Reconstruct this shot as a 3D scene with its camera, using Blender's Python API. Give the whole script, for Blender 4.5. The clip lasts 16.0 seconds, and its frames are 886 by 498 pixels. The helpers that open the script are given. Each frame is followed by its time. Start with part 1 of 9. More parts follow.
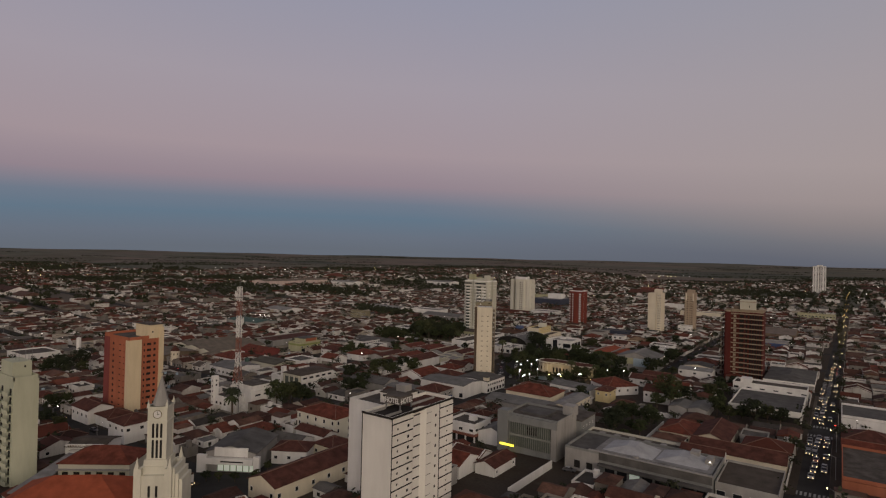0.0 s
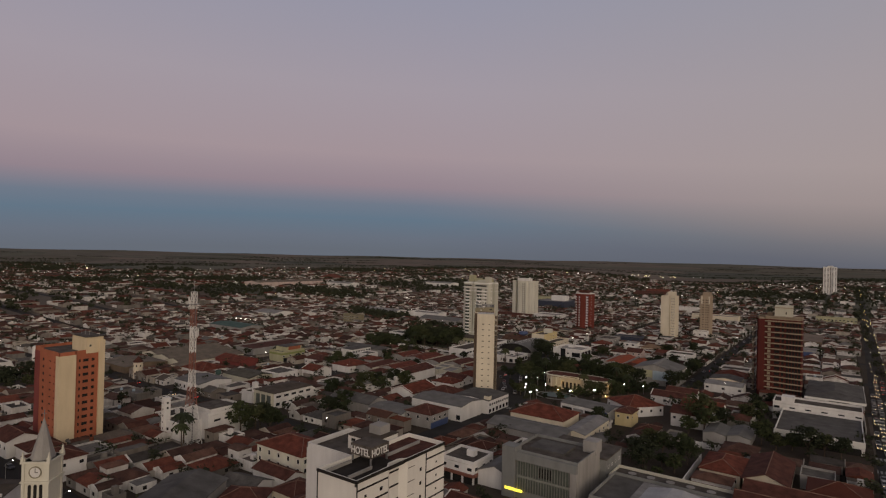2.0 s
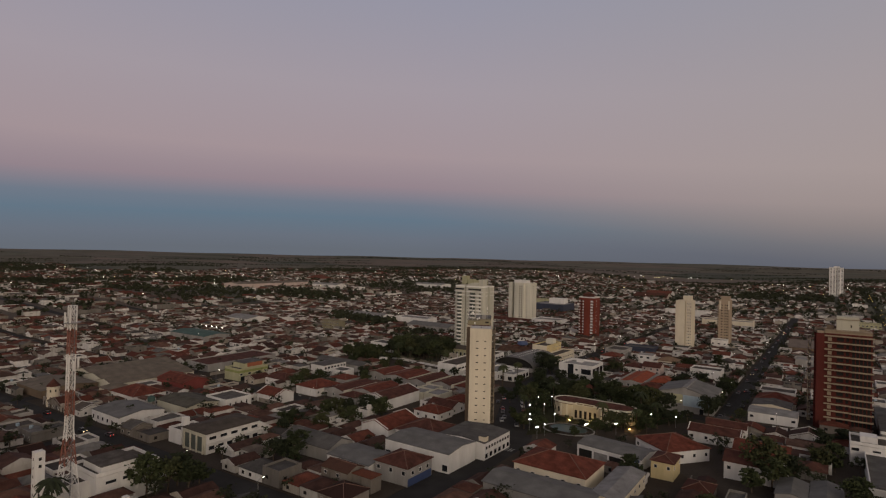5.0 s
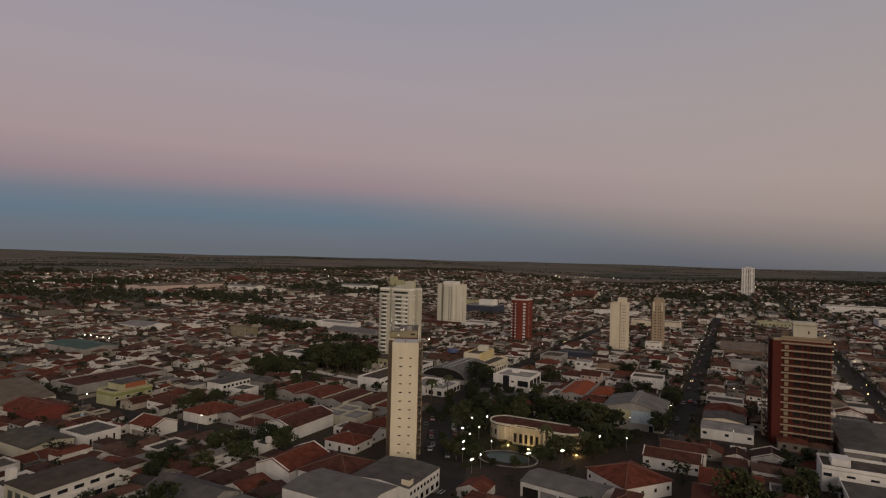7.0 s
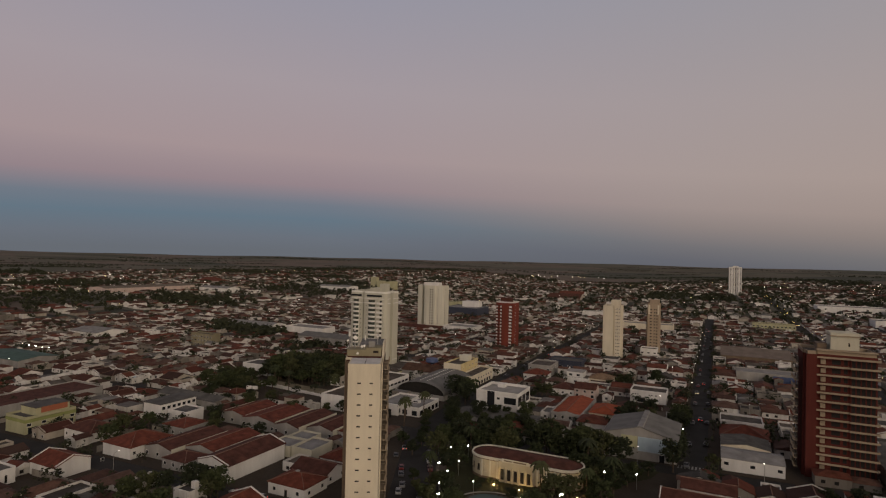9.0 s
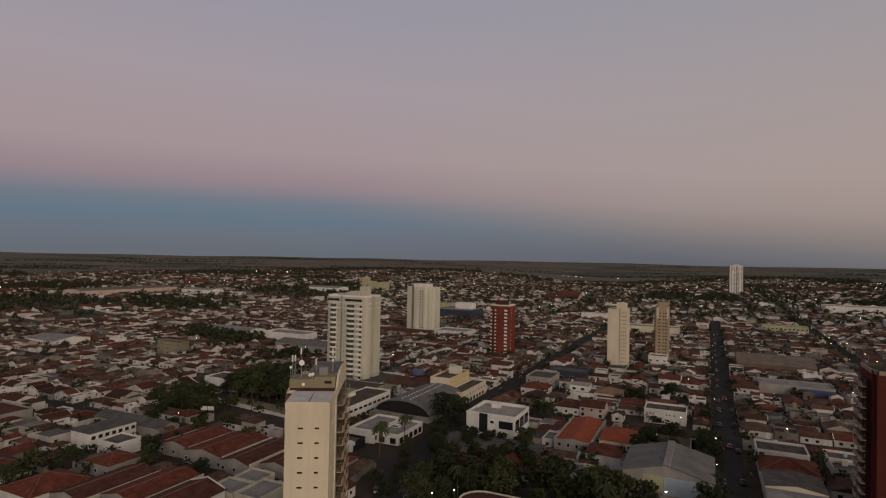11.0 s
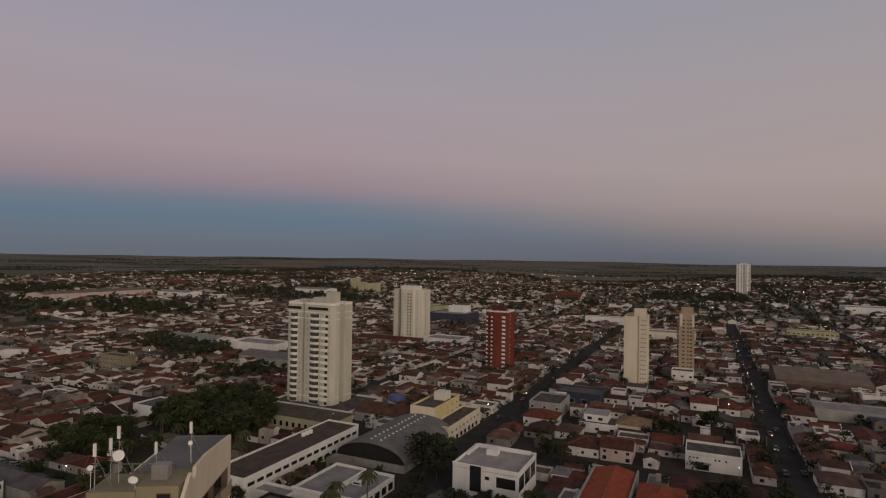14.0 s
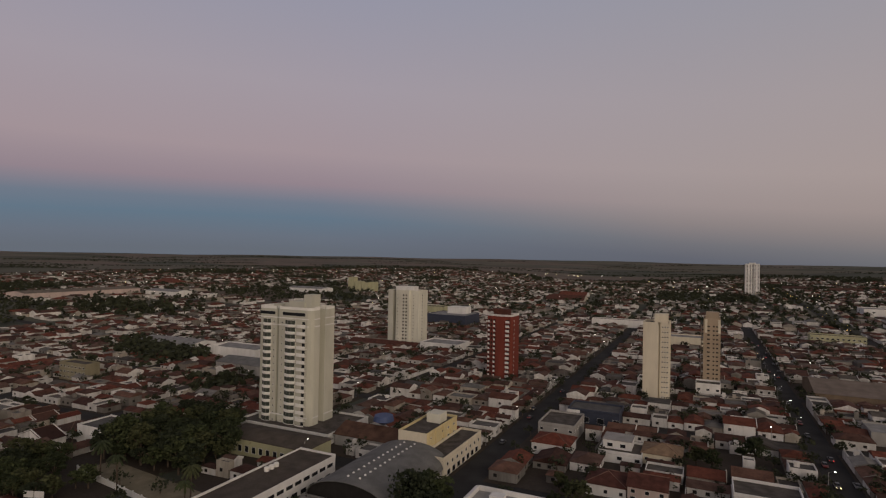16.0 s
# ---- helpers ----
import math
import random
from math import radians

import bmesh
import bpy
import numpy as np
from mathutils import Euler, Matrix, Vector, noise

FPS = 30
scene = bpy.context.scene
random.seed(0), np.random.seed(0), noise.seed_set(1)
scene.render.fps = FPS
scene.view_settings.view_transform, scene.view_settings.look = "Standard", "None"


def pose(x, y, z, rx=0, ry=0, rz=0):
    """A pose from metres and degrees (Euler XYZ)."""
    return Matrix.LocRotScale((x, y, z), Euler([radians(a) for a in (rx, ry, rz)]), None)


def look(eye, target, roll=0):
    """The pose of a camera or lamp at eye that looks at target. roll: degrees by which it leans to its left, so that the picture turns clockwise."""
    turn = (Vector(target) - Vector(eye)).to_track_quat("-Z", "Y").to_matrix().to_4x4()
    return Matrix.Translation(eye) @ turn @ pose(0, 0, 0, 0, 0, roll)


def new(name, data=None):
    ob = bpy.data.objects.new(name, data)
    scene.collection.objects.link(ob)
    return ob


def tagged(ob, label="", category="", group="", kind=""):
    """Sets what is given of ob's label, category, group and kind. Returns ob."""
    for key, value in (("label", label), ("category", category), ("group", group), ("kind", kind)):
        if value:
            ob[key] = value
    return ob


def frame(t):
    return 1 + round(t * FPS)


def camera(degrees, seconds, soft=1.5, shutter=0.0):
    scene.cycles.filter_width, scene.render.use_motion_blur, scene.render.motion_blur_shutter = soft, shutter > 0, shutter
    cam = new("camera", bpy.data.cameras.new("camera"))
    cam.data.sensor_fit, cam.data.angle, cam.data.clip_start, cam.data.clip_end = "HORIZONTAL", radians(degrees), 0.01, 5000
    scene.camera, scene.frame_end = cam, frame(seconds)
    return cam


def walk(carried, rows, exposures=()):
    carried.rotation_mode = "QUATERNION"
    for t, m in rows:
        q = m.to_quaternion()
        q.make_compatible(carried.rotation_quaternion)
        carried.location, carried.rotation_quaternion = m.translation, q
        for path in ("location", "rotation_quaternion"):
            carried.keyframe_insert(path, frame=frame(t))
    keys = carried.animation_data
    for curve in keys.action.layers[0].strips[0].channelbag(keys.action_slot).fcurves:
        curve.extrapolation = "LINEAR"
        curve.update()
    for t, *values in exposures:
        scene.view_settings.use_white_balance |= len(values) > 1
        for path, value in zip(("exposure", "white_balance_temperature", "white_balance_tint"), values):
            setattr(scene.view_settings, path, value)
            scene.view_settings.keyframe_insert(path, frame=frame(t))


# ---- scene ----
cam = camera(75.9, 16.0, soft=1.2)
METRES, EYE, TILT, LEAN, TURN = 316.0, 75.0, 0.0, -0.55, 35.0
ROWS = [
    (0.0, 0.0, 0.0, 0.0, -0.01, 0.56, -0.76),
    (0.5, 0.002, 0.032, -0.0005, 0.0, 0.6, -0.77),
    (1.0, 0.0042, 0.0636, -0.0009, 0.02, 0.61, -0.76),
    (1.5, 0.0064, 0.0951, -0.0009, 0.03, 0.6, -0.77),
    (2.0, 0.0084, 0.1274, -0.0018, 0.03, 0.62, -0.78),
    (2.5, 0.0106, 0.1594, -0.0022, 0.01, 0.64, -0.78),
    (3.0, 0.0127, 0.1911, -0.0026, 0.04, 0.63, -0.78),
    (5.5, 0.0222, 0.3458, -0.0026, -1.29, 0.65, -0.81),
    (6.0, 0.0248, 0.3772, -0.0029, -4.43, 0.72, -0.9),
    (6.5, 0.0293, 0.4085, -0.0037, -5.68, 0.75, -0.86),
    (7.0, 0.0342, 0.4392, -0.0039, -7.81, 0.78, -0.92),
    (7.5, 0.0403, 0.4699, -0.0043, -8.51, 0.81, -0.91),
    (8.0, 0.0481, 0.5002, -0.0047, -8.95, 0.83, -0.86),
    (8.5, 0.0563, 0.531, -0.0046, -9.2, 0.79, -0.83),
    (9.0, 0.064, 0.5596, -0.0047, -9.38, 0.79, -0.8),
    (11.5, 0.1087, 0.7127, -0.0049, -9.92, 0.74, -0.5),
    (12.0, 0.1175, 0.7432, -0.0054, -9.98, 0.74, -0.44),
    (12.5, 0.1259, 0.7738, -0.0057, -10.04, 0.73, -0.39),
    (13.0, 0.1343, 0.8041, -0.0058, -10.12, 0.71, -0.34),
    (13.5, 0.1426, 0.8347, -0.0062, -10.16, 0.72, -0.31),
    (14.0, 0.1504, 0.8658, -0.0068, -10.19, 0.71, -0.34),
    (14.5, 0.158, 0.8965, -0.0076, -10.23, 0.69, -0.35),
    (15.0, 0.1655, 0.9269, -0.0078, -10.23, 0.66, -0.39),
    (15.5, 0.173, 0.9574, -0.0082, -10.14, 0.62, -0.44),
    (16.0, 0.1777, 0.9795, -0.0084, -10.12, 0.59, -0.5),
]
walk(cam, [(t, pose(0, 0, EYE, TILT, LEAN, TURN) @ pose(METRES * x, METRES * y, METRES * z, 90 + pitch, roll, yaw)) for t, x, y, z, yaw, pitch, roll in ROWS],
     exposures=[(0.0, 0.0, 6650, 13), (3.0, 0.0, 6750, 14), (5.5, 0.0, 6850, 13), (7.0, 0.0, 7080, 13), (9.0, 0.0, 7080, 13), (12.5, 0.0, 6880, 14), (16.0, 0.0, 6700, 13)])

# ---- world, sky and sun ----
scene.view_settings.exposure = 0.0
world = bpy.data.worlds.new("dusk_sky")
scene.world = world
world.use_nodes = True
wn, wl = world.node_tree.nodes, world.node_tree.links
wn.clear()


def wmath(op, a, b, clamp=False):
    n = wn.new("ShaderNodeMath")
    n.operation, n.use_clamp = op, clamp
    for i, s in enumerate((a, b)):
        if isinstance(s, (int, float)):
            n.inputs[i].default_value = s
        else:
            wl.new(s, n.inputs[i])
    return n.outputs[0]


coord = wn.new("ShaderNodeTexCoord")
axes = wn.new("ShaderNodeSeparateXYZ")
wl.new(coord.outputs["Generated"], axes.inputs[0])
# east side (away from the sunset) carries the earth's shadow band, highest towards -x
side = wmath("ADD", wmath("MULTIPLY", axes.outputs[0], 0.89), wmath("MULTIPLY", axes.outputs[1], 0.45))
lift = wmath("ADD", wmath("ADD", axes.outputs[2], wmath("MULTIPLY", side, 0.035)), wmath("MULTIPLY", wmath("MULTIPLY", side, side), 0.046))
ramp = wn.new("ShaderNodeValToRGB")
wl.new(wmath("MULTIPLY", lift, 2.0, True), ramp.inputs[0])
SKY = [(0.0, (0.124, 0.148, 0.182)), (0.045, (0.130, 0.162, 0.208)), (0.11, (0.116, 0.178, 0.242)), (0.16, (0.150, 0.190, 0.250)),
       (0.225, (0.278, 0.228, 0.268)), (0.33, (0.350, 0.288, 0.318)), (0.55, (0.345, 0.314, 0.362)), (0.84, (0.285, 0.298, 0.380)), (1.0, (0.185, 0.182, 0.215))]
# towards the sunset side the band greys out
SKY_GREY = [(0.0, (0.100, 0.116, 0.158)), (0.05, (0.112, 0.128, 0.172)), (0.10, (0.150, 0.162, 0.200)), (0.166, (0.235, 0.220, 0.245)),
            (0.225, (0.298, 0.268, 0.294)), (0.33, (0.338, 0.306, 0.338)), (0.55, (0.328, 0.312, 0.366)), (0.84, (0.284, 0.300, 0.384)), (1.0, (0.185, 0.182, 0.215))]
grey = wn.new("ShaderNodeValToRGB")
wl.new(wmath("MULTIPLY", lift, 2.0, True), grey.inputs[0])
for node, table in ((ramp, SKY), (grey, SKY_GREY)):
    while len(node.color_ramp.elements) < len(table):
        node.color_ramp.elements.new(0.5)
    for e, (p, c) in zip(node.color_ramp.elements, table):
        e.position, e.color = p, (*c, 1)
sweep = wn.new("ShaderNodeMix")
sweep.data_type = "RGBA"
wl.new(wmath("MULTIPLY", wmath("ADD", side, 0.18), 1.7, True), sweep.inputs["Factor"])
wl.new(ramp.outputs[0], sweep.inputs["A"])
wl.new(grey.outputs[0], sweep.inputs["B"])
# warm afterglow low over the western side, behind the walk
west = wmath("ADD", wmath("MULTIPLY", axes.outputs[0], 0.72), wmath("MULTIPLY", axes.outputs[1], -0.69))
low = wmath("SUBTRACT", 1.0, wmath("MULTIPLY", wmath("ABSOLUTE", axes.outputs[2], 0), 1.6), True)
glow = wmath("MULTIPLY", wmath("POWER", wmath("MAXIMUM", west, 0.0), 2.0), low)
warm = wn.new("ShaderNodeMix")
warm.data_type = "RGBA"
wl.new(glow, warm.inputs["Factor"])
wl.new(sweep.outputs["Result"], warm.inputs["A"])
warm.inputs["B"].default_value = (1.25, 0.92, 0.64, 1)
# the side towards the sunset warms slightly
tint = wn.new("ShaderNodeMix")
tint.data_type, tint.blend_type = "RGBA", "MULTIPLY"
wl.new(wmath("MULTIPLY", wmath("ADD", side, 0.1), 1.3, True), tint.inputs["Factor"])
wl.new(warm.outputs["Result"], tint.inputs["A"])
tint.inputs["B"].default_value = (1.08, 1.02, 0.90, 1)
nishita = wn.new("ShaderNodeTexSky")
nishita.sky_type, nishita.sun_disc = "NISHITA", False
nishita.sun_elevation, nishita.sun_rotation = radians(1.0), radians(147)
faint = wn.new("ShaderNodeBackground")
wl.new(nishita.outputs[0], faint.inputs[0])
faint.inputs[1].default_value = 0.002
main = wn.new("ShaderNodeBackground")
wl.new(tint.outputs["Result"], main.inputs[0])
main.inputs[1].default_value = 1.0
both = wn.new("ShaderNodeAddShader")
wl.new(faint.outputs[0], both.inputs[0])
wl.new(main.outputs[0], both.inputs[1])
wout = wn.new("ShaderNodeOutputWorld")
wl.new(both.outputs[0], wout.inputs[0])

sun = new("sun", bpy.data.lights.new("sun", "SUN"))
sun.data.energy, sun.data.angle, sun.data.color = 1.0, radians(45), (1.0, 0.90, 0.76)
sun.matrix_world = look((0.72 * 200, -0.69 * 200, 62), (0, 0, 0))


# ---- lie of the land ----
def smooth(a, b, v):
    k = min(1.0, max(0.0, (v - a) / (b - a)))
    return k * k * (3 - 2 * k)


def land(x, y):
    """Height of the ground: a town on a gentle slope, rising to far ridges."""
    base = 7.7 - 40 * math.tanh((-0.0193 * x + 0.009 * y) / 40)
    base += 19 * smooth(540, 1020, -x) + 9 * smooth(820, 1600, y)
    r = math.hypot(x + 100, y - 300)
    if r < 1500:
        return base
    roll = 5 * math.sin(x * 0.0021 + 1.3) * math.cos(y * 0.0017) + 3 * math.sin((x + y) * 0.0046)
    s = smooth(2200, 4950, r)
    return base * (1 - s) + 50 * s + roll * smooth(1500, 2600, r) * 0.8


# ---- materials ----
def material(name, colors, rough=0.8, scale=0.6, fine=6.0, bump=0.15, vary="", metal=0.0, spread=0.25, streak=False, grime=None):
    """Colour ramp over two scales of noise; vary: 'object' or 'island' picks a colour for each piece."""
    m = bpy.data.materials.new(name)
    m.use_nodes = True
    n, l = m.node_tree.nodes, m.node_tree.links
    bsdf = n["Principled BSDF"]
    bsdf.inputs["Roughness"].default_value, bsdf.inputs["Metallic"].default_value = rough, metal
    bsdf.inputs["Specular IOR Level"].default_value = 0.5 if rough < 0.75 else 0.12
    tc = n.new("ShaderNodeTexCoord")
    vec = tc.outputs["Object"]
    if streak:
        mp = n.new("ShaderNodeMapping")
        mp.inputs["Scale"].default_value = (0.6, 0.6, 0.2)
        l.new(vec, mp.inputs[0])
        svec = mp.outputs[0]
    else:
        svec = vec
    big = n.new("ShaderNodeTexNoise")
    big.inputs["Scale"].default_value, big.inputs["Detail"].default_value = scale, 5
    l.new(svec, big.inputs["Vector"])
    small = n.new("ShaderNodeTexNoise")
    small.inputs["Scale"].default_value, small.inputs["Detail"].default_value = fine, 4
    l.new(vec, small.inputs["Vector"])
    pick = n.new("ShaderNodeValToRGB")
    el = pick.color_ramp.elements
    while len(el) < len(colors):
        el.new(0.5)
    for i, c in enumerate(colors):
        el[i].position, el[i].color = i / len(colors) if vary else i / max(1, len(colors) - 1), (*c, 1)
    if vary:
        pick.color_ramp.interpolation = "CONSTANT"
        if vary == "object":
            rnd = n.new("ShaderNodeObjectInfo").outputs["Random"]
        else:
            rnd = n.new("ShaderNodeNewGeometry").outputs["Random Per Island"]
        l.new(rnd, pick.inputs[0])
    else:
        l.new(big.outputs["Fac"], pick.inputs[0])
    mul = n.new("ShaderNodeMapRange")
    mul.inputs["From Min"].default_value, mul.inputs["From Max"].default_value = 0.3, 0.7
    mul.inputs["To Min"].default_value, mul.inputs["To Max"].default_value = 1 - spread, 1 + spread * 0.6
    add = n.new("ShaderNodeMath")
    add.operation = "MULTIPLY_ADD"
    add.inputs[1].default_value, add.inputs[2].default_value = 0.35, 0.0
    l.new(small.outputs["Fac"], add.inputs[0])
    sm = n.new("ShaderNodeMath")
    sm.operation = "MULTIPLY_ADD"
    sm.inputs[1].default_value = 0.65
    l.new(big.outputs["Fac"], sm.inputs[0])
    l.new(add.outputs[0], sm.inputs[2])
    l.new(sm.outputs[0], mul.inputs["Value"])
    mix = n.new("ShaderNodeMix")
    mix.data_type, mix.blend_type = "RGBA", "MULTIPLY"
    mix.inputs["Factor"].default_value = 1
    l.new(pick.outputs[0], mix.inputs["A"])
    l.new(mul.outputs[0], mix.inputs["B"])
    color = mix.outputs["Result"]
    if grime is None:
        grime = 0.16 if streak else 0.0
    if grime:
        # dark run-off streaks on walls, blotches of lichen and soot on roofs
        gm = n.new("ShaderNodeMapping")
        gm.inputs["Scale"].default_value = (0.45, 0.45, 0.09) if streak else (0.35, 0.35, 0.35)
        l.new(vec, gm.inputs[0])
        gn = n.new("ShaderNodeTexNoise")
        gn.inputs["Scale"].default_value, gn.inputs["Detail"].default_value, gn.inputs["Roughness"].default_value = 1.0, 7, 0.68
        l.new(gm.outputs[0], gn.inputs["Vector"])
        gr = n.new("ShaderNodeMapRange")
        gr.inputs["From Min"].default_value, gr.inputs["From Max"].default_value, gr.inputs["To Max"].default_value = 0.45, 0.72, grime
        l.new(gn.outputs["Fac"], gr.inputs["Value"])
        soil = n.new("ShaderNodeMix")
        soil.data_type, soil.blend_type = "RGBA", "MULTIPLY"
        l.new(gr.outputs[0], soil.inputs["Factor"])
        l.new(color, soil.inputs["A"])
        soil.inputs["B"].default_value = (0.36, 0.32, 0.27, 1)
        color = soil.outputs["Result"]
    l.new(color, bsdf.inputs["Base Color"])
    if bump:
        b = n.new("ShaderNodeBump")
        b.inputs["Strength"].default_value, b.inputs["Distance"].default_value = bump, 0.05
        l.new(small.outputs["Fac"], b.inputs["Height"])
        l.new(b.outputs[0], bsdf.inputs["Normal"])
    return m


def glowing(name, color, strength):
    m = bpy.data.materials.new(name)
    m.use_nodes = True
    b = m.node_tree.nodes["Principled BSDF"]
    b.inputs["Base Color"].default_value = (*color, 1)
    b.inputs["Emission Color"].default_value, b.inputs["Emission Strength"].default_value = (*color, 1), strength
    return m


def glass(name, color, rough=0.12):
    m = bpy.data.materials.new(name)
    m.use_nodes = True
    b = m.node_tree.nodes["Principled BSDF"]
    b.inputs["Base Color"].default_value, b.inputs["Roughness"].default_value = (*color, 1), rough
    b.inputs["Specular IOR Level"].default_value = 0.5
    return m


TILES = [(0.095, 0.038, 0.027), (0.125, 0.042, 0.028), (0.148, 0.047, 0.030), (0.085, 0.044, 0.033), (0.058, 0.030, 0.024), (0.115, 0.059, 0.042), (0.092, 0.057, 0.045), (0.068, 0.037, 0.029), (0.17, 0.063, 0.039)]
FARTILES = [(0.105, 0.047, 0.034), (0.135, 0.047, 0.031), (0.16, 0.055, 0.036), (0.10, 0.053, 0.040), (0.07, 0.036, 0.028), (0.145, 0.078, 0.056), (0.12, 0.073, 0.057), (0.08, 0.045, 0.036)]
WALLS = [(0.66, 0.64, 0.60), (0.25, 0.235, 0.21), (0.74, 0.72, 0.68), (0.20, 0.185, 0.165), (0.44, 0.40, 0.335), (0.80, 0.78, 0.74), (0.23, 0.205, 0.175), (0.52, 0.50, 0.46), (0.30, 0.27, 0.235), (0.60, 0.585, 0.55)]
GREYS = [(0.085, 0.080, 0.074), (0.13, 0.122, 0.112), (0.11, 0.098, 0.085), (0.21, 0.20, 0.185), (0.065, 0.058, 0.052), (0.13, 0.108, 0.09), (0.16, 0.155, 0.145)]


def shades(c, k=0.86):
    return [(c[0] * k, c[1] * k, c[2] * k), c]


WALL_KINDS = [material("painted_plaster", shades(c), 0.85, 0.3, 5.0, 0.1, spread=0.22, streak=True, grime=0.5) for c in WALLS]
TILE_KINDS = [material("clay_roof_tiles", shades(c, 0.75), 0.85, 0.35, 4.0, 0.5, spread=0.45, grime=0.7) for c in TILES]
GREY_KINDS = [material("fibre_cement_roof", shades(c, 0.8), 0.8, 0.3, 3.0, 0.3, spread=0.4, grime=0.6) for c in GREYS]
M_TILE, M_WALL, M_GREY = TILE_KINDS[1], WALL_KINDS[0], GREY_KINDS[1]
M_FTILE = material("far_clay_roofs", FARTILES, 0.85, 0.3, 2.0, 0, "island", spread=0.5, grime=0.6)
M_FWALL = material("far_plaster", WALLS, 0.85, 0.3, 2.0, 0, "island", spread=0.3, streak=True, grime=0.5)
M_FGREY = material("far_cement_roofs", GREYS, 0.8, 0.3, 2.0, 0, "island", spread=0.4, grime=0.5)
M_WHITE = material("white_render", [(0.66, 0.65, 0.62), (0.75, 0.74, 0.71)], 0.8, 0.25, 5.0, 0.05, spread=0.16, streak=True)
M_TRIM = material("bright_white_trim", [(0.74, 0.73, 0.68), (0.80, 0.79, 0.74)], 0.8, 0.25, 5.0, 0.05, spread=0.1, streak=True, grime=0.1)
M_CREAM = material("cream_render", [(0.62, 0.56, 0.435), (0.70, 0.64, 0.505)], 0.8, 0.2, 4.0, 0.05, spread=0.14, streak=True)
M_CREAMGREY = material("grey_cream_render", [(0.50, 0.48, 0.38), (0.57, 0.55, 0.45)], 0.8, 0.2, 4.0, 0.05, spread=0.15, streak=True)
M_IVORY = material("ivory_render", [(0.57, 0.555, 0.46), (0.65, 0.635, 0.54)], 0.8, 0.2, 4.0, 0.05, spread=0.15, streak=True)
M_GREYIVORY = material("grey_ivory_render", [(0.47, 0.465, 0.385), (0.54, 0.53, 0.445)], 0.8, 0.2, 4.0, 0.05, spread=0.14, streak=True)
M_ORANGE = material("orange_brick_render", [(0.31, 0.11, 0.062), (0.37, 0.135, 0.078)], 0.85, 0.3, 5.0, 0.1, spread=0.18, streak=True)
M_VIVIDORANGE = material("orange_tower_render", [(0.37, 0.125, 0.068), (0.44, 0.155, 0.088)], 0.85, 0.3, 5.0, 0.1, spread=0.18, streak=True)
M_VIVIDCREAM = material("warm_cream_render", [(0.66, 0.545, 0.36), (0.73, 0.615, 0.42)], 0.8, 0.2, 4.0, 0.05, spread=0.14, streak=True)
M_REDWALL = material("dull_red_plaster", [(0.20, 0.055, 0.05), (0.26, 0.075, 0.065)], 0.85, 0.3, 5.0, 0.1, spread=0.2, streak=True)
M_RED = material("red_brick_render", [(0.165, 0.042, 0.03), (0.205, 0.053, 0.037)], 0.85, 0.3, 5.0, 0.1, spread=0.18, streak=True)
M_MAROON = material("maroon_brick", [(0.085, 0.022, 0.018), (0.11, 0.029, 0.023)], 0.85, 0.3, 5.0, 0.1, spread=0.2, streak=True)
M_BEIGE = material("beige_brick_render", [(0.34, 0.27, 0.195), (0.40, 0.32, 0.235)], 0.85, 0.3, 5.0, 0.1, spread=0.18, streak=True)
M_YELLOW = material("yellow_render", [(0.58, 0.48, 0.26), (0.64, 0.54, 0.31)], 0.8, 0.3, 5.0, 0.05, spread=0.16, streak=True)
M_GREENBAND = material("yellow_green_paint", [(0.24, 0.27, 0.10), (0.29, 0.32, 0.13)], 0.8, 0.3, 5.0, 0.05, spread=0.16, streak=True)
M_PINK = material("pale_pink_plaster", [(0.50, 0.40, 0.36), (0.57, 0.47, 0.42)], 0.85, 0.3, 5.0, 0.05, spread=0.16, streak=True)
M_TANTILE = material("tan_clay_tiles", [(0.22, 0.15, 0.095), (0.29, 0.20, 0.13)], 0.85, 0.4, 5.0, 0.4, spread=0.35, grime=0.5)
M_PALEYEL = material("pale_yellow_green_render", [(0.38, 0.375, 0.235), (0.45, 0.44, 0.285)], 0.8, 0.3, 5.0, 0.05, spread=0.16, streak=True)
M_RUST = material("rusted_sheet", [(0.085, 0.05, 0.036), (0.13, 0.072, 0.05)], 0.85, 0.3, 3.0, 0.15, spread=0.4, grime=0.5)
M_REDTILE = material("red_clay_tiles", [(0.12, 0.040, 0.027), (0.185, 0.054, 0.034)], 0.85, 0.4, 5.0, 0.5, spread=0.4, grime=0.6)
M_CHURCHTILE = material("orange_red_tiles", [(0.26, 0.065, 0.032), (0.33, 0.085, 0.042)], 0.85, 0.4, 5.0, 0.5, spread=0.25)
M_DARKTILE = material("dark_weathered_tiles", [(0.075, 0.033, 0.026), (0.12, 0.048, 0.035)], 0.85, 0.4, 5.0, 0.5, spread=0.4, grime=0.5)
M_SLAB = material("roof_screed", [(0.075, 0.066, 0.058), (0.13, 0.115, 0.10)], 0.9, 0.3, 4.0, 0.2, spread=0.4, grime=0.6)
M_METAL = material("weathered_metal_sheet", [(0.21, 0.205, 0.20), (0.29, 0.285, 0.275)], 0.76, 0.2, 3.0, 0.15, spread=0.28, grime=0.4)
M_PALEMETAL = material("pale_metal_sheet", [(0.33, 0.335, 0.34), (0.41, 0.415, 0.42)], 0.7, 0.2, 3.0, 0.12, spread=0.22, grime=0.3)
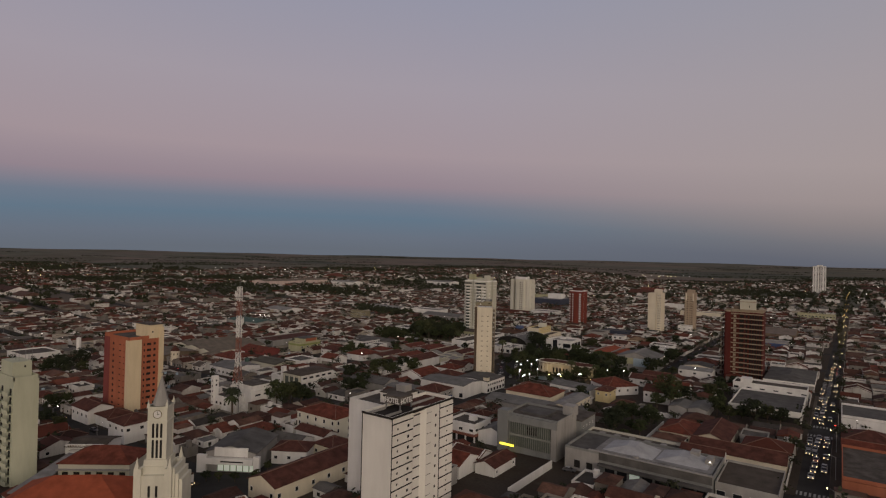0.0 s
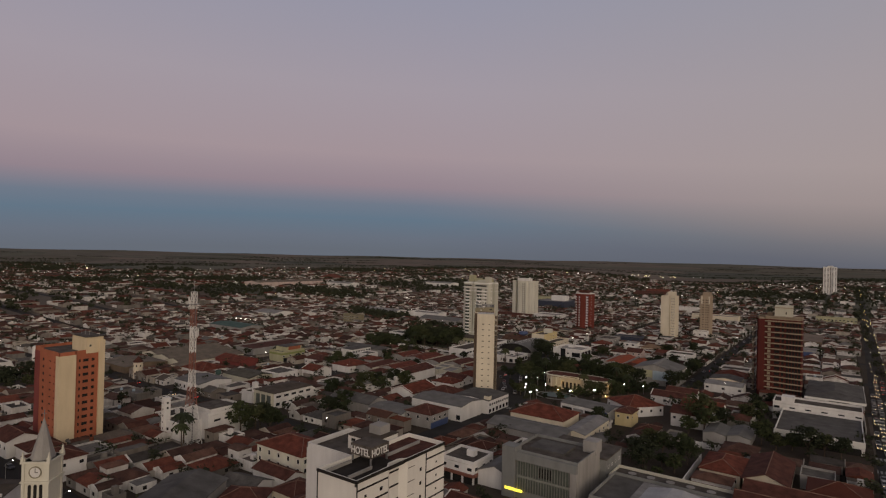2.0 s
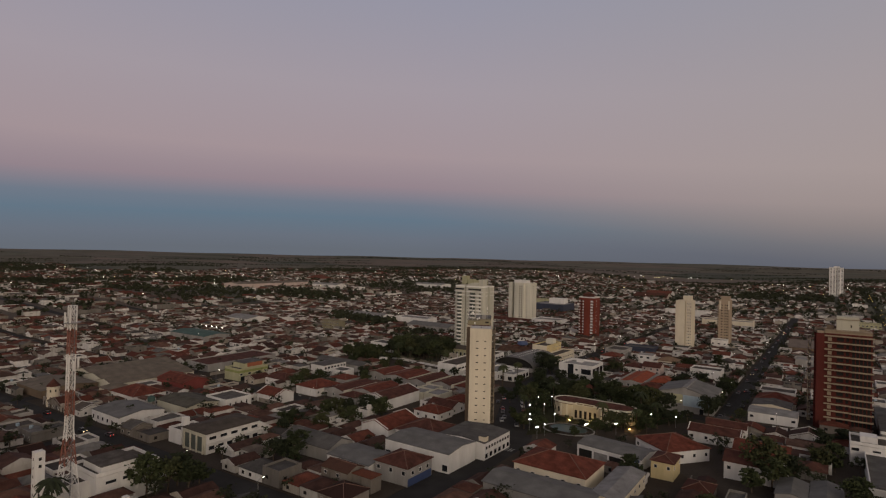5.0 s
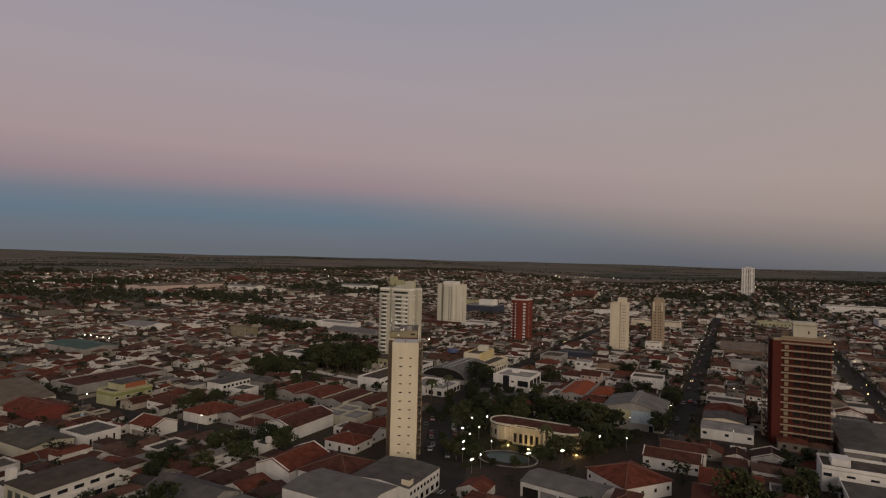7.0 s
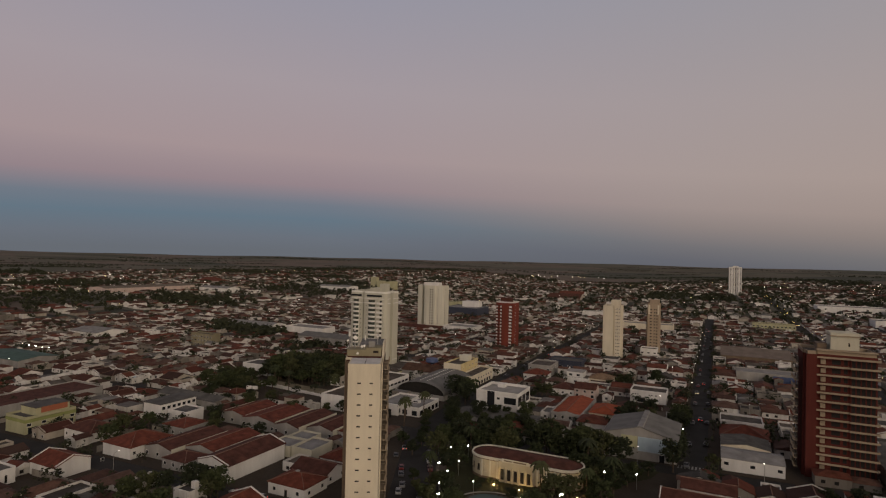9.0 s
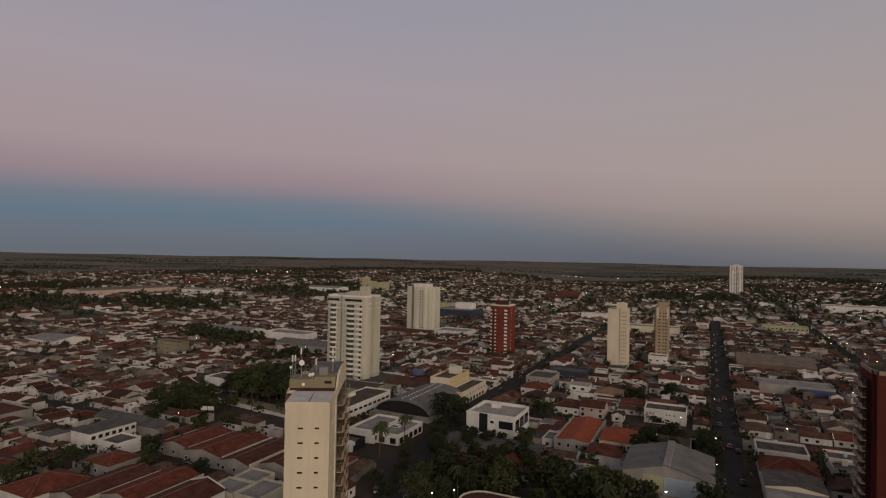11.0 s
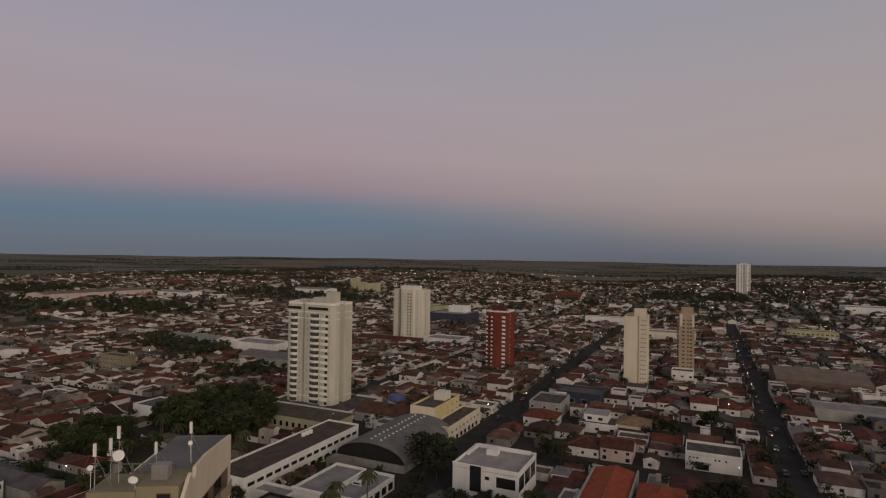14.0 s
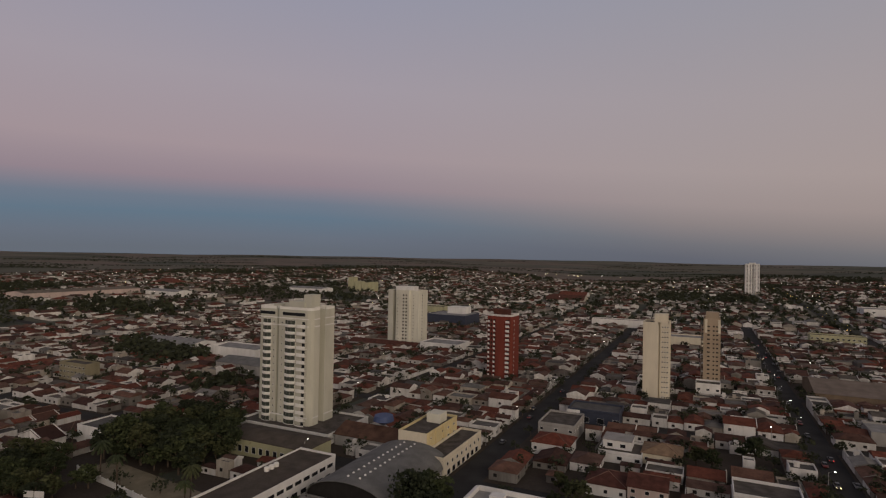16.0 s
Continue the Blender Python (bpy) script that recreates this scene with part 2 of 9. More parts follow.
M_METALDARK = material("dark_metal_sheet", [(0.085, 0.082, 0.078), (0.13, 0.125, 0.118)], 0.8, 0.2, 3.0, 0.15, spread=0.3, grime=0.4)
M_BROWNSHEET = material("brown_weathered_sheet", [(0.07, 0.058, 0.047), (0.105, 0.088, 0.072)], 0.85, 0.25, 3.0, 0.15, spread=0.3, grime=0.3)
M_CONCRETE = material("concrete", [(0.26, 0.25, 0.235), (0.36, 0.35, 0.33)], 0.85, 0.4, 5.0, 0.1, spread=0.22, streak=True)
M_ASPHALT = material("asphalt", [(0.030, 0.029, 0.028), (0.046, 0.044, 0.042)], 0.9, 0.12, 3.0, 0.1, spread=0.3)
M_PAVE = material("pavement_and_yards", [(0.035, 0.030, 0.025), (0.075, 0.062, 0.050), (0.045, 0.034, 0.025), (0.09, 0.08, 0.068)], 0.9, 0.09, 1.2, 0.1, spread=0.4)
M_LAND = material("fields", [(0.045, 0.044, 0.032), (0.076, 0.066, 0.050), (0.04, 0.046, 0.030), (0.096, 0.083, 0.064)], 0.95, 0.006, 0.03, 0, spread=0.3)


def patchwork(m):
    """Fields of differing crops and bare soil, each with its own edge."""
    n, l = m.node_tree.nodes, m.node_tree.links
    mp = n.new("ShaderNodeMapping")
    mp.inputs["Rotation"].default_value = (0, 0, 0.45)
    mp.inputs["Scale"].default_value = (0.0017, 0.0032, 0.0)
    l.new(n["Texture Coordinate"].outputs["Object"], mp.inputs[0])
    vo = n.new("ShaderNodeTexVoronoi")
    vo.inputs["Scale"].default_value = 1.0
    l.new(mp.outputs[0], vo.inputs["Vector"])
    ramp = n.new("ShaderNodeValToRGB")
    ramp.color_ramp.interpolation = "CONSTANT"
    cols = ((0.075, 0.078, 0.055), (0.128, 0.108, 0.088), (0.10, 0.098, 0.074), (0.118, 0.108, 0.084), (0.07, 0.075, 0.058), (0.138, 0.112, 0.09), (0.105, 0.095, 0.07))
    el = ramp.color_ramp.elements
    while len(el) < len(cols):
        el.new(0.5)
    for i, c in enumerate(cols):
        el[i].position, el[i].color = i / len(cols), (*c, 1)
    sp = n.new("ShaderNodeSeparateColor")
    l.new(vo.outputs["Color"], sp.inputs[0])
    l.new(sp.outputs[0], ramp.inputs[0])
    mix = [k for k in n if k.type == "MIX"][0]
    l.new(ramp.outputs[0], mix.inputs["A"])


patchwork(M_LAND)
M_GRASS = material("dry_lawn", [(0.028, 0.033, 0.016), (0.046, 0.043, 0.022)], 0.95, 0.15, 2.0, 0.1, spread=0.3)
M_LEAF = material("foliage", [(0.037, 0.047, 0.023), (0.052, 0.064, 0.029), (0.034, 0.042, 0.024), (0.062, 0.069, 0.032)], 0.85, 0.8, 5.0, 0, "object", spread=0.5)
M_FLEAF = material("far_foliage", [(0.034, 0.039, 0.022), (0.048, 0.054, 0.030), (0.038, 0.043, 0.026)], 0.8, 0.2, 2.0, 0, "island", spread=0.4)
M_BARK = material("bark", [(0.08, 0.06, 0.045), (0.13, 0.10, 0.075)], 0.95, 1.0, 8.0, 0.3, spread=0.3)
M_PAINTLINE = material("road_paint", [(0.24, 0.24, 0.23), (0.34, 0.34, 0.32)], 0.8, 0.8, 6.0, 0.05, spread=0.3)
M_PALEGREEN = material("pale_green_render", [(0.44, 0.46, 0.34), (0.51, 0.52, 0.40)], 0.8, 0.2, 4.0, 0.05, spread=0.15, streak=True)
M_TANBAND = material("tan_balcony_render", [(0.30, 0.24, 0.17), (0.36, 0.295, 0.215)], 0.8, 0.3, 4.0, 0.05, spread=0.2, streak=True)
M_NAVY = material("navy_cladding", [(0.025, 0.032, 0.055), (0.04, 0.048, 0.075)], 0.6, 0.3, 4.0, 0, spread=0.2)
M_PALACE = material("palace_render", [(0.44, 0.40, 0.30), (0.52, 0.48, 0.37)], 0.8, 0.3, 5.0, 0.05, spread=0.2, streak=True)
M_VAULT = material("grey_vault_sheet", [(0.13, 0.128, 0.12), (0.18, 0.177, 0.168)], 0.75, 0.25, 3.0, 0.1, spread=0.25)
M_OFFICE = material("grey_office_render", [(0.185, 0.192, 0.185), (0.245, 0.252, 0.245)], 0.85, 0.3, 4.0, 0.05, spread=0.2, streak=True)
M_HOTEL = material("hotel_render", [(0.71, 0.69, 0.63), (0.78, 0.76, 0.70)], 0.85, 0.25, 4.0, 0.05, spread=0.1, streak=True, grime=0.12)
M_STEEL = material("galvanised_steel", [(0.22, 0.22, 0.22), (0.30, 0.30, 0.30)], 0.5, 0.5, 4.0, 0, metal=0.6, spread=0.15)
M_REDPAINT = material("red_painted_steel", [(0.20, 0.075, 0.05), (0.25, 0.095, 0.065)], 0.6, 0.5, 4.0, 0, spread=0.15)
M_SHEETPALE = material("pale_roof_sheet", [(0.50, 0.49, 0.48), (0.58, 0.575, 0.56)], 0.6, 0.3, 3.0, 0.1, spread=0.16, grime=0.25)
M_RIDGE = material("mortared_ridge", [(0.17, 0.10, 0.075), (0.23, 0.145, 0.11)], 0.9, 0.5, 5.0, 0.1, spread=0.35)
M_TARROOF = material("black_roof_felt", [(0.022, 0.02, 0.018), (0.04, 0.036, 0.032)], 0.9, 0.4, 4.0, 0.2, spread=0.35)
M_BLUE = material("blue_paint", [(0.04, 0.065, 0.15), (0.055, 0.085, 0.19)], 0.6, 0.5, 4.0, 0, spread=0.15)
M_LIGHTBLUE = material("pale_blue_paint", [(0.33, 0.43, 0.50), (0.38, 0.48, 0.54)], 0.7, 0.4, 4.0, 0, spread=0.15)
M_DARK = material("dark_opening", [(0.018, 0.017, 0.016), (0.03, 0.028, 0.026)], 0.8, 0.5, 4.0, 0, spread=0.2)
# brown for walls and doors, and for the slab tower's painted-in shade
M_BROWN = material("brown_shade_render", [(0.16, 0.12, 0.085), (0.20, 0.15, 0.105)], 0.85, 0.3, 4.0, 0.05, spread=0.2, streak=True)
M_OLIVE = material("olive_grey_render", [(0.22, 0.20, 0.13), (0.28, 0.25, 0.17)], 0.85, 0.3, 4.0, 0.05, spread=0.2, streak=True)
M_OLIVESHEET = material("olive_grey_sheet", [(0.085, 0.08, 0.062), (0.12, 0.112, 0.09)], 0.85, 0.25, 3.0, 0.15, spread=0.3, grime=0.4)
M_TEAL = material("faded_teal_sheet", [(0.06, 0.105, 0.095), (0.085, 0.14, 0.125)], 0.8, 0.2, 3.0, 0.1, spread=0.25, grime=0.3)
M_FIN = material("grey_green_fins", [(0.20, 0.21, 0.185), (0.26, 0.27, 0.24)], 0.8, 0.4, 4.0, 0.05, spread=0.2)
M_GREENGLASS = glass("green_tinted_glazing", (0.085, 0.10, 0.085), 0.35)
M_BAYGLASS = glass("grey_green_bay_glass", (0.05, 0.06, 0.048), 0.25)
M_WATER = glass("pool_water", (0.03, 0.075, 0.07), 0.35)
M_GLASS = glass("window_glass", (0.02, 0.022, 0.025))
M_RUBBER = material("rubber", [(0.02, 0.02, 0.02), (0.03, 0.03, 0.03)], 0.9, 2.0, 8.0, 0)
M_CAR = material("car_paint", [(0.22, 0.22, 0.22), (0.06, 0.06, 0.065), (0.03, 0.03, 0.035), (0.16, 0.02, 0.02), (0.36, 0.36, 0.36), (0.11, 0.11, 0.115), (0.05, 0.05, 0.055)], 0.35, 1.0, 8.0, 0, "object", spread=0.05)
M_LAMP = glowing("lamp_white", (1.0, 0.95, 0.82), 14.0)
M_LAMPWARM = glowing("lamp_warm", (1.0, 0.72, 0.34), 14.0)
M_SODIUM = glowing("sodium_lamp", (1.0, 0.66, 0.18), 7.0)
M_HEAD = glowing("headlight", (1.0, 0.72, 0.34), 8.0)
M_TAIL = glowing("taillight", (1.0, 0.06, 0.05), 3.0)
M_SIGNYEL = glowing("lit_yellow_sign", (1.0, 0.82, 0.08), 1.6)
M_SHOPLIT = glowing("lit_shop_interior", (0.85, 1.0, 0.85), 0.16)


# ---- building helpers ----
class Mesh:
    """Collects boxes and faces into one mesh."""

    def __init__(self):
        self.v, self.f, self.m = [], [], []

    def face(self, pts, mat=0):
        k = len(self.v)
        self.v.extend(pts)
        self.f.append(tuple(range(k, k + len(pts))))
        self.m.append(mat)

    def solid(self, bottom, top, mat=0, topmat=None):
        """Closed prism between two rings of equal length, counter-clockwise from above."""
        k, n = len(self.v), len(bottom)
        self.v.extend(bottom)
        self.v.extend(top)
        for i in range(n):
            j = (i + 1) % n
            self.f.append((k + i, k + j, k + n + j, k + n + i))
            self.m.append(mat)
        self.f.append(tuple(k + n + i for i in range(n)))
        self.m.append(mat if topmat is None else topmat)
        self.f.append(tuple(k + n - 1 - i for i in range(n)))
        self.m.append(mat)

    def box(self, x0, y0, z0, x1, y1, z1, mat=0, topmat=None):
        ring = ((x0, y0), (x1, y0), (x1, y1), (x0, y1))
        self.solid([(x, y, z0) for x, y in ring], [(x, y, z1) for x, y in ring], mat, topmat)

    def tube(self, a, b, ra, rb, n=6, mat=0):
        a, b = Vector(a), Vector(b)
        q = (b - a).to_track_quat("Z", "Y")
        k = len(self.v)
        for c, r in ((a, ra), (b, rb)):
            for i in range(n):
                w = 2 * math.pi * i / n
                self.v.append(tuple(c + q @ Vector((r * math.cos(w), r * math.sin(w), 0))))
        for i in range(n):
            j = (i + 1) % n
            self.f.append((k + i, k + j, k + n + j, k + n + i))
            self.m.append(mat)
        self.f.append(tuple(k + n + i for i in range(n)))
        self.m.append(mat)
        self.f.append(tuple(k + n - 1 - i for i in range(n)))
        self.m.append(mat)

    def ball(self, c, r, mat=0, n=8, rings=5, sz=1.0):
        k = len(self.v)
        for i in range(1, rings):
            p = math.pi * i / rings
            for j in range(n):
                w = 2 * math.pi * j / n
                self.v.append((c[0] + r * math.sin(p) * math.cos(w), c[1] + r * math.sin(p) * math.sin(w), c[2] + r * sz * math.cos(p)))
        top, bot = len(self.v), len(self.v) + 1
        self.v.extend([(c[0], c[1], c[2] + r * sz), (c[0], c[1], c[2] - r * sz)])
        for i in range(rings - 2):
            for j in range(n):
                a, b = k + i * n + j, k + i * n + (j + 1) % n
                self.f.append((a, a + n, b + n, b))
                self.m.append(mat)
        for j in range(n):
            self.f.append((top, k + j, k + (j + 1) % n))
            e = k + (rings - 2) * n
            self.f.append((bot, e + (j + 1) % n, e + j))
            self.m.extend([mat, mat])

    def make(self, name, mats):
        me = bpy.data.meshes.new(name)
        me.from_pydata(self.v, [], self.f)
        for m in mats if isinstance(mats, (list, tuple)) else [mats]:
            me.materials.append(m)
        me.polygons.foreach_set("material_index", self.m)
        me.update()
        return me


def thing(name, x, y, label, category, group="", z=None, turn=0.0):
    ob = new(name)
    ob.empty_display_size = 0.5
    ob.matrix_basis = pose(x, y, land(x, y) if z is None else z, 0, 0, turn)
    return tagged(ob, label, category, group)


def part(name, mesh, mats, parent, label="", at=None):
    """One mesh object under a thing or a part; mesh: a Mesh, or finished mesh data to share."""
    me = mesh.make(name, mats) if isinstance(mesh, Mesh) else mesh
    ob = new(name, me)
    ob.parent = parent
    if at is not None:
        ob.matrix_basis = at
    if label:
        ob["label"] = label
    return ob


TAKEN = []  # rectangles already built on


def take(x0, y0, x1, y1):
    TAKEN.append((x0, y0, x1, y1))


def is_free(x0, y0, x1, y1, gap=0.6):
    return not any(x0 < d + gap and x1 > a - gap and y0 < e + gap and y1 > b - gap for a, b, d, e in TAKEN)


SHARED = {}


def window_mesh(w, h, frame=M_WHITE, pane=M_GLASS):
    """A framed window with a recessed pane; x along the wall, -y outwards, its middle at the origin."""
    key = ("win", round(w, 2), round(h, 2), frame.name, pane.name)
    if key not in SHARED:
        b = Mesh()
        k = min(0.08, w * 0.12, h * 0.12)
        x, z, xi, zi = w / 2, h / 2, w / 2 - k, h / 2 - k
        b.v = [(-x, 0.02, -z), (x, 0.02, -z), (x, 0.02, z), (-x, 0.02, z), (-x, -0.07, -z), (x, -0.07, -z), (x, -0.07, z), (-x, -0.07, z),
               (-xi, -0.07, -zi), (xi, -0.07, -zi), (xi, -0.07, zi), (-xi, -0.07, zi), (-xi, -0.015, -zi), (xi, -0.015, -zi), (xi, -0.015, zi), (-xi, -0.015, zi)]
        for i in range(4):
            j = (i + 1) % 4
            b.f += [(i, j, 4 + j, 4 + i), (4 + i, 4 + j, 8 + j, 8 + i), (8 + i, 8 + j, 12 + j, 12 + i)]
        b.f += [(12, 13, 14, 15), (3, 2, 1, 0)]
        b.m = [0] * 12 + [1, 0]
        SHARED[key] = b.make("window", [frame, pane])
    return SHARED[key]


def balcony_mesh(w, h, deep, wallmat, solid=True):
    """Floor slab with its parapet, one bent piece; the middle of the opening behind it at the origin."""
    key = ("bal", round(w, 2), round(h, 2), round(deep, 2), wallmat.name, solid)
    if key not in SHARED:
        b = Mesh()
        zb, top = -h / 2, -h / 2 + (1.3 if solid else 1.1)
        bow = 0.25 if w > 3 else 0.1
        n = 6
        prof = [(0.0, zb - 0.08), (-1.0, zb - 0.08), (-1.0, top), (-0.9, top), (-0.9, zb + 0.1), (0.0, zb + 0.1)]
        for i in range(n + 1):
            u = -w / 2 - 0.08 + (w + 0.16) * i / n
            d = deep - bow + bow * math.sin(math.pi * i / n)
            b.v += [(u, p * d, z) for p, z in prof]
        for i in range(n):
            for j in range(6):
                k = (j + 1) % 6
                b.f.append((6 * i + j, 6 * i + k, 6 * i + 6 + k, 6 * i + 6 + j))
        b.f += [tuple(range(5, -1, -1)), tuple(6 * n + j for j in range(6))]
        b.m = [0] * len(b.f)
        SHARED[key] = b.make("balcony", [wallmat])
    return SHARED[key]


def bay_mesh(w, h, deep, wallmat):
    """Bowed window bay of one storey: rendered apron below, mullioned glazing above."""
    key = ("bay", round(w, 2), round(h, 2), wallmat.name)
    if key not in SHARED:
        b = Mesh()
        n, za, zb, zc = 6, -h / 2, -h / 2 + 1.05, h / 2 - 0.2
        for i in range(n + 1):
            u = -w / 2 + w * i / n
            d = deep * (0.35 + 0.65 * math.sin(math.pi * i / n))
            k = max(0.04, d - 0.16)
            b.v += [(u, 0.02, za), (u, -d, za), (u, -d, zb), (u, -k, zb), (u, -k, zc), (u, 0.02, zc)]
        for i in range(n):
            for j in range(6):
                k = (j + 1) % 6
                b.f.append((6 * i + j, 6 * i + k, 6 * i + 6 + k, 6 * i + 6 + j))
                b.m.append(1 if j == 3 else 0)
        b.f += [tuple(range(5, -1, -1)), tuple(6 * n + j for j in range(6))]
        b.m += [0, 0]
        for i in (2, 4):
            u = -w / 2 + w * i / n
            d = max(0.1, deep * (0.35 + 0.65 * math.sin(math.pi * i / n)) - 0.16)
            b.box(u - 0.05, -d - 0.04, zb, u + 0.05, -d + 0.05, zc, 2)
        SHARED[key] = b.make("bay_window", [wallmat, M_BAYGLASS, M_CONCRETE])
    return SHARED[key]


def opening_mesh(w, h):
    key = ("opening", round(w, 2), round(h, 2))
    if key not in SHARED:
        b = Mesh()
        b.box(-w / 2, -0.03, -h / 2 + 0.1, w / 2, 0.02, h / 2 - 0.6)
        SHARED[key] = b.make("balcony_door", [M_GLASS])
    return SHARED[key]


def on_face(face, w, d, u, z, out=0.0):
    """Pose on a wall of a w by d block whose south-west corner is the origin; u runs along the wall."""
    if face == "front":
        return pose(u, -out, z)
    if face == "right":
        return pose(w + out, u, z, 0, 0, 90)
    if face == "left":
        return pose(-out, u, z, 0, 0, -90)
    return pose(u, d + out, z, 0, 0, 180)


def roof_mesh(kind, w, d, h, rise=None, over=0.45, verge=False):
    """Roof above a w by d block at height h; first material the covering, second the wall."""
    b = Mesh()
    x0, y0, x1, y1 = -over, -over, w + over, d + over
    t = 0.18
    if kind == "gable_x" or kind == "gable_y":
        span = (d if kind == "gable_x" else w) / 2 + over
        r = rise if rise else span * 0.36
        drop = over * r / span
        if kind == "gable_x":
            m, zt = d / 2, h + r
            for ya in (y0, y1):
                pts = [(x0, ya, h - drop), (x1, ya, h - drop), (x1, m, zt), (x0, m, zt)]
                if ya == y1:
                    pts = [pts[1], pts[0], pts[3], pts[2]]
                b.solid([(x, y, z) for x, y, z in pts], [(x, y, z + t) for x, y, z in pts])
            for x in (0, w - 0.2):
                k = [(x, 0, h - 0.05), (x + 0.2, 0, h - 0.05), (x + 0.2, d, h - 0.05), (x, d, h - 0.05)]
                tt = [(x, m - 0.01, zt - 0.15), (x + 0.2, m - 0.01, zt - 0.15), (x + 0.2, m + 0.01, zt - 0.15), (x, m + 0.01, zt - 0.15)]
                b.solid(k, tt, 1)
            if verge:
                for x in (-0.16, w - 0.1):
                    pr = [(0, h - 0.3), (d, h - 0.3), (d, h + 0.5), (m, zt + 0.5), (0, h + 0.5)]
                    b.solid([(x, y, z) for y, z in pr], [(x + 0.26, y, z) for y, z in pr], 1)
        else:
            m, zt = w / 2, h + r
            for xa in (x0, x1):
                pts = [(xa, y1, h - drop), (xa, y0, h - drop), (m, y0, zt), (m, y1, zt)]
                if xa == x1:
                    pts = [pts[1], pts[0], pts[3], pts[2]]
                b.solid([(x, y, z) for x, y, z in pts], [(x, y, z + t) for x, y, z in pts])
            for y in (0, d - 0.2):
                k = [(0, y, h - 0.05), (w, y, h - 0.05), (w, y + 0.2, h - 0.05), (0, y + 0.2, h - 0.05)]
                tt = [(m - 0.01, y, zt - 0.15), (m + 0.01, y, zt - 0.15), (m + 0.01, y + 0.2, zt - 0.15), (m - 0.01, y + 0.2, zt - 0.15)]
                b.solid(k, tt, 1)
            if verge:
                for y in (-0.16, d - 0.1):
                    pr = [(0, h - 0.3), (w, h - 0.3), (w, h + 0.5), (m, zt + 0.5), (0, h + 0.5)]
                    b.solid([(x, y, z) for x, z in pr], [(x, y + 0.26, z) for x, z in pr], 1)
    elif kind == "hip":
        s = min(x1 - x0, y1 - y0) / 2
        r = rise if rise else s * 0.36
        cx, cy = (x0 + x1) / 2, (y0 + y1) / 2
        hx, hy = max(0.05, (x1 - x0) / 2 - s), max(0.05, (y1 - y0) / 2 - s)
        base = [(x0, y0, h), (x1, y0, h), (x1, y1, h), (x0, y1, h)]
        eave = [(x, y, h + t) for x, y, _ in base]
        b.solid(base, eave)
        b.solid(eave, [(cx - hx, cy - hy, h + t + r), (cx + hx, cy - hy, h + t + r), (cx + hx, cy + hy, h + t + r), (cx - hx, cy + hy, h + t + r)])
    elif kind == "flat":
        b.box(0.25, 0.25, h - 0.3, w - 0.25, d - 0.25, h - 0.1)
        p = h + 0.75
        b.box(-0.03, -0.03, h - 0.3, w + 0.03, 0.25, p, 1)
        b.box(-0.03, d - 0.25, h - 0.3, w + 0.03, d + 0.03, p, 1)
        b.box(-0.03, 0.25, h - 0.3, 0.25, d - 0.25, p, 1)
        b.box(w - 0.25, 0.25, h - 0.3, w + 0.03, d - 0.25, p, 1)
    elif kind == "mono":
        r = rise if rise else d * 0.09
        b.solid([(0.2, 0.2, h - 0.4), (w - 0.2, 0.2, h - 0.4), (w - 0.2, d - 0.2, h - 0.4 + r), (0.2, d - 0.2, h - 0.4 + r)],
                [(0.2, 0.2, h - 0.2), (w - 0.2, 0.2, h - 0.2), (w - 0.2, d - 0.2, h - 0.2 + r), (0.2, d - 0.2, h - 0.2 + r)])
        b.box(-0.02, -0.02, h - 0.5, w + 0.02, 0.2, h + r + 0.3, 1)
        b.box(-0.02, d - 0.2, h - 0.5, w + 0.02, d + 0.02, h + r + 0.5, 1)
        b.box(-0.02, 0.2, h - 0.5, 0.2, d - 0.2, h + r + 0.3, 1)
        b.box(w - 0.2, 0.2, h - 0.5, w + 0.02, d - 0.2, h + r + 0.3, 1)
    elif kind == "arch":
        r, n = (rise if rise else w * 0.22), 14
        pts = [(w / 2 - math.cos(math.pi * i / n) * (w / 2 + 0.3), h + r * math.sin(math.pi * i / n)) for i in range(n + 1)]
        arc = pts + [(x, z + t) for x, z in pts[::-1]]
        b.solid([(x, y0, z) for x, z in arc][::-1], [(x, y1, z) for x, z in arc][::-1])
        for y in (0.4, d - 0.4):
            b.face([(x, y, z) for x, z in pts][::-1], 2)
    return b


def ridge_mesh(kind, w, d, h, rise, over):
    """Half-round capping along ridge and hips."""
    b = Mesh()
    if kind == "hip":
        x0, y0, x1, y1 = -over, -over, w + over, d + over
        m = min(x1 - x0, y1 - y0) / 2
        r = rise if rise else m * 0.36
        cx, cy = (x0 + x1) / 2, (y0 + y1) / 2
        hx, hy = max(0.05, (x1 - x0) / 2 - m), max(0.05, (y1 - y0) / 2 - m)
        top = h + 0.2 + r
        b.tube((cx - hx, cy - hy, top), (cx + hx, cy + hy, top), 0.14, 0.14, 6)
        for sx in (-1, 1):
            for sy in (-1, 1):
                b.tube((cx + sx * (x1 - cx), cy + sy * (y1 - cy), h + 0.2), (cx + sx * hx, cy + sy * hy, top), 0.11, 0.11, 5)
    else:
        span = (d if kind == "gable_x" else w) / 2 + over
        top = h + (rise if rise else span * 0.36) + 0.2
        if kind == "gable_x":
            b.tube((-over, d / 2, top), (w + over, d / 2, top), 0.14, 0.14, 6)
        else:
            b.tube((w / 2, -over, top), (w / 2, d + over, top), 0.14, 0.14, 6)
    return b


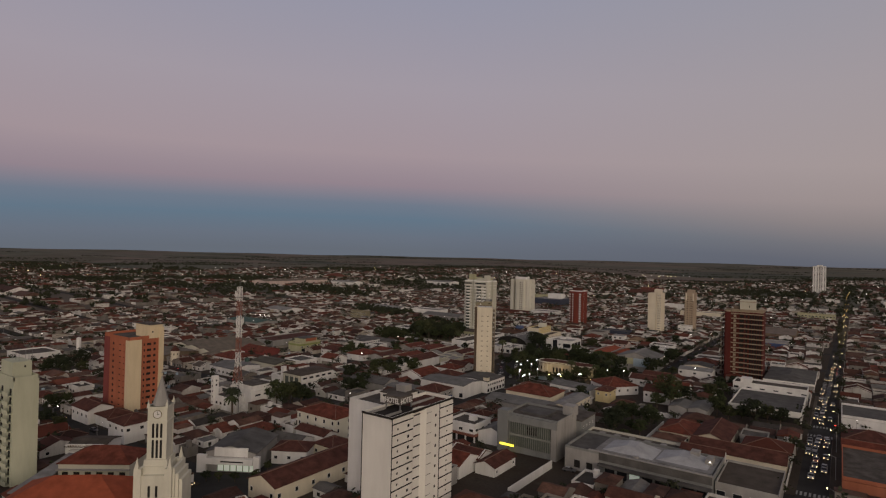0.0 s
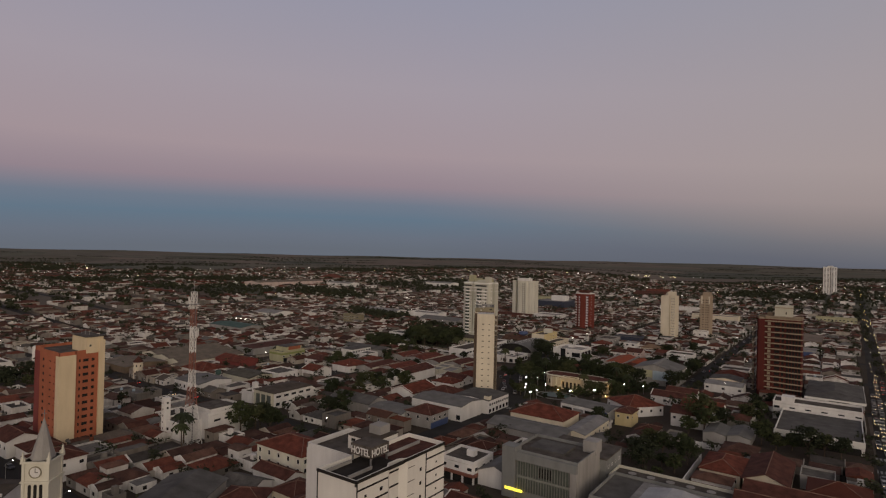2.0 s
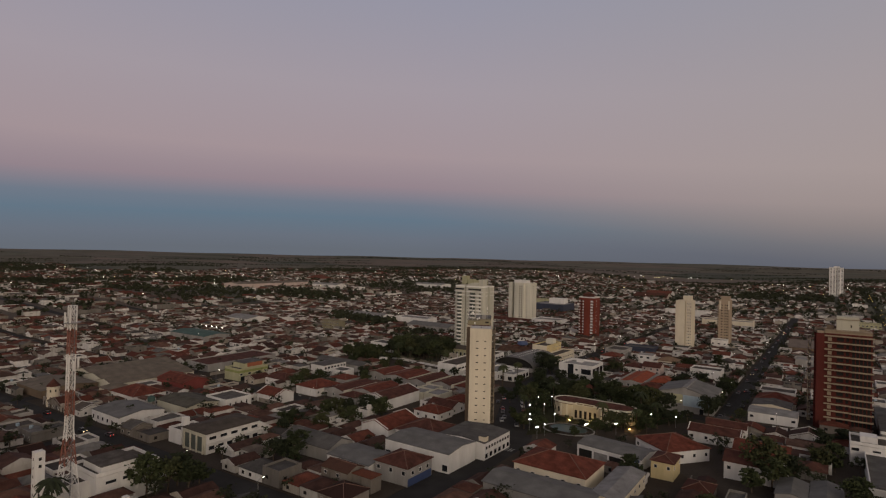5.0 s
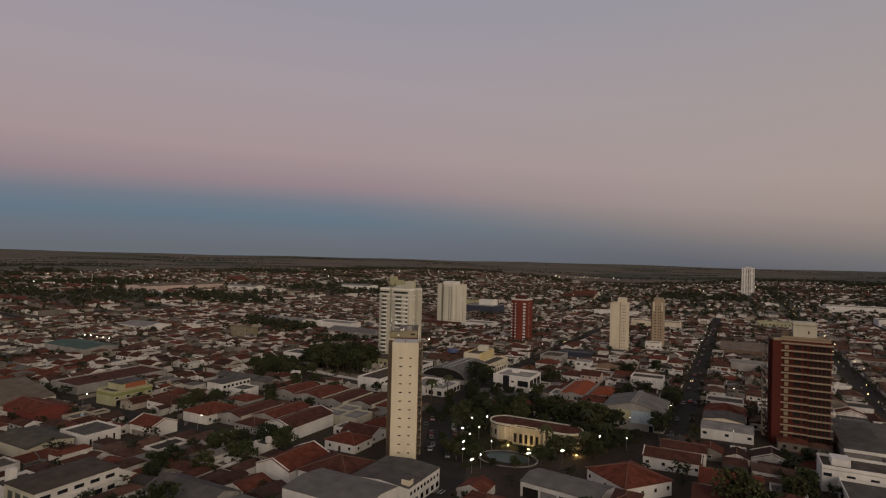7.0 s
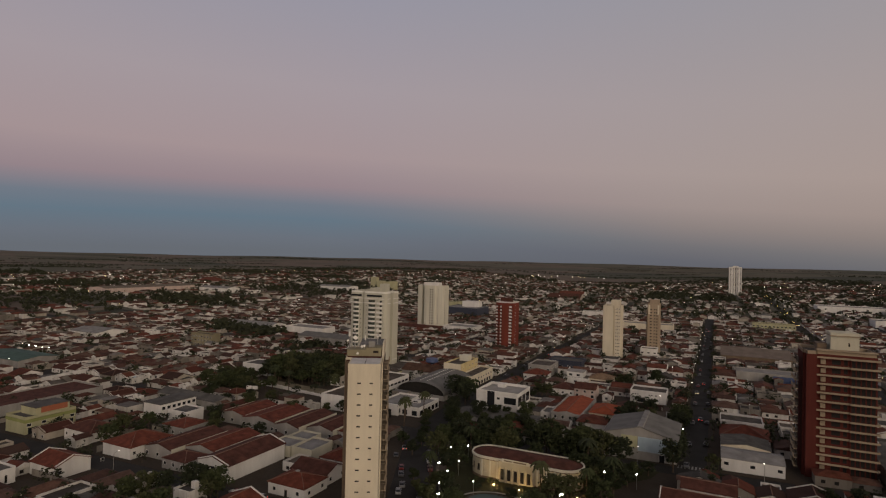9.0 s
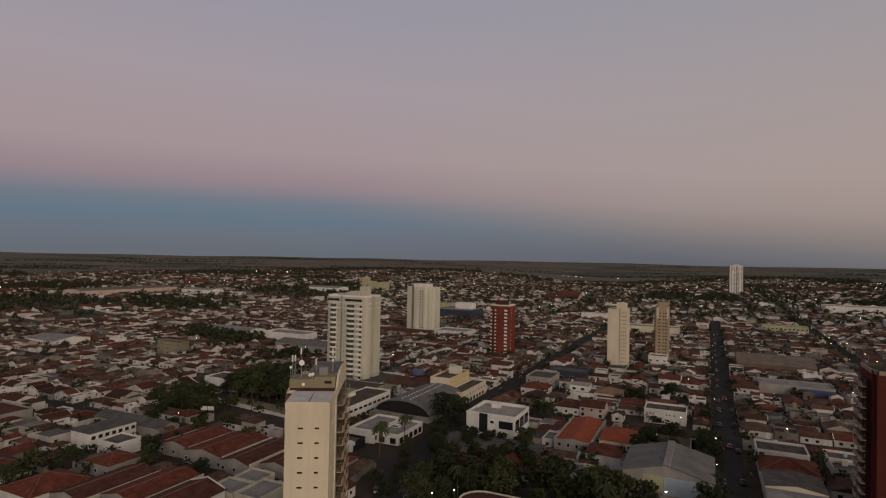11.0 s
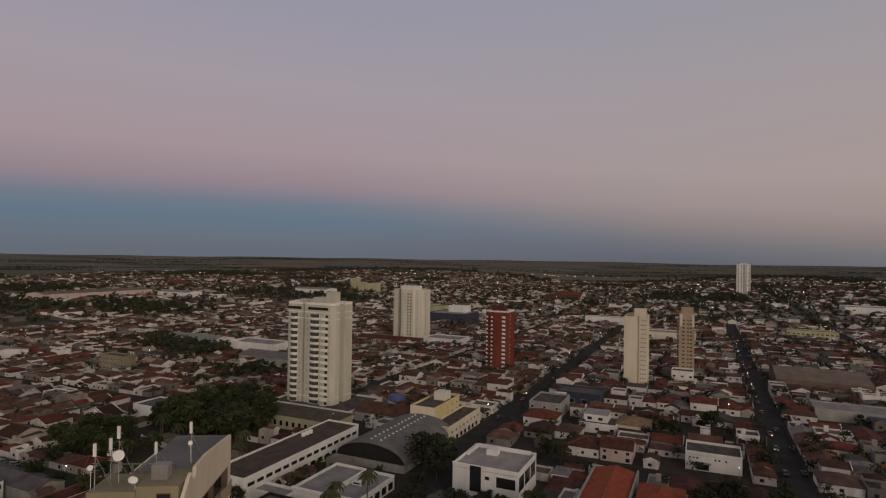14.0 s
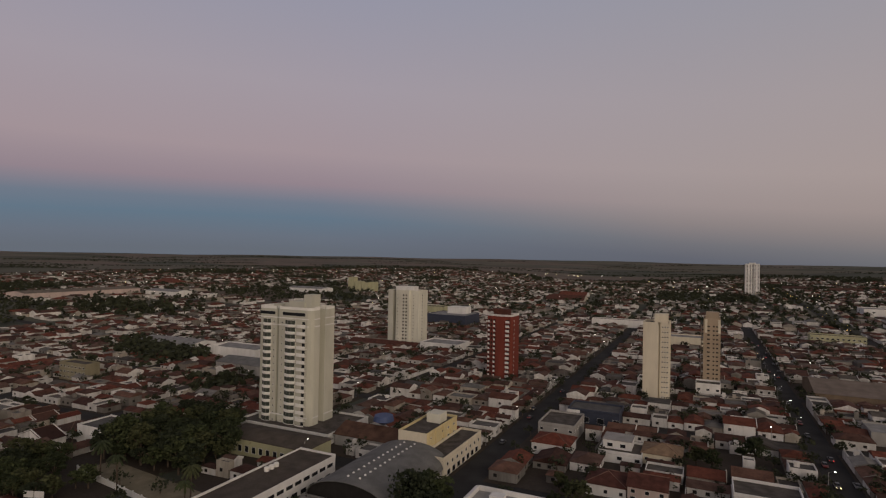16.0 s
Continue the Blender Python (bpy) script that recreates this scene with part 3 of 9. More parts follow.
def building(name, x, y, w, d, h, roof="flat", wall=M_WALL, cover=M_GREY, label="", category="building", group="", rise=None, windows=(), base=0.0, over=0.45, verge=False, turn=0.0):
    """Walls, roof and windows; x, y: south-west corner. windows: (face, u, z, width, height)."""
    take(x, y, x + w, y + d)
    z = land(x + w / 2, y + d / 2)
    ob = thing(name, x, y, label, category, group, z=z, turn=turn)
    b = Mesh()
    b.box(0, 0, -2.0, w, d, h - (0.05 if roof != "flat" and roof != "mono" else 0.45))
    part("wall", b, wall, ob)
    part("roof", roof_mesh(roof, w, d, h, rise, over, verge), [cover, wall, M_DARK], ob)
    if "tile" in cover.name and roof in ("gable_x", "gable_y", "hip"):
        part("ridge", ridge_mesh(roof, w, d, h, rise, over), M_RIDGE, ob, "mortared ridge tiles")
    for face, u, zz, ww, wh in windows:
        part("window", window_mesh(ww, wh), None, ob, at=on_face(face, w, d, u, zz, 0.0))
    return ob


def row(face, length, z, n, ww, wh, margin=1.5):
    """n evenly spaced windows along a wall."""
    if n == 1:
        return [(face, length / 2, z, ww, wh)]
    return [(face, margin + (length - 2 * margin) * i / (n - 1), z, ww, wh) for i in range(n)]


# ---- ground, streets and blocks ----
def road_x(y):
    """Centre line of the street that bends past the square."""
    pts = ((-400, -150), (200, -151), (286, -154), (330, -179), (400, -199), (460, -202), (3000, -206))
    for (ya, xa), (yb, xb) in zip(pts, pts[1:]):
        if y <= yb:
            return xa + (xb - xa) * (y - ya) / (yb - ya)
    return pts[-1][1]


b = Mesh()
rings = [0.0] + [40 * 1.09 ** i for i in range(56) if 40 * 1.09 ** i < 4700] + [4950]
N_AROUND = 160
b.v.append((-100, 300, land(-100, 300)))
for r in rings[1:]:
    for i in range(N_AROUND):
        a = 2 * math.pi * i / N_AROUND
        x, y = -100 + r * math.cos(a), 300 + r * math.sin(a)
        b.v.append((x, y, land(x, y)))
for i in range(N_AROUND):
    b.f.append((0, 1 + i, 1 + (i + 1) % N_AROUND))
for k in range(len(rings) - 2):
    for i in range(N_AROUND):
        p, q = 1 + k * N_AROUND + i, 1 + k * N_AROUND + (i + 1) % N_AROUND
        b.f.append((p, p + N_AROUND, q + N_AROUND, q))
b.m = [0] * len(b.f)
ground = tagged(new("ground", b.make("ground", M_LAND)), "dark rolling fields and earth reaching the horizon", "ground", kind="structure")

ROAD_XS = [-730, -642, -554, -466, -378, -290, -91, -6, 85, 173, 261]
AVENUE = -6
ROAD_YS = [-75, 15, 105, 195, 284, 368, 455, 545, 635, 725, 815, 905, 995]
HALF = 4.5


def avenue_x(y):
    """Centre line of the avenue, which leans slightly east beyond the junction."""
    return AVENUE + 0.0165 * max(0.0, y - 260)


def strip(name, pts, half, up=0.05, mat=M_ASPHALT, label="dark worn asphalt street", step=30.0):
    s = Mesh()
    line = []
    for (xa, ya), (xb, yb) in zip(pts, pts[1:]):
        n = max(1, int(math.hypot(xb - xa, yb - ya) / step))
        line += [(xa + (xb - xa) * i / n, ya + (yb - ya) * i / n) for i in range(n)]
    line.append(pts[-1])
    for i, (x, y) in enumerate(line):
        xa, ya = line[max(0, i - 1)]
        xb, yb = line[min(len(line) - 1, i + 1)]
        dx, dy = xb - xa, yb - ya
        k = half / math.hypot(dx, dy)
        for sgn in (1, -1):
            px_, py_ = x - sgn * dy * k, y + sgn * dx * k
            s.v.append((px_, py_, land(px_, py_) + up))
        if i:
            j = 2 * i
            s.f.append((j - 2, j - 1, j + 1, j))
            s.m.append(0)
    return tagged(new(name, s.make(name, mat)), label, "road", kind="structure")


for i, x in enumerate(ROAD_XS):
    if x == -290:
        strip("road", [(x, -100), (x, 195)], HALF, 0.05)
        strip("road", [(x, 540), (x, 2300)], HALF, 0.05)
        continue
    if x == -91:
        strip("road", [(x, 352), (x, 2300)], HALF, 0.05)
        strip("road", [(-151, 283), (-96, 352), (-91, 362)], HALF, 0.062)
        continue
    if x == AVENUE:
        strip("road", [(x, -100), (x, 260), (avenue_x(2300), 2300)], HALF - 0.4, 0.05)
        continue
    strip("road", [(x, -100), (x, 2300)], HALF, 0.05)
strip("road", [(road_x(y), y) for y in (-100, 200, 286)], 7.4, 0.058)
strip("road", [(road_x(y), y) for y in (286, 330, 400, 455)], 9.0, 0.06)
strip("road", [(road_x(y), y) for y in (455, 460, 2300)], 5.6, 0.058)
for i, y in enumerate(ROAD_YS):
    if y == 284:
        strip("road", [(-1400, y), (-150, y)], HALF, 0.066)
        strip("road", [(-44, y), (500, y)], HALF, 0.066)
        continue
    strip("road", [(-1400 if y > 250 else -700, y), (500, y)], HALF, 0.066)


def slab(name, quad, up=0.17, mat=M_PAVE, label="raised block of pavement, yards and bare earth", kind="structure"):
    s = Mesh()
    s.solid([(x, y, land(x, y) - 0.5) for x, y in quad], [(x, y, land(x, y) + up) for x, y in quad])
    return tagged(new(name, s.make(name, mat)), label, "pavement", kind=kind)


BLOCKS = []
for ya, yb in zip(ROAD_YS, ROAD_YS[1:]):
    y0, y1 = ya + HALF, yb - HALF
    for xa, xb in zip(ROAD_XS, ROAD_XS[1:]):
        if (xa, xb) == (-290, -91):
            l0, l1 = road_x(y0), road_x(y1)
            if yb <= 368:
                # no street on this side south of the square: one block runs on to the avenue
                east = AVENUE - HALF + 0.4
                a0, a1 = (284 if ya == 284 else y0), (284 if yb == 284 else y1)
                g = 10 if ya == 284 else 7
                BLOCKS.append(((-290 + HALF, y0), (l0 - g, y0), (l1 - g, y1), (-290 + HALF, y1)))
                BLOCKS.append(((l0 + g, a0), (east, a0), (east, a1), (l1 + g, a1)))
            else:
                g = 5.4 if ya > 440 else 8 if ya > 360 else 7
                BLOCKS.append(((-290 + HALF, y0), (l0 - g, y0), (l1 - g, y1), (-290 + HALF, y1)))
                BLOCKS.append(((l0 + g, y0), (-91 - HALF, y0), (-91 - HALF, y1), (l1 + g, y1)))
        elif (xa, xb) != (-91, AVENUE) or yb > 368:
            w0, w1 = (avenue_x(y0) - 0.4, avenue_x(y1) - 0.4) if xa == AVENUE else (xa, xa)
            v0, v1 = (avenue_x(y0) + 0.4, avenue_x(y1) + 0.4) if xb == AVENUE else (xb, xb)
            BLOCKS.append(((w0 + HALF, y0), (v0 - HALF, y0), (v1 - HALF, y1), (w1 + HALF, y1)))
BLOCKS.append(((-290 - HALF, 199.5), (-290 + HALF, 199.5), (-290 + HALF, 279.5), (-290 - HALF, 279.5)))
BLOCKS.append(((-290 - HALF, 288.5), (-290 + HALF, 288.5), (-290 + HALF, 363.5), (-290 - HALF, 363.5)))
for q in BLOCKS:
    slab("pavement", q)


def crosswalk(x, y, along_x, n=9, label="white zebra crossing stripes on asphalt"):
    s = Mesh()
    for i in range(n):
        o = (i - (n - 1) / 2) * 1.15
        x0, y0, x1, y1 = (x + o - 0.3, y - 1.7, x + o + 0.3, y + 1.7) if along_x else (x - 1.7, y + o - 0.3, x + 1.7, y + o + 0.3)
        s.face([(px_, py_, land(px_, py_) + 0.085) for px_, py_ in ((x0, y0), (x1, y0), (x1, y1), (x0, y1))])
    tagged(new("zebra_crossing", s.make("zebra_crossing", M_PAINTLINE)), label, "road marking", kind="structure")


crosswalk(-155, 275.5, True, 12)
crosswalk(-91, 366 + 7.5, True)
crosswalk(AVENUE, 284 - 8, True, 8)
crosswalk(avenue_x(292), 284 + 8, True, 8)
crosswalk(AVENUE, 195 + 8, True, 8)


# ---- towers ----
def tower(name, x, y, w, d, H, label, wall, cols, floors, z0, step, ring=None, group="", turn=0.0, base=0.0, category="apartment building", band=None):
    """A high block; cols: (face, kind, u, width, height) repeated on every floor."""
    take(x - 1, y - 1, x + w + 1, y + d + 1)
    ob = thing(name, x, y, label, category, group, z=land(x + w / 2, y + d / 2), turn=turn)
    s = Mesh()
    ring = ring or [(0, 0), (w, 0), (w, d), (0, d)]
    s.solid([(a, c, -2 + base) for a, c in ring], [(a, c, H) for a, c in ring])
    part("wall", s, wall, ob)
    for k in range(floors):
        z = z0 + k * step
        for face, kind, u, ww, wh, *rest in cols:
            out = rest[0] if rest else 0.0
            at = on_face(face, w, d, u, z, out)
            if kind == "w":
                part("window", window_mesh(ww, wh), None, ob, at=at)
            elif kind == "d":
                part("window", window_mesh(ww, wh, wall, M_DARK), None, ob, at=at)
            elif kind == "b":
                bp = part("balcony", balcony_mesh(ww, wh, 1.3, band or wall), None, ob, at=at)
                part("balcony_door", opening_mesh(ww, wh), None, bp)
            elif kind == "y":
                part("bay_window", bay_mesh(ww, wh, 1.25, band or wall), None, ob, at=at)
            elif kind == "o":
                bp = part("balcony", balcony_mesh(ww, wh, 1.6, band or wall), None, ob, at=at)
                part("balcony_door", opening_mesh(ww * 0.34, wh), None, bp, at=pose(ww * 0.12, 0, 0))
            elif kind == "r":
                bp = part("balcony", balcony_mesh(ww, wh, 1.0, band or M_WHITE, False), None, ob, at=at)
                part("balcony_door", opening_mesh(ww, wh), None, bp)
    r = Mesh()
    t = 0.3
    for i in range(len(ring)):
        (xa, ya), (xb, yb) = ring[i], ring[(i + 1) % len(ring)]
        n = Vector((ya - yb, xb - xa))
        if n.length < 0.01:
            continue
        n = n.normalized() * t
        r.solid([(xa, ya, H), (xb, yb, H), (xb + n.x, yb + n.y, H), (xa + n.x, ya + n.y, H)], [(xa, ya, H + 1.1), (xb, yb, H + 1.1), (xb + n.x, yb + n.y, H + 1.1), (xa + n.x, ya + n.y, H + 1.1)])
    part("parapet", r, band or wall, ob)
    inner = Mesh()
    cx, cy = w / 2, d / 2
    k = [(cx + (a - cx) * 0.95, cy + (c - cy) * 0.95) for a, c in ring]
    inner.solid([(a, c, H + 0.01) for a, c in k], [(a, c, H + 0.12) for a, c in k])
    part("roof", inner, M_SLAB, ob)
    return ob


def block_part(ob, name, x0, y0, z0, x1, y1, z1, mat, label=""):
    s = Mesh()
    s.box(x0, y0, z0, x1, y1, z1)
    return part(name, s, mat, ob, label)


# tall white apartment tower with bowed balconies
W1 = tower("apartment_tower", -305.4, 474.0, 28.0, 15.8, 51.4, "tall ivory white apartment tower with curved balconies", M_GREYIVORY,
           [("front", "y", 5.1, 4.2, 2.93), ("front", "w", 8.6, 0.7, 0.8), ("front", "w", 12.9, 0.7, 0.8), ("front", "y", 17.4, 5.2, 2.93), ("front", "o", 23.6, 4.2, 2.93),
            ("right", "w", 6.6, 0.8, 0.8, -2.6), ("right", "w", 8.2, 0.8, 0.8, -2.6), ("left", "o", 5, 3.6, 2.9)], 15, 4.8, 2.93,
           ring=[(0, 1.5), (1.0, 0.3), (2.2, 0), (10.0, 0), (10.0, 1.6), (11.2, 1.6), (11.2, 0), (26.0, 0), (27.4, 0.6), (28.0, 2.0), (28.0, 5.6), (25.4, 5.6), (25.4, 9.2), (28.0, 9.2), (28.0, 15.8), (0, 15.8)], band=M_TRIM)
for z in (44.6, 47.6, 7.2, 3.0):
    s = Mesh()
    s.box(-0.12, -0.14, z, 26.6, 0.0, z + 0.45)
    s.box(28.0, 9.2, z, 28.12, 15.8, z + 0.45)
    s.box(28.0, 2.0, z, 28.12, 5.6, z + 0.45)
    part("cornice", s, M_WHITE, W1)
for u, ww in ((5.0, 8.5), (19.0, 12.0)):
    part("window", window_mesh(ww, 1.5, M_IVORY), None, W1, at=on_face("front", 28.0, 15.8, u, 49.6))
block_part(W1, "penthouse", 13.0, 4.0, 51.0, 21.0, 12.0, 54.6, M_GREYIVORY)
block_part(W1, "roof_tank", 4.0, 5.0, 51.4, 7.0, 9.0, 53.0, M_GREYIVORY)
block_part(W1, "lift_housing", 20.0, 5.0, 51.0, 24.0, 11.0, 57.5, M_GREYIVORY)
block_part(W1, "lift_housing", 9.0, 6.0, 51.0, 13.0, 11.0, 53.6, M_GREYIVORY)
POD = building("podium", -309.5, 467.5, 46.0, 29.0, 4.2, "flat", M_WHITE, M_SLAB, "low white podium around the ivory tower", "podium")
for i in range(6):
    part("window", window_mesh(2.2, 1.6, M_WHITE, M_DARK), None, POD, at=on_face("front", 46.0, 29, 8 + i * 6.2, 2.2))

W2 = tower("apartment_tower", -382.8, 712.5, 31.0, 18.0, 47.2, "white apartment tower with chamfered corners on stilts", M_IVORY,
           [("front", "d", 17.0, 1.7, 1.4), ("front", "d", 19.8, 1.7, 1.4), ("front", "d", 11.4, 0.7, 1.0), ("front", "d", 25.6, 0.7, 1.0, -2.0), ("front", "w", 28.0, 1.0, 1.0, -2.4), ("right", "w", 8.0, 1.3, 1.2)], 15, 4.5, 2.83,
           ring=[(0, 3.5), (5.5, 2.4), (5.5, 8.0), (8.6, 8.0), (9.0, 1.0), (10.0, 0), (22.4, 0), (23.4, 2.0), (30.2, 2.4), (31, 4.5), (31, 18), (0, 18)], base=4.5)
block_part(W2, "penthouse", 7, 4, 47.2, 24, 14, 51.4, M_WHITE)
s = Mesh()
for i in range(7):
    for j in range(2):
        s.box(2 + i * 4.5, 4.5 + j * 9, -2, 2.7 + i * 4.5, 5.2 + j * 9, 2.6)
part("stilts", s, M_WHITE, W2)
building("low_store", -409, 696, 64, 12, 4.0, "gable_x", M_CONCRETE, M_DARKTILE, "long low store with dark tiles beside the stilted tower", "building")
building("arched_store", -343, 700, 34, 24, 6.5, "flat", M_WHITE, M_METAL, "white store building with an arched doorway", "building", windows=[("front", 14, 2.4, 5.0, 4.4), ("front", 24, 3, 2, 2)])
NW = building("navy_warehouse", -430, 885, 50, 44, 11, "mono", M_NAVY, M_METAL, "dark navy warehouse with a pale sheet roof", "warehouse", rise=0.6)
block_part(NW, "plant_room", 16, 26, 10.5, 40, 42, 19, M_WHITE, "white rooftop plant room")

RT = tower("apartment_tower", -253.8, 615.3, 16.0, 15.0, 39.0, "slim red brick apartment tower with white balconies", M_RED,
           [("front", "r", 1.1, 1.0, 2.5, -1.5), ("front", "d", 2.9, 0.9, 1.9, -0.8), ("front", "r", 4.8, 1.0, 2.5, -0.8), ("front", "b", 13.3, 2.2, 2.3, -0.8), ("right", "w", 5, 1.0, 1.1)], 13, 3.6, 2.73,
           ring=[(0, 1.5), (2.2, 1.5), (2.2, 0.8), (6.2, 0.8), (6.2, 0), (11.4, 0), (11.4, 0.8), (15, 0.8), (16, 2), (16, 15), (0, 15)], band=M_WHITE)
block_part(RT, "lift_housing", 3, 4, 39.0, 12, 11, 43.0, M_DARKTILE)

CT = tower("apartment_tower", -160.9, 597.5, 12.6, 16.0, 40.2, "tall cream apartment tower with one blank side", M_CREAM,
           [("front", "w", 9.4, 0.75, 0.8, -1.2), ("front", "w", 10.6, 0.75, 0.8, -1.2), ("front", "w", 11.8, 0.75, 0.8, -1.2)], 15, 3.0, 2.56,
           ring=[(0, 0), (7.6, 0), (7.6, 2.2), (8.2, 2.2), (8.2, 1.2), (12.6, 1.2), (12.6, 16), (0, 16)])
block_part(CT, "lift_housing", 5.2, 4, 40.2, 11.6, 11, 45.2, M_CREAM)
s = Mesh()
for i in range(4):
    s.tube((6.2 + i * 1.4, 6, 45.2), (6.2 + i * 1.4, 6, 47.6), 0.06, 0.03)
part("antenna", s, M_STEEL, CT)

BT = tower("apartment_tower", -132.6, 632.0, 8.6, 15.0, 40.4, "narrow beige brick tower with dark side balconies", M_BEIGE,
           [("front", "d", 2.6, 1.5, 0.9), ("front", "d", 5.2, 1.0, 0.9), ("front", "d", 6.9, 1.3, 0.9), ("left", "b", 3.0, 3.4, 2.3), ("left", "b", 8.0, 3.4, 2.3)], 14, 6.4, 2.36)
block_part(BT, "lift_housing", 1.2, 4, 40.4, 8.0, 11, 44.5, M_BEIGE)
for u0, u1 in ((0.6, 2.0), (7.4, 8.6)):
    block_part(BT, "pilaster", u0, -0.25, 33.5, u1, 0.0, 40.9, M_CREAM)
building("white_annex", -136, 618, 12, 11, 7.5, "flat", M_WHITE, M_SLAB, "white three storey annex before the beige tower", "building", windows=row("front", 12, 2, 3, 1.6, 1.2) + row("front", 12, 5, 3, 1.6, 1.2))

FT = tower("apartment_tower", -55.5, 1662.0, 27.0, 24.0, 65.0, "distant tall white twin fronted apartment tower", M_WHITE,
           [("front", "d", 3.6, 3.0, 1.4), ("front", "d", 9.4, 3.0, 1.4), ("front", "d", 14, 2.2, 1.6, -2.5), ("front", "d", 18.6, 3.0, 1.4), ("front", "d", 24.4, 3.0, 1.4)], 21, 5, 2.9,
           ring=[(0, 0), (12, 0), (12, 2.5), (16, 2.5), (16, 0), (27, 0), (27, 24), (0, 24)])
block_part(FT, "lift_housing", 8, 6, 65.0, 20, 18, 68.5, M_WHITE)

BR = tower("apartment_tower", -58.8, 383.5, 21.8, 14.0, 41.2, "maroon brick apartment tower with stacked cream balconies", M_MAROON,
           [("front", "d", 10.6, 2.6, 1.7), ("front", "d", 13.2, 1.2, 1.7), ("left", "b", 3.0, 4.0, 2.7), ("left", "b", 8.5, 4.0, 2.7)], 13, 3.7, 2.92,
           ring=[(1.2, 0.5), (2.0, 0.5), (2.0, -1.4), (5.0, -1.4), (5.0, 0), (21.8, 0), (21.8, 14), (1.2, 14)], band=M_TANBAND)
block_part(BR, "penthouse", 9.2, 2.0, 41.2, 17.2, 10, 48.4, M_CREAMGREY)
block_part(BR, "penthouse_roof", 8.9, 1.6, 47.2, 17.5, 10.4, 47.5, M_TANBAND)
block_part(BR, "penthouse", 5.6, 3.5, 41.2, 8.4, 9, 44.4, M_BROWN)
part("window", window_mesh(0.7, 1.4, M_CREAM, M_DARK), None, BR, at=pose(14.4, 2.0, 44.6))
block_part(BR, "pergola", 5.0, -0.8, 42.4, 21.8, 1.5, 42.8, M_TANBAND)
for k in range(14):
    z = 2.0 + k * 2.92
    s = Mesh()
    s.box(5.0, -1.5, z, 14.2, 0.0, z + 0.2)
    s.box(5.0, -1.5, z + 0.2, 14.2, -1.38, z + 0.62)
    s.box(14.2, -2.0, z, 22.3, 0.0, z + 0.2)
    s.box(14.2, -2.0, z + 0.2, 22.3, -1.88, z + 0.62)
    s.box(22.18, -1.88, z + 0.2, 22.3, 0.0, z + 0.62)
    part("balcony", s, M_TANBAND, BR)
    if k < 13:
        block_part(BR, "wall_panel", 6.2, -0.35, z + 0.9, 7.6, 0.0, z + 2.4, M_TANBAND)
        block_part(BR, "wall_panel", 14.4, -0.3, z + 0.2, 21.7, 0.0, z + 2.9, M_MAROON)
        for i in range(5):
            part("window", window_mesh(1.16, 2.3, M_MAROON, M_DARK), None, BR, at=pose(15.3 + i * 1.36, -0.3, z + 1.5))

OT = tower("apartment_tower", -271.7, 122.4, 23.7, 14.9, 33.8, "orange and cream apartment tower with small square windows", M_VIVIDORANGE,
           [("front", "d", 10.5, 1.5, 1.2), ("front", "d", 16.4, 1.6, 0.6), ("front", "d", 19.8, 0.8, 0.6), ("right", "d", 6.9, 0.7, 1.2, -0.5), ("right", "d", 8.9, 2.0, 1.2, -0.5), ("right", "d", 11.4, 1.2, 1.2, -0.5)], 12, 2.8, 2.58,
           ring=[(0, 1.0), (7.2, 1.0), (7.2, 0), (23.7, 0), (23.7, 5.4), (23.2, 5.4), (23.2, 14.9), (0, 14.9)])
for args in ((23.7, -0.3, -1, 24.0, 5.4, 33.6), (23.2, 13.2, -1, 24.0, 15.2, 38.2), (21.6, -0.3, -1, 23.7, 0.0, 33.6)):
    block_part(OT, "cream_band", *args, M_VIVIDCREAM, "plain cream vertical wall band")
# the setback gives no shading, so this strip's shade is painted as darker red
block_part(OT, "side_panel", 0.0, 0.9, -1, 7.1, 1.0, 33.4, M_REDWALL, "red side strip with its shade put into the colour")
block_part(OT, "lift_housing", 11.7, 8.9, 33.6, 23.56, 14.7, 39.5, M_VIVIDCREAM)
block_part(OT, "roof_slab", 11.3, 8.5, 39.5, 23.9, 15.1, 39.75, M_SLAB)
part("window", window_mesh(0.8, 0.9, M_CREAM, M_DARK), None, OT, at=pose(23.56, 10.2, 36.4, 0, 0, 90))
s = Mesh()
for i in range(3):
    s.tube((13 + i * 3.2, 11.5, 39.7), (13 + i * 3.2, 11.5, 41.6), 0.06, 0.03)
part("antenna", s, M_STEEL, OT)

LT = tower("apartment_tower", -213.0, 65.5, 13.5, 6.6, 31.5, "pale grey green apartment tower with rounded balconies", M_PALEGREEN,
           [("front", "o", 11.0, 4.2, 2.62), ("front", "o", 4.5, 4.2, 2.62)], 11, 2.2, 2.62)
block_part(LT, "lift_housing", 1.0, 0.8, 31.5, 10.0, 5.8, 36.5, M_PALEGREEN)
part("window", window_mesh(0.7, 0.8, M_PALEGREEN, M_DARK), None, LT, at=pose(10.0, 4.0, 35.0, 0, 0, 90))
s = Mesh()
for i in range(6):
    s.tube((3 + i * 1.3, 3 + (i % 2) * 3, 36.5), (3 + i * 1.3, 3 + (i % 2) * 3, 40.5), 0.06, 0.03)
part("antenna", s, M_STEEL, LT)

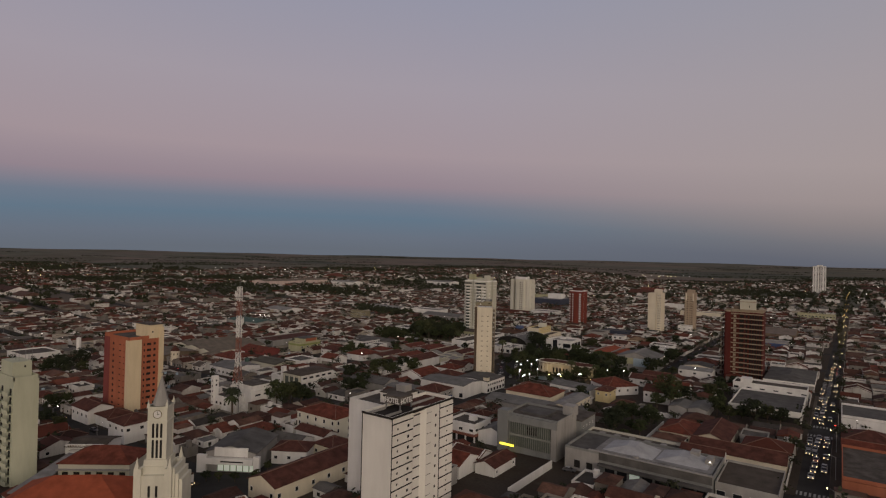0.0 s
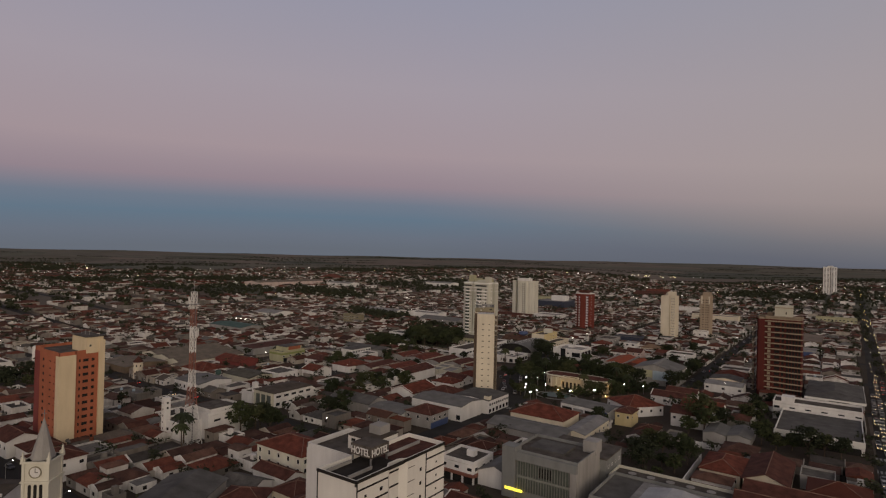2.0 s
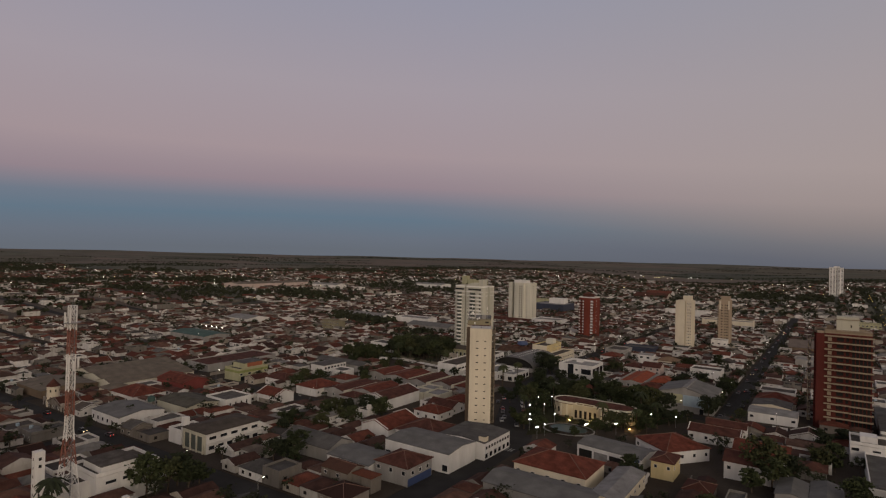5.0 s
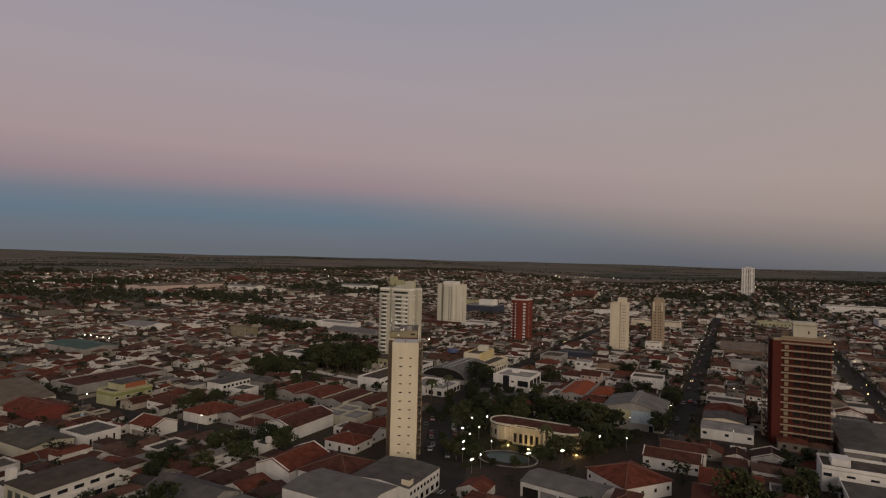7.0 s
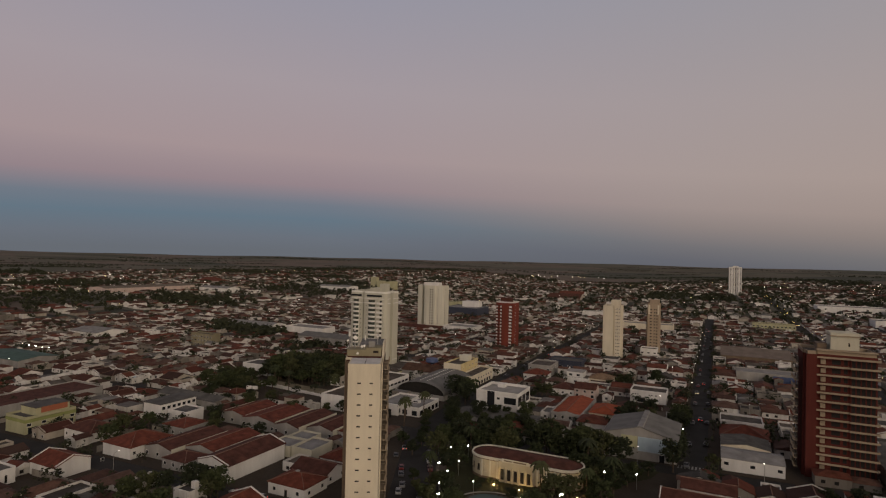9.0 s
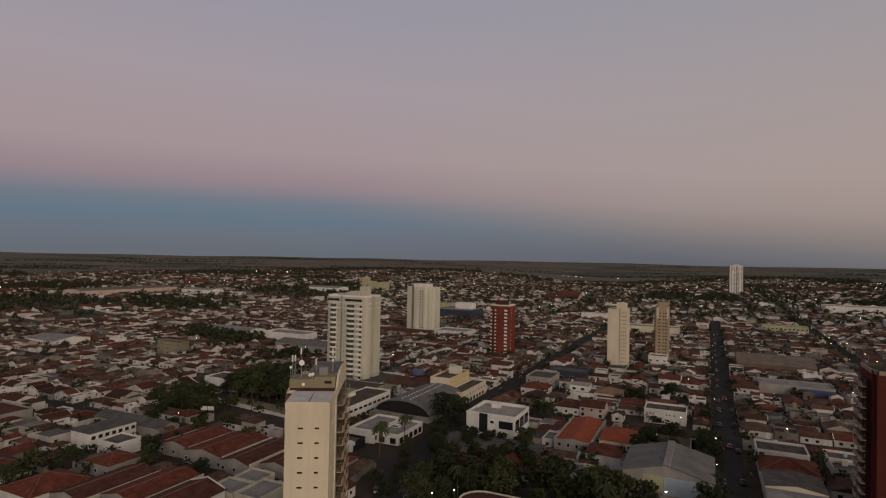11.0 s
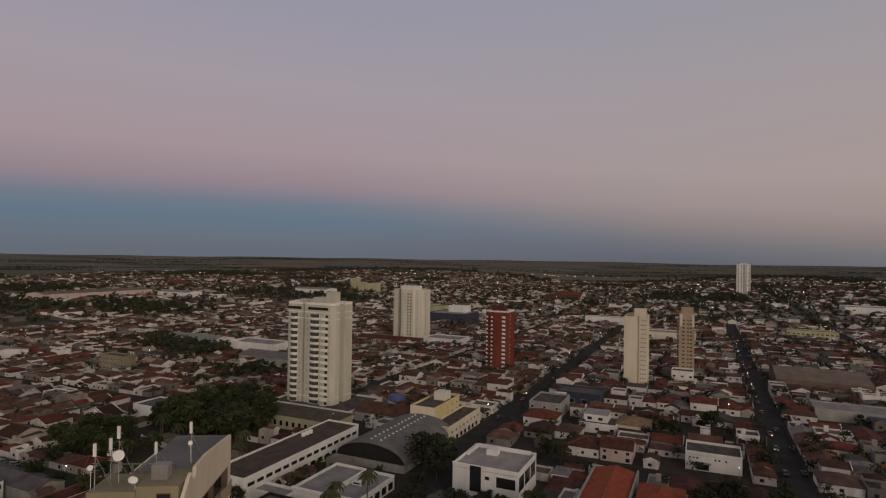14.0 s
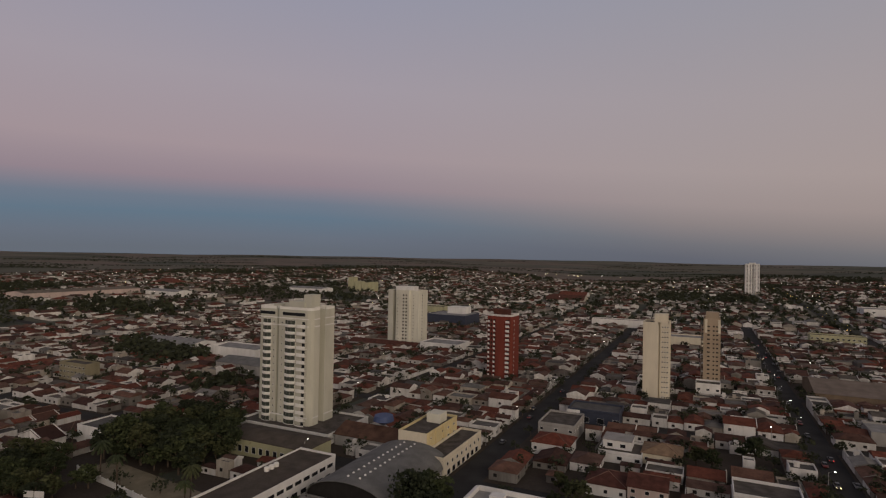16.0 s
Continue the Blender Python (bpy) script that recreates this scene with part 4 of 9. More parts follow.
# slab tower by the square, turned to the slanting street
ST = tower("apartment_tower", -172.5, 282.5, 8.6, 30.0, 42.0, "narrow cream tower with tiny windows and side balconies", M_CREAM,
           [("front", "d", 3.0, 1.15, 0.5), ("front", "d", 6.2, 0.95, 0.5), ("right", "d", 2.6, 0.8, 0.6), ("right", "d", 5.2, 0.8, 0.6), ("right", "d", 7.8, 0.8, 0.6)], 13, 3.4, 2.88,
           ring=[(0, 0), (8.6, 0), (8.6, 9.5), (8.8, 9.5), (8.8, 30), (-1.7, 30), (-1.7, 9.5), (0, 9.5)], turn=29.2)
take(-192, 281, -160, 314)
# thin brown sheet paints the shade of the set-back left face over the cream
block_part(ST, "painted_shade_side", -1.85, 9.4, -1.0, -0.02, 9.5, 42.2, M_BROWN)
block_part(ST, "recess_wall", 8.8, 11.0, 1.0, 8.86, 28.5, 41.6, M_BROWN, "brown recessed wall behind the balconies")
for k in range(14):
    for u in (13.4, 18.6, 24.0):
        bp = part("balcony", balcony_mesh(4.2, 2.7, 1.5, M_TANBAND), None, ST, at=pose(8.86, u, 3.4 + k * 2.88, 0, 0, 90))
        part("balcony_door", opening_mesh(3.0, 2.6), None, bp)
s = Mesh()
s.box(-0.05, -0.05, 42.0, 8.65, 0.2, 43.0)
s.box(-0.05, 0.2, 42.0, 0.2, 9.4, 43.0)
s.box(8.4, 0.2, 42.0, 8.65, 9.4, 43.0)
part("parapet", s, M_CREAM, ST)
for xa, xb in ((0.25, 4.25), (4.38, 8.35)):
    s = Mesh()
    s.solid([(xa, 0.25, 42.7), (xb, 0.25, 42.7), (xb, 9.0, 43.0), (xa, 9.0, 43.0)], [(xa, 0.25, 42.8), (xb, 0.25, 42.8), (xb, 9.0, 43.1), (xa, 9.0, 43.1)])
    part("roof_sheet", s, M_SHEETPALE, ST, "pale sheet metal roof panel")
s = Mesh()
s.box(4.25, 0.2, 42.75, 4.38, 9.0, 43.0)
part("gutter", s, M_DARK, ST)
s = Mesh()
s.solid([(-1.5, 9.2, 42.2), (8.5, 9.2, 42.2), (8.5, 12.0, 42.9), (-1.5, 12.0, 42.9)], [(-1.5, 9.2, 42.4), (8.5, 9.2, 42.4), (8.5, 12.0, 43.1), (-1.5, 12.0, 43.1)])
part("terrace_roof", s, M_DARKTILE, ST, "dark tiled lean-to roof")
block_part(ST, "penthouse", -1.6, 12.0, 42.0, 3.6, 17.5, 44.9, M_OLIVE)
block_part(ST, "penthouse", 3.6, 12.2, 42.0, 8.2, 17.5, 45.4, M_OLIVE)
part("louvre_window", window_mesh(1.6, 0.7, M_BROWN, M_DARK), None, ST, at=pose(6.6, 12.2, 44.3))
for i in range(4):
    block_part(ST, "roof_kerb", -1.6 + i * 2.45, 17.2, 45.0, -1.45 + i * 2.45, 17.5, 46.1, M_STEEL)
block_part(ST, "roof_rail", -1.6, 17.2, 46.1, 6.0, 17.3, 46.18, M_STEEL)
s = Mesh()
pr = [(9.5, 41.0), (30.0, 41.0), (30.0, 45.6), (20.0, 46.4), (16.0, 46.2), (15.8, 45.0), (14.8, 44.9), (14.6, 46.0), (13.8, 45.6), (11.5, 43.4), (9.5, 43.0)]
s.solid([(8.4, v, z) for v, z in pr], [(8.82, v, z) for v, z in pr])
part("fin_wall", s, M_CREAM, ST, "stepped cream gable wall")
s = Mesh()
s.solid([(1.4, 18.0, 44.9), (8.4, 18.0, 44.9), (8.4, 29.8, 45.4), (1.4, 29.8, 45.4)], [(1.4, 18.0, 45.1), (8.4, 18.0, 45.1), (8.4, 29.8, 45.6), (1.4, 29.8, 45.6)])
part("roof_sheet", s, M_VAULT, ST, "blue grey sheet roof over the rear block")
block_part(ST, "rear_wall", 1.6, 18.2, 42.0, 8.2, 29.6, 44.9, M_OLIVE)
block_part(ST, "water_tank", 4.4, 14.2, 45.4, 6.2, 15.6, 47.0, M_CONCRETE, "ribbed grey box tank on the roof")
for i in range(7):
    block_part(ST, "tank_rib", 4.5 + i * 0.25, 14.12, 45.5, 4.58 + i * 0.25, 14.2, 46.9, M_STEEL)
for ax, ay, ah in ((-1.2, 13.0, 5.2), (0.2, 15.5, 6.4), (-1.3, 16.8, 4.6), (6.6, 20.5, 5.4), (3.0, 19.0, 3.4)):
    s = Mesh()
    s.tube((ax, ay, 44.8), (ax, ay, 44.9 + ah), 0.06, 0.04)
    s.tube((ax, ay, 44.9 + ah * 0.7), (ax + 1.6, ay + 0.6, 44.9), 0.04, 0.04)
    s.tube((ax, ay, 44.9 + ah * 0.7), (ax + 0.4, ay - 0.9, 44.9), 0.04, 0.04)
    for k in range(4):
        s.tube((ax - 0.4, ay, 44.9 + ah * (0.4 + 0.15 * k)), (ax + 0.4, ay, 44.9 + ah * (0.4 + 0.15 * k)), 0.03, 0.03)
    an = part("antenna", s, M_STEEL, ST)
    s = Mesh()
    s.box(ax - 0.16, ay - 0.24, 44.9 + ah - 1.5, ax + 0.16, ay - 0.06, 44.9 + ah - 0.1)
    part("panel", s, M_TRIM, an)
for ax, ay, az, ar in ((-1.5, 12.6, 47.4, 0.3), (0.4, 15.0, 47.9, 0.62), (6.6, 20.2, 47.6, 0.28), (3.2, 12.8, 45.9, 0.35), (1.4, 11.6, 43.9, 0.36), (2.4, 14.0, 45.5, 0.4)):
    s = Mesh()
    s.tube((ax, ay, az), (ax + 0.05, ay - 0.16, az + 0.06), ar * 0.4, ar, 14)
    s.tube((ax, ay, az), (ax, ay + 0.25, az - 0.3), 0.05, 0.05)
    s.tube((ax, ay + 0.1, az), (ax, ay + 0.1, min(az, 44.9)), 0.03, 0.03)
    part("dish", s, M_TRIM, ST)

for hx, hy, hw, hd, hk, hm in ((-206.0, 290.4, 13.6, 11.0, "hip", M_REDTILE), (-207.5, 302.2, 14.0, 11.0, "gable_x", M_DARKTILE), (-205.8, 315.2, 14.5, 11.0, "hip", M_REDTILE), (-204.2, 327.6, 10.0, 13.0, "gable_y", M_DARKTILE)):
    hb = building("house", hx, hy, hw, hd, 3.5, hk, M_WHITE, hm, "white house with brown tiles crowded by the tower", "house", "town houses", windows=row("front", hw, 1.9, 2, 1.2, 1.2, 2.4) + row("right", hd, 1.9, 2, 1.2, 1.2, 2.4), over=0.3)
    part("door", window_mesh(1.0, 2.2, M_BROWN, M_DARK), None, hb, at=pose(hw * 0.5, 0, 1.15))
s = Mesh()
s.ball((0, 0, 0.6), 0.75, 0, 12, 6, 0.35)
s.tube((0, 0, -0.4), (0, 0, 0.5), 0.05, 0.05)
sd = thing("satellite_dish", -199.5, 296.0, "grey mesh satellite dish on a tiled roof", "satellite dish", z=land(-199, 296) + 5.5)
part("dish", s, M_CONCRETE, sd)

# hotel
HO = tower("hotel", -99.6, 108.0, 9.8, 27.0, 28.7, "white hotel block with dark floor lines and roof sign", M_HOTEL,
           [("right", "d", 2.4, 0.8, 0.7), ("right", "w", 6.6, 1.0, 0.9), ("right", "d", 18.6, 0.9, 0.9), ("right", "d", 24.0, 0.7, 0.6)], 10, 1.7, 2.75,
           ring=[(0, 0), (9.8, 0), (9.8, 8.6), (8.7, 10.2), (8.7, 13.0), (9.8, 14.4), (9.8, 27), (0, 27)], category="hotel")
for k in range(10):
    z = 3.0 + k * 2.75
    for args in ((9.8, 0.1, z, 9.9, 8.5, z + 0.3), (8.7, 10.2, z, 8.82, 12.9, z + 0.3), (9.8, 14.5, z, 9.86, 16.6, z + 0.1), (9.8, 20.6, z, 9.9, 26.9, z + 0.3)):
        block_part(HO, "floor_line", *args, M_DARK)
for u in (0.05, 20.3):
    s = Mesh()
    s.box(9.8, u, -1, 9.9, u + 0.22, 29.5)
    part("downpipe", s, M_DARK, HO)
s = Mesh()
s.box(0.0, -0.1, -1, 0.2, 0.0, 29.5)
part("downpipe", s, M_DARK, HO)
s = Mesh()
s.box(-0.12, -0.16, 29.3, 9.95, 0.0, 29.85)
s.box(9.8, 0.0, 29.3, 9.99, 27.0, 29.85)
part("coping", s, M_TARROOF, HO)
block_part(HO, "roof_deck", 0.3, 0.3, 28.9, 9.5, 13.5, 29.0, M_TARROOF)
block_part(HO, "roof_deck", 0.3, 13.5, 28.9, 9.5, 26.7, 29.0, M_DARKTILE)
block_part(HO, "roof_kerb", 1.2, 1.2, 29.0, 1.5, 7.5, 29.6, M_CONCRETE)
block_part(HO, "roof_kerb", 6.5, 1.2, 29.0, 6.8, 7.5, 29.6, M_CONCRETE)
block_part(HO, "roof_kerb", 4.4, 14.5, 29.0, 4.7, 25.0, 29.6, M_CONCRETE)
sb = block_part(HO, "sign_box", 0.2, 8.4, 30.3, 5.6, 13.6, 32.5, M_SLAB, "dark raised sign box on the hotel roof")
for cx, cy in ((0.5, 8.7), (5.3, 8.7), (5.3, 13.3), (0.5, 13.3)):
    block_part(HO, "sign_post", cx - 0.15, cy - 0.15, 28.9, cx + 0.15, cy + 0.15, 30.3, M_STEEL)
for at in (pose(0.35, 8.36, 30.65, 90, 0, 0), pose(5.64, 8.5, 30.65, 90, 0, 90)):
    cu = bpy.data.curves.new("letters", "FONT")
    cu.body, cu.size, cu.extrude, cu.offset = "HOTEL", 1.95, 0.06, 0.03
    tmp = bpy.data.objects.new("letters", cu)
    scene.collection.objects.link(tmp)
    me = bpy.data.meshes.new_from_object(tmp.evaluated_get(bpy.context.evaluated_depsgraph_get()))
    bpy.data.objects.remove(tmp)
    wide = max(v.co.x for v in me.vertices)
    me.transform(Matrix.Diagonal((4.9 / wide, 1, 1, 1)))
    me.materials.clear()
    me.materials.append(M_WHITE)
    part("letters", me, None, sb, "white letters reading HOTEL", at)
HR = tower("hotel_annex", -115.4, 119.5, 15.4, 13.0, 27.6, "plain white rear wing beside the hotel block", M_WHITE,
           [("right", "d", 4.0, 1.2, 1.0)], 9, 2.0, 2.75, category="hotel")
block_part(HR, "stair_housing", 7.4, 5.0, 27.6, 15.0, 12.6, 30.6, M_HOTEL)
block_part(HR, "stair_roof", 7.2, 4.8, 30.6, 15.2, 12.8, 30.8, M_BROWNSHEET)
block_part(HR, "water_tank_room", 10.4, 8.4, 30.8, 13.6, 11.6, 32.6, M_CONCRETE)
for u in (9.0, 11.0):
    part("window", window_mesh(1.4, 0.8, M_HOTEL, M_DARK), None, HR, at=pose(u, 5.0, 29.8))
part("door", window_mesh(1.0, 2.2, M_HOTEL, M_DARK), None, HR, at=pose(13.4, 5.0, 29.0))


# ---- church ----
CH = thing("church", -145.0, 80.3, "white church with clock tower, spire and red roof", "church", turn=-49)
take(-170, 52, -136, 90)
s = Mesh()
s.box(-4.3, -4.3, -2, 4.3, 4.3, 13.0)
for a in (-4.3, 3.1):
    for c in (-4.3, 3.1):
        s.box(a - 0.3, c - 0.3, -2, a + 1.5, c + 1.5, 14.8)
s.box(-3.3, -3.3, 13.0, 3.3, 3.3, 15.0)
s.box(-2.9, -2.9, 15.0, 2.9, 2.9, 16.5)
part("tower_base", s, M_IVORY, CH)
s = Mesh()
s.box(-2.25, -2.25, 16.5, 2.25, 2.25, 30.0)
part("tower_shaft", s, M_IVORY, CH)
for a in (-2.4, 1.9):
    for c in (-2.4, 1.9):
        block_part(CH, "corner_pier", a, c, 16.5, a + 0.5, c + 0.5, 30.6, M_IVORY)
block_part(CH, "cornice", -2.6, -2.6, 29.6, 2.6, 2.6, 30.0, M_IVORY)
block_part(CH, "cornice", -2.6, -2.6, 26.0, 2.6, 2.6, 26.3, M_IVORY)
for a in (-2.3, 2.3):
    for c in (-2.3, 2.3):
        s = Mesh()
        s.solid([(a - 0.3, c - 0.3, 30.0), (a + 0.3, c - 0.3, 30.0), (a + 0.3, c + 0.3, 30.0), (a - 0.3, c + 0.3, 30.0)], [(a - 0.03, c - 0.03, 31.8), (a + 0.03, c - 0.03, 31.8), (a + 0.03, c + 0.03, 31.8), (a - 0.03, c + 0.03, 31.8)])
        part("pinnacle", s, M_IVORY, CH)
for a in (-4.0, 4.0):
    for c in (-4.0, 4.0):
        s = Mesh()
        s.solid([(a - 0.5, c - 0.5, 14.8), (a + 0.5, c - 0.5, 14.8), (a + 0.5, c + 0.5, 14.8), (a - 0.5, c + 0.5, 14.8)], [(a - 0.03, c - 0.03, 17.6), (a + 0.03, c - 0.03, 17.6), (a + 0.03, c + 0.03, 17.6), (a - 0.03, c + 0.03, 17.6)])
        part("pinnacle", s, M_IVORY, CH)
s = Mesh()
s.solid([(2.1 * math.cos(math.pi * i / 4 + 0.39), 2.1 * math.sin(math.pi * i / 4 + 0.39), 30.0) for i in range(8)], [(0.05 * math.cos(math.pi * i / 4 + 0.39), 0.05 * math.sin(math.pi * i / 4 + 0.39), 37.6) for i in range(8)])
part("spire", s, M_CONCRETE, CH)
s = Mesh()
s.box(-0.05, -0.05, 37.5, 0.05, 0.05, 39.0)
s.box(-0.05, -0.4, 38.3, 0.05, 0.4, 38.42)
part("cross", s, M_STEEL, CH)
for side_turn, sx, sy in ((90, 2.3, 0), (0, 0, -2.3)):
    s = Mesh()
    s.tube((0, 0.05, 28.0), (0, -0.12, 28.0), 0.95, 0.95, 20)
    ck = part("clock", s, M_WHITE, CH, "round white clock face", pose(sx, sy, 0, 0, 0, side_turn))
    s = Mesh()
    for i in range(20):
        a, c = math.pi * i / 10, math.pi * (i + 1) / 10
        s.solid([(1.12 * math.cos(w) * k, -0.06, 28.0 + 1.12 * math.sin(w) * k) for w, k in ((a, 0.85), (a, 1), (c, 1), (c, 0.85))], [(1.12 * math.cos(w) * k, -0.2, 28.0 + 1.12 * math.sin(w) * k) for w, k in ((a, 0.85), (a, 1), (c, 1), (c, 0.85))])
    part("clock_rim", s, M_OLIVE, ck)
    s = Mesh()
    s.box(-0.05, -0.17, 28.0, 0.05, -0.13, 28.75)
    s.box(-0.05, -0.17, 27.95, 0.5, -0.13, 28.05)
    part("clock_pointer", s, M_DARK, ck)
    for z, hh in ((23.7, 3.4), (19.0, 4.4)):
        for i in (-1, 0, 1):
            s = Mesh()
            s.box(-0.27, -0.04, z - hh / 2, 0.27, 0.1, z + hh / 2)
            s.tube((0, -0.04, z + hh / 2), (0, 0.1, z + hh / 2), 0.27, 0.27, 10)
            part("louvre_window", s, M_DARK, CH, at=pose(sx * 1.0, sy * 1.0, 0, 0, 0, side_turn) @ pose(i * 1.0, 0.0, 0))
for i in (-1, 1):
    s = Mesh()
    s.box(-0.3, -0.06, 7.5, 0.3, 0.1, 10.4)
    part("louvre_window", s, M_DARK, CH, at=pose(4.3, i * 0.9, 0, 0, 0, 90))
s = Mesh()
s.box(-11.2, -37.0, -2, 11.2, -4.3, 6.2)
part("nave_wall", s, M_IVORY, CH)
part("nave_roof", roof_mesh("hip", 22.4, 33.6, 6.2, 5.6), [M_CHURCHTILE, M_IVORY, M_DARK], CH, "bright red clay tile roof", pose(-11.2, -37.0, 0))
s = Mesh()
for i in range(3):
    s.box(-4.2, 4.3 + i * 0.8, -2, 3.8 - i * 0.5, 5.1 + i * 0.8, 14.6 - i * 1.6)
part("buttress", s, M_IVORY, CH)

PH = thing("parish_hall", -189.5, 76.0, "parish hall with dark window band and red roof", "building", turn=-53, z=land(-184, 85))
take(-196, 70, -172, 96)
s = Mesh()
s.box(-9, 0, -2, 3.5, 20.5, 7.6)
part("wall", s, M_CREAMGREY, PH)
part("roof", roof_mesh("hip", 12.5, 20.5, 7.6, 3.4), [M_REDTILE, M_WHITE], PH, at=pose(-9, 0, 0))
for i in range(6):
    part("window", window_mesh(1.9, 1.5, M_PALEYEL, M_DARK), None, PH, at=pose(3.5, 2 + i * 3.3, 4.6, 0, 0, 90))
s = Mesh()
s.box(3.5, -0.3, 5.9, 4.3, 20.8, 6.2)
part("awning", s, M_CONCRETE, PH)

# ---- named buildings of the near blocks ----
GL = thing("long_shed", -177.5, 61.0, "long low shed with a grey sheet roof by the church", "shed", turn=131.5)
s = Mesh()
s.box(0, 0, -2, 30, 3.4, 4.6)
part("wall", s, M_CONCRETE, GL)
s = Mesh()
s.solid([(-0.3, -0.3, 4.6), (30.3, -0.3, 4.6), (30.3, 3.7, 5.4), (-0.3, 3.7, 5.4)], [(-0.3, -0.3, 4.75), (30.3, -0.3, 4.75), (30.3, 3.7, 5.55), (-0.3, 3.7, 5.55)])
part("roof", s, M_METAL, GL)
building("tiled_house", -150.0, 138.0, 9.5, 10, 4.6, "hip", M_CREAM, M_DARKTILE, "low house with dark tiles in front of the inn", "house", windows=row("front", 9.5, 2.4, 2, 1.2, 1.2))
building("tiled_house", -166.5, 144.2, 15, 6.4, 5.2, "gable_x", M_WHITE, M_DARKTILE, "white house with dark weathered tiles", "house", windows=row("front", 15, 2.6, 3, 1.2, 1.2))
building("yard_house", -108.0, 160.5, 11.5, 9.0, 3.8, "gable_x", M_WHITE, M_DARKTILE, "white house with brown tiles by the yard", "house", verge=True)
building("yard_house", -96.0, 158.0, 7.2, 14.0, 3.4, "gable_y", M_WHITE, M_DARKTILE, "white walled house with brown tiles behind parapets", "house", windows=row("right", 14, 1.8, 2, 1.0, 1.0))

SB = building("workshop", -209.9, 84.1, 12.2, 11.0, 5.4, "gable_x", M_WHITE, M_BROWNSHEET, "white workshop with a lettered sign wall", "workshop", rise=1.0, turn=37.0,
              windows=[("left", 1.8 + i * 2.4, 3.4, 1.0, 1.9) for i in range(4)])
s = Mesh()
s.box(-0.1, -0.25, 3.0, 12.3, 0.0, 6.3)
sg = part("sign_board", s, M_WHITE, SB, "white painted sign board with dark writing")
cu = bpy.data.curves.new("letters", "FONT")
cu.body, cu.size, cu.extrude, cu.offset = "SERRALHERIA", 1.2, 0.02, 0.02
tmp = bpy.data.objects.new("letters", cu)
scene.collection.objects.link(tmp)
me = bpy.data.meshes.new_from_object(tmp.evaluated_get(bpy.context.evaluated_depsgraph_get()))
bpy.data.objects.remove(tmp)
wide = max(v.co.x for v in me.vertices)
me.transform(Matrix.Diagonal((8.8 / wide, 1, 1, 1)))
me.materials.clear()
me.materials.append(M_BROWN)
part("letters", me, None, sg, "dark letters reading SERRALHERIA", pose(0.7, -0.27, 5.2, 90, 0, 0))
for z, u0, u1 in ((4.5, 1.6, 9.8), (3.95, 1.0, 11.2), (3.45, 3.4, 8.6)):
    s = Mesh()
    s.box(u0, -0.28, z, u1, -0.25, z + 0.28)
    part("writing_bar", s, M_CONCRETE, sg)
building("shop_row", -226, 104.8, 12, 13, 7.0, "hip", M_WHITE, M_DARKTILE, "white two storey corner shop with dark tiles", "shop", windows=row("front", 12, 5.2, 3, 1.4, 1.2) + row("right", 13, 5.2, 3, 1.4, 1.2))
building("corner_house", -266, 108.5, 14.6, 10, 6.0, "gable_x", M_WHITE, M_DARKTILE, "white corner house with dark tile roof", "house", windows=row("front", 14.6, 3.6, 4, 1.2, 1.3))
building("tower_podium", -250.5, 111.0, 11, 10.5, 4.2, "hip", M_WHITE, M_DARKTILE, "low tiled podium at the foot of the orange tower", "podium")

# showroom with a lit front and a grey roof
SH = building("showroom", -166.4, 107.4, 16.4, 19.0, 6.4, "gable_y", M_CONCRETE, M_METALDARK, "grey gabled showroom with a lit glass front", "showroom", rise=2.2, turn=31)
take(-181, 106, -153, 128)
building("tiled_house", -155.5, 124.5, 12.0, 9.5, 4.4, "hip", M_WHITE, M_DARKTILE, "low white house with dark tiles beside the showroom", "house", turn=31, windows=row("front", 12, 2.2, 3, 1.2, 1.1))
building("grey_shed", -166.0, 132.0, 12.0, 9.0, 4.2, "gable_x", M_WHITE, M_GREY, "small white shed with cement sheet roof", "shed", turn=12)
block_part(SH, "fascia", 0.5, -1.6, 2.9, 16.0, 0.0, 4.8, M_WHITE)
block_part(SH, "side_pier", -2.5, -1.2, -1, 0.5, 0.0, 5.6, M_WHITE)
block_part(SH, "side_pier", 16.0, -1.2, -1, 18.0, 0.0, 5.6, M_WHITE)
block_part(SH, "name_panel", 3.0, -0.5, 5.2, 14.0, 0.0, 8.0, M_WHITE)
block_part(SH, "writing_bar", 5.5, -1.66, 3.7, 13.0, -1.6, 4.1, M_DARK)
for i in range(6):
    block_part(SH, "lit_window", 4.0 + i * 2.1, -0.1, 0.5, 5.7 + i * 2.1, 0.0, 2.6, M_SHOPLIT)
WB = building("studio_building", -231.5, 161.0, 14.9, 17.7, 9.6, "flat", M_WHITE, M_SLAB, "large stained white studio building beside the mast", "building",
              windows=[("right", 4 + i * 4.6, 7.2, 3.0, 1.0) for i in range(3)])
block_part(WB, "front_wing", 0.3, -9.0, -1, 11.0, 0.0, 7.2, M_WHITE, "lower white front wing")
block_part(WB, "wing_roof", 0.7, -8.6, 7.2, 10.6, 0.0, 7.26, M_SLAB)
for args in ((0.3, -9.0, 7.2, 11.0, -8.7, 7.9), (10.7, -8.7, 7.2, 11.0, 0.0, 7.9)):
    block_part(WB, "parapet", *args, M_WHITE)
block_part(WB, "roof_storey", 3.0, 2.0, 9.1, 13.6, 12.0, 11.4, M_WHITE)
block_part(WB, "roof_storey_cover", 2.8, 1.8, 11.4, 13.8, 12.2, 11.6, M_SLAB)
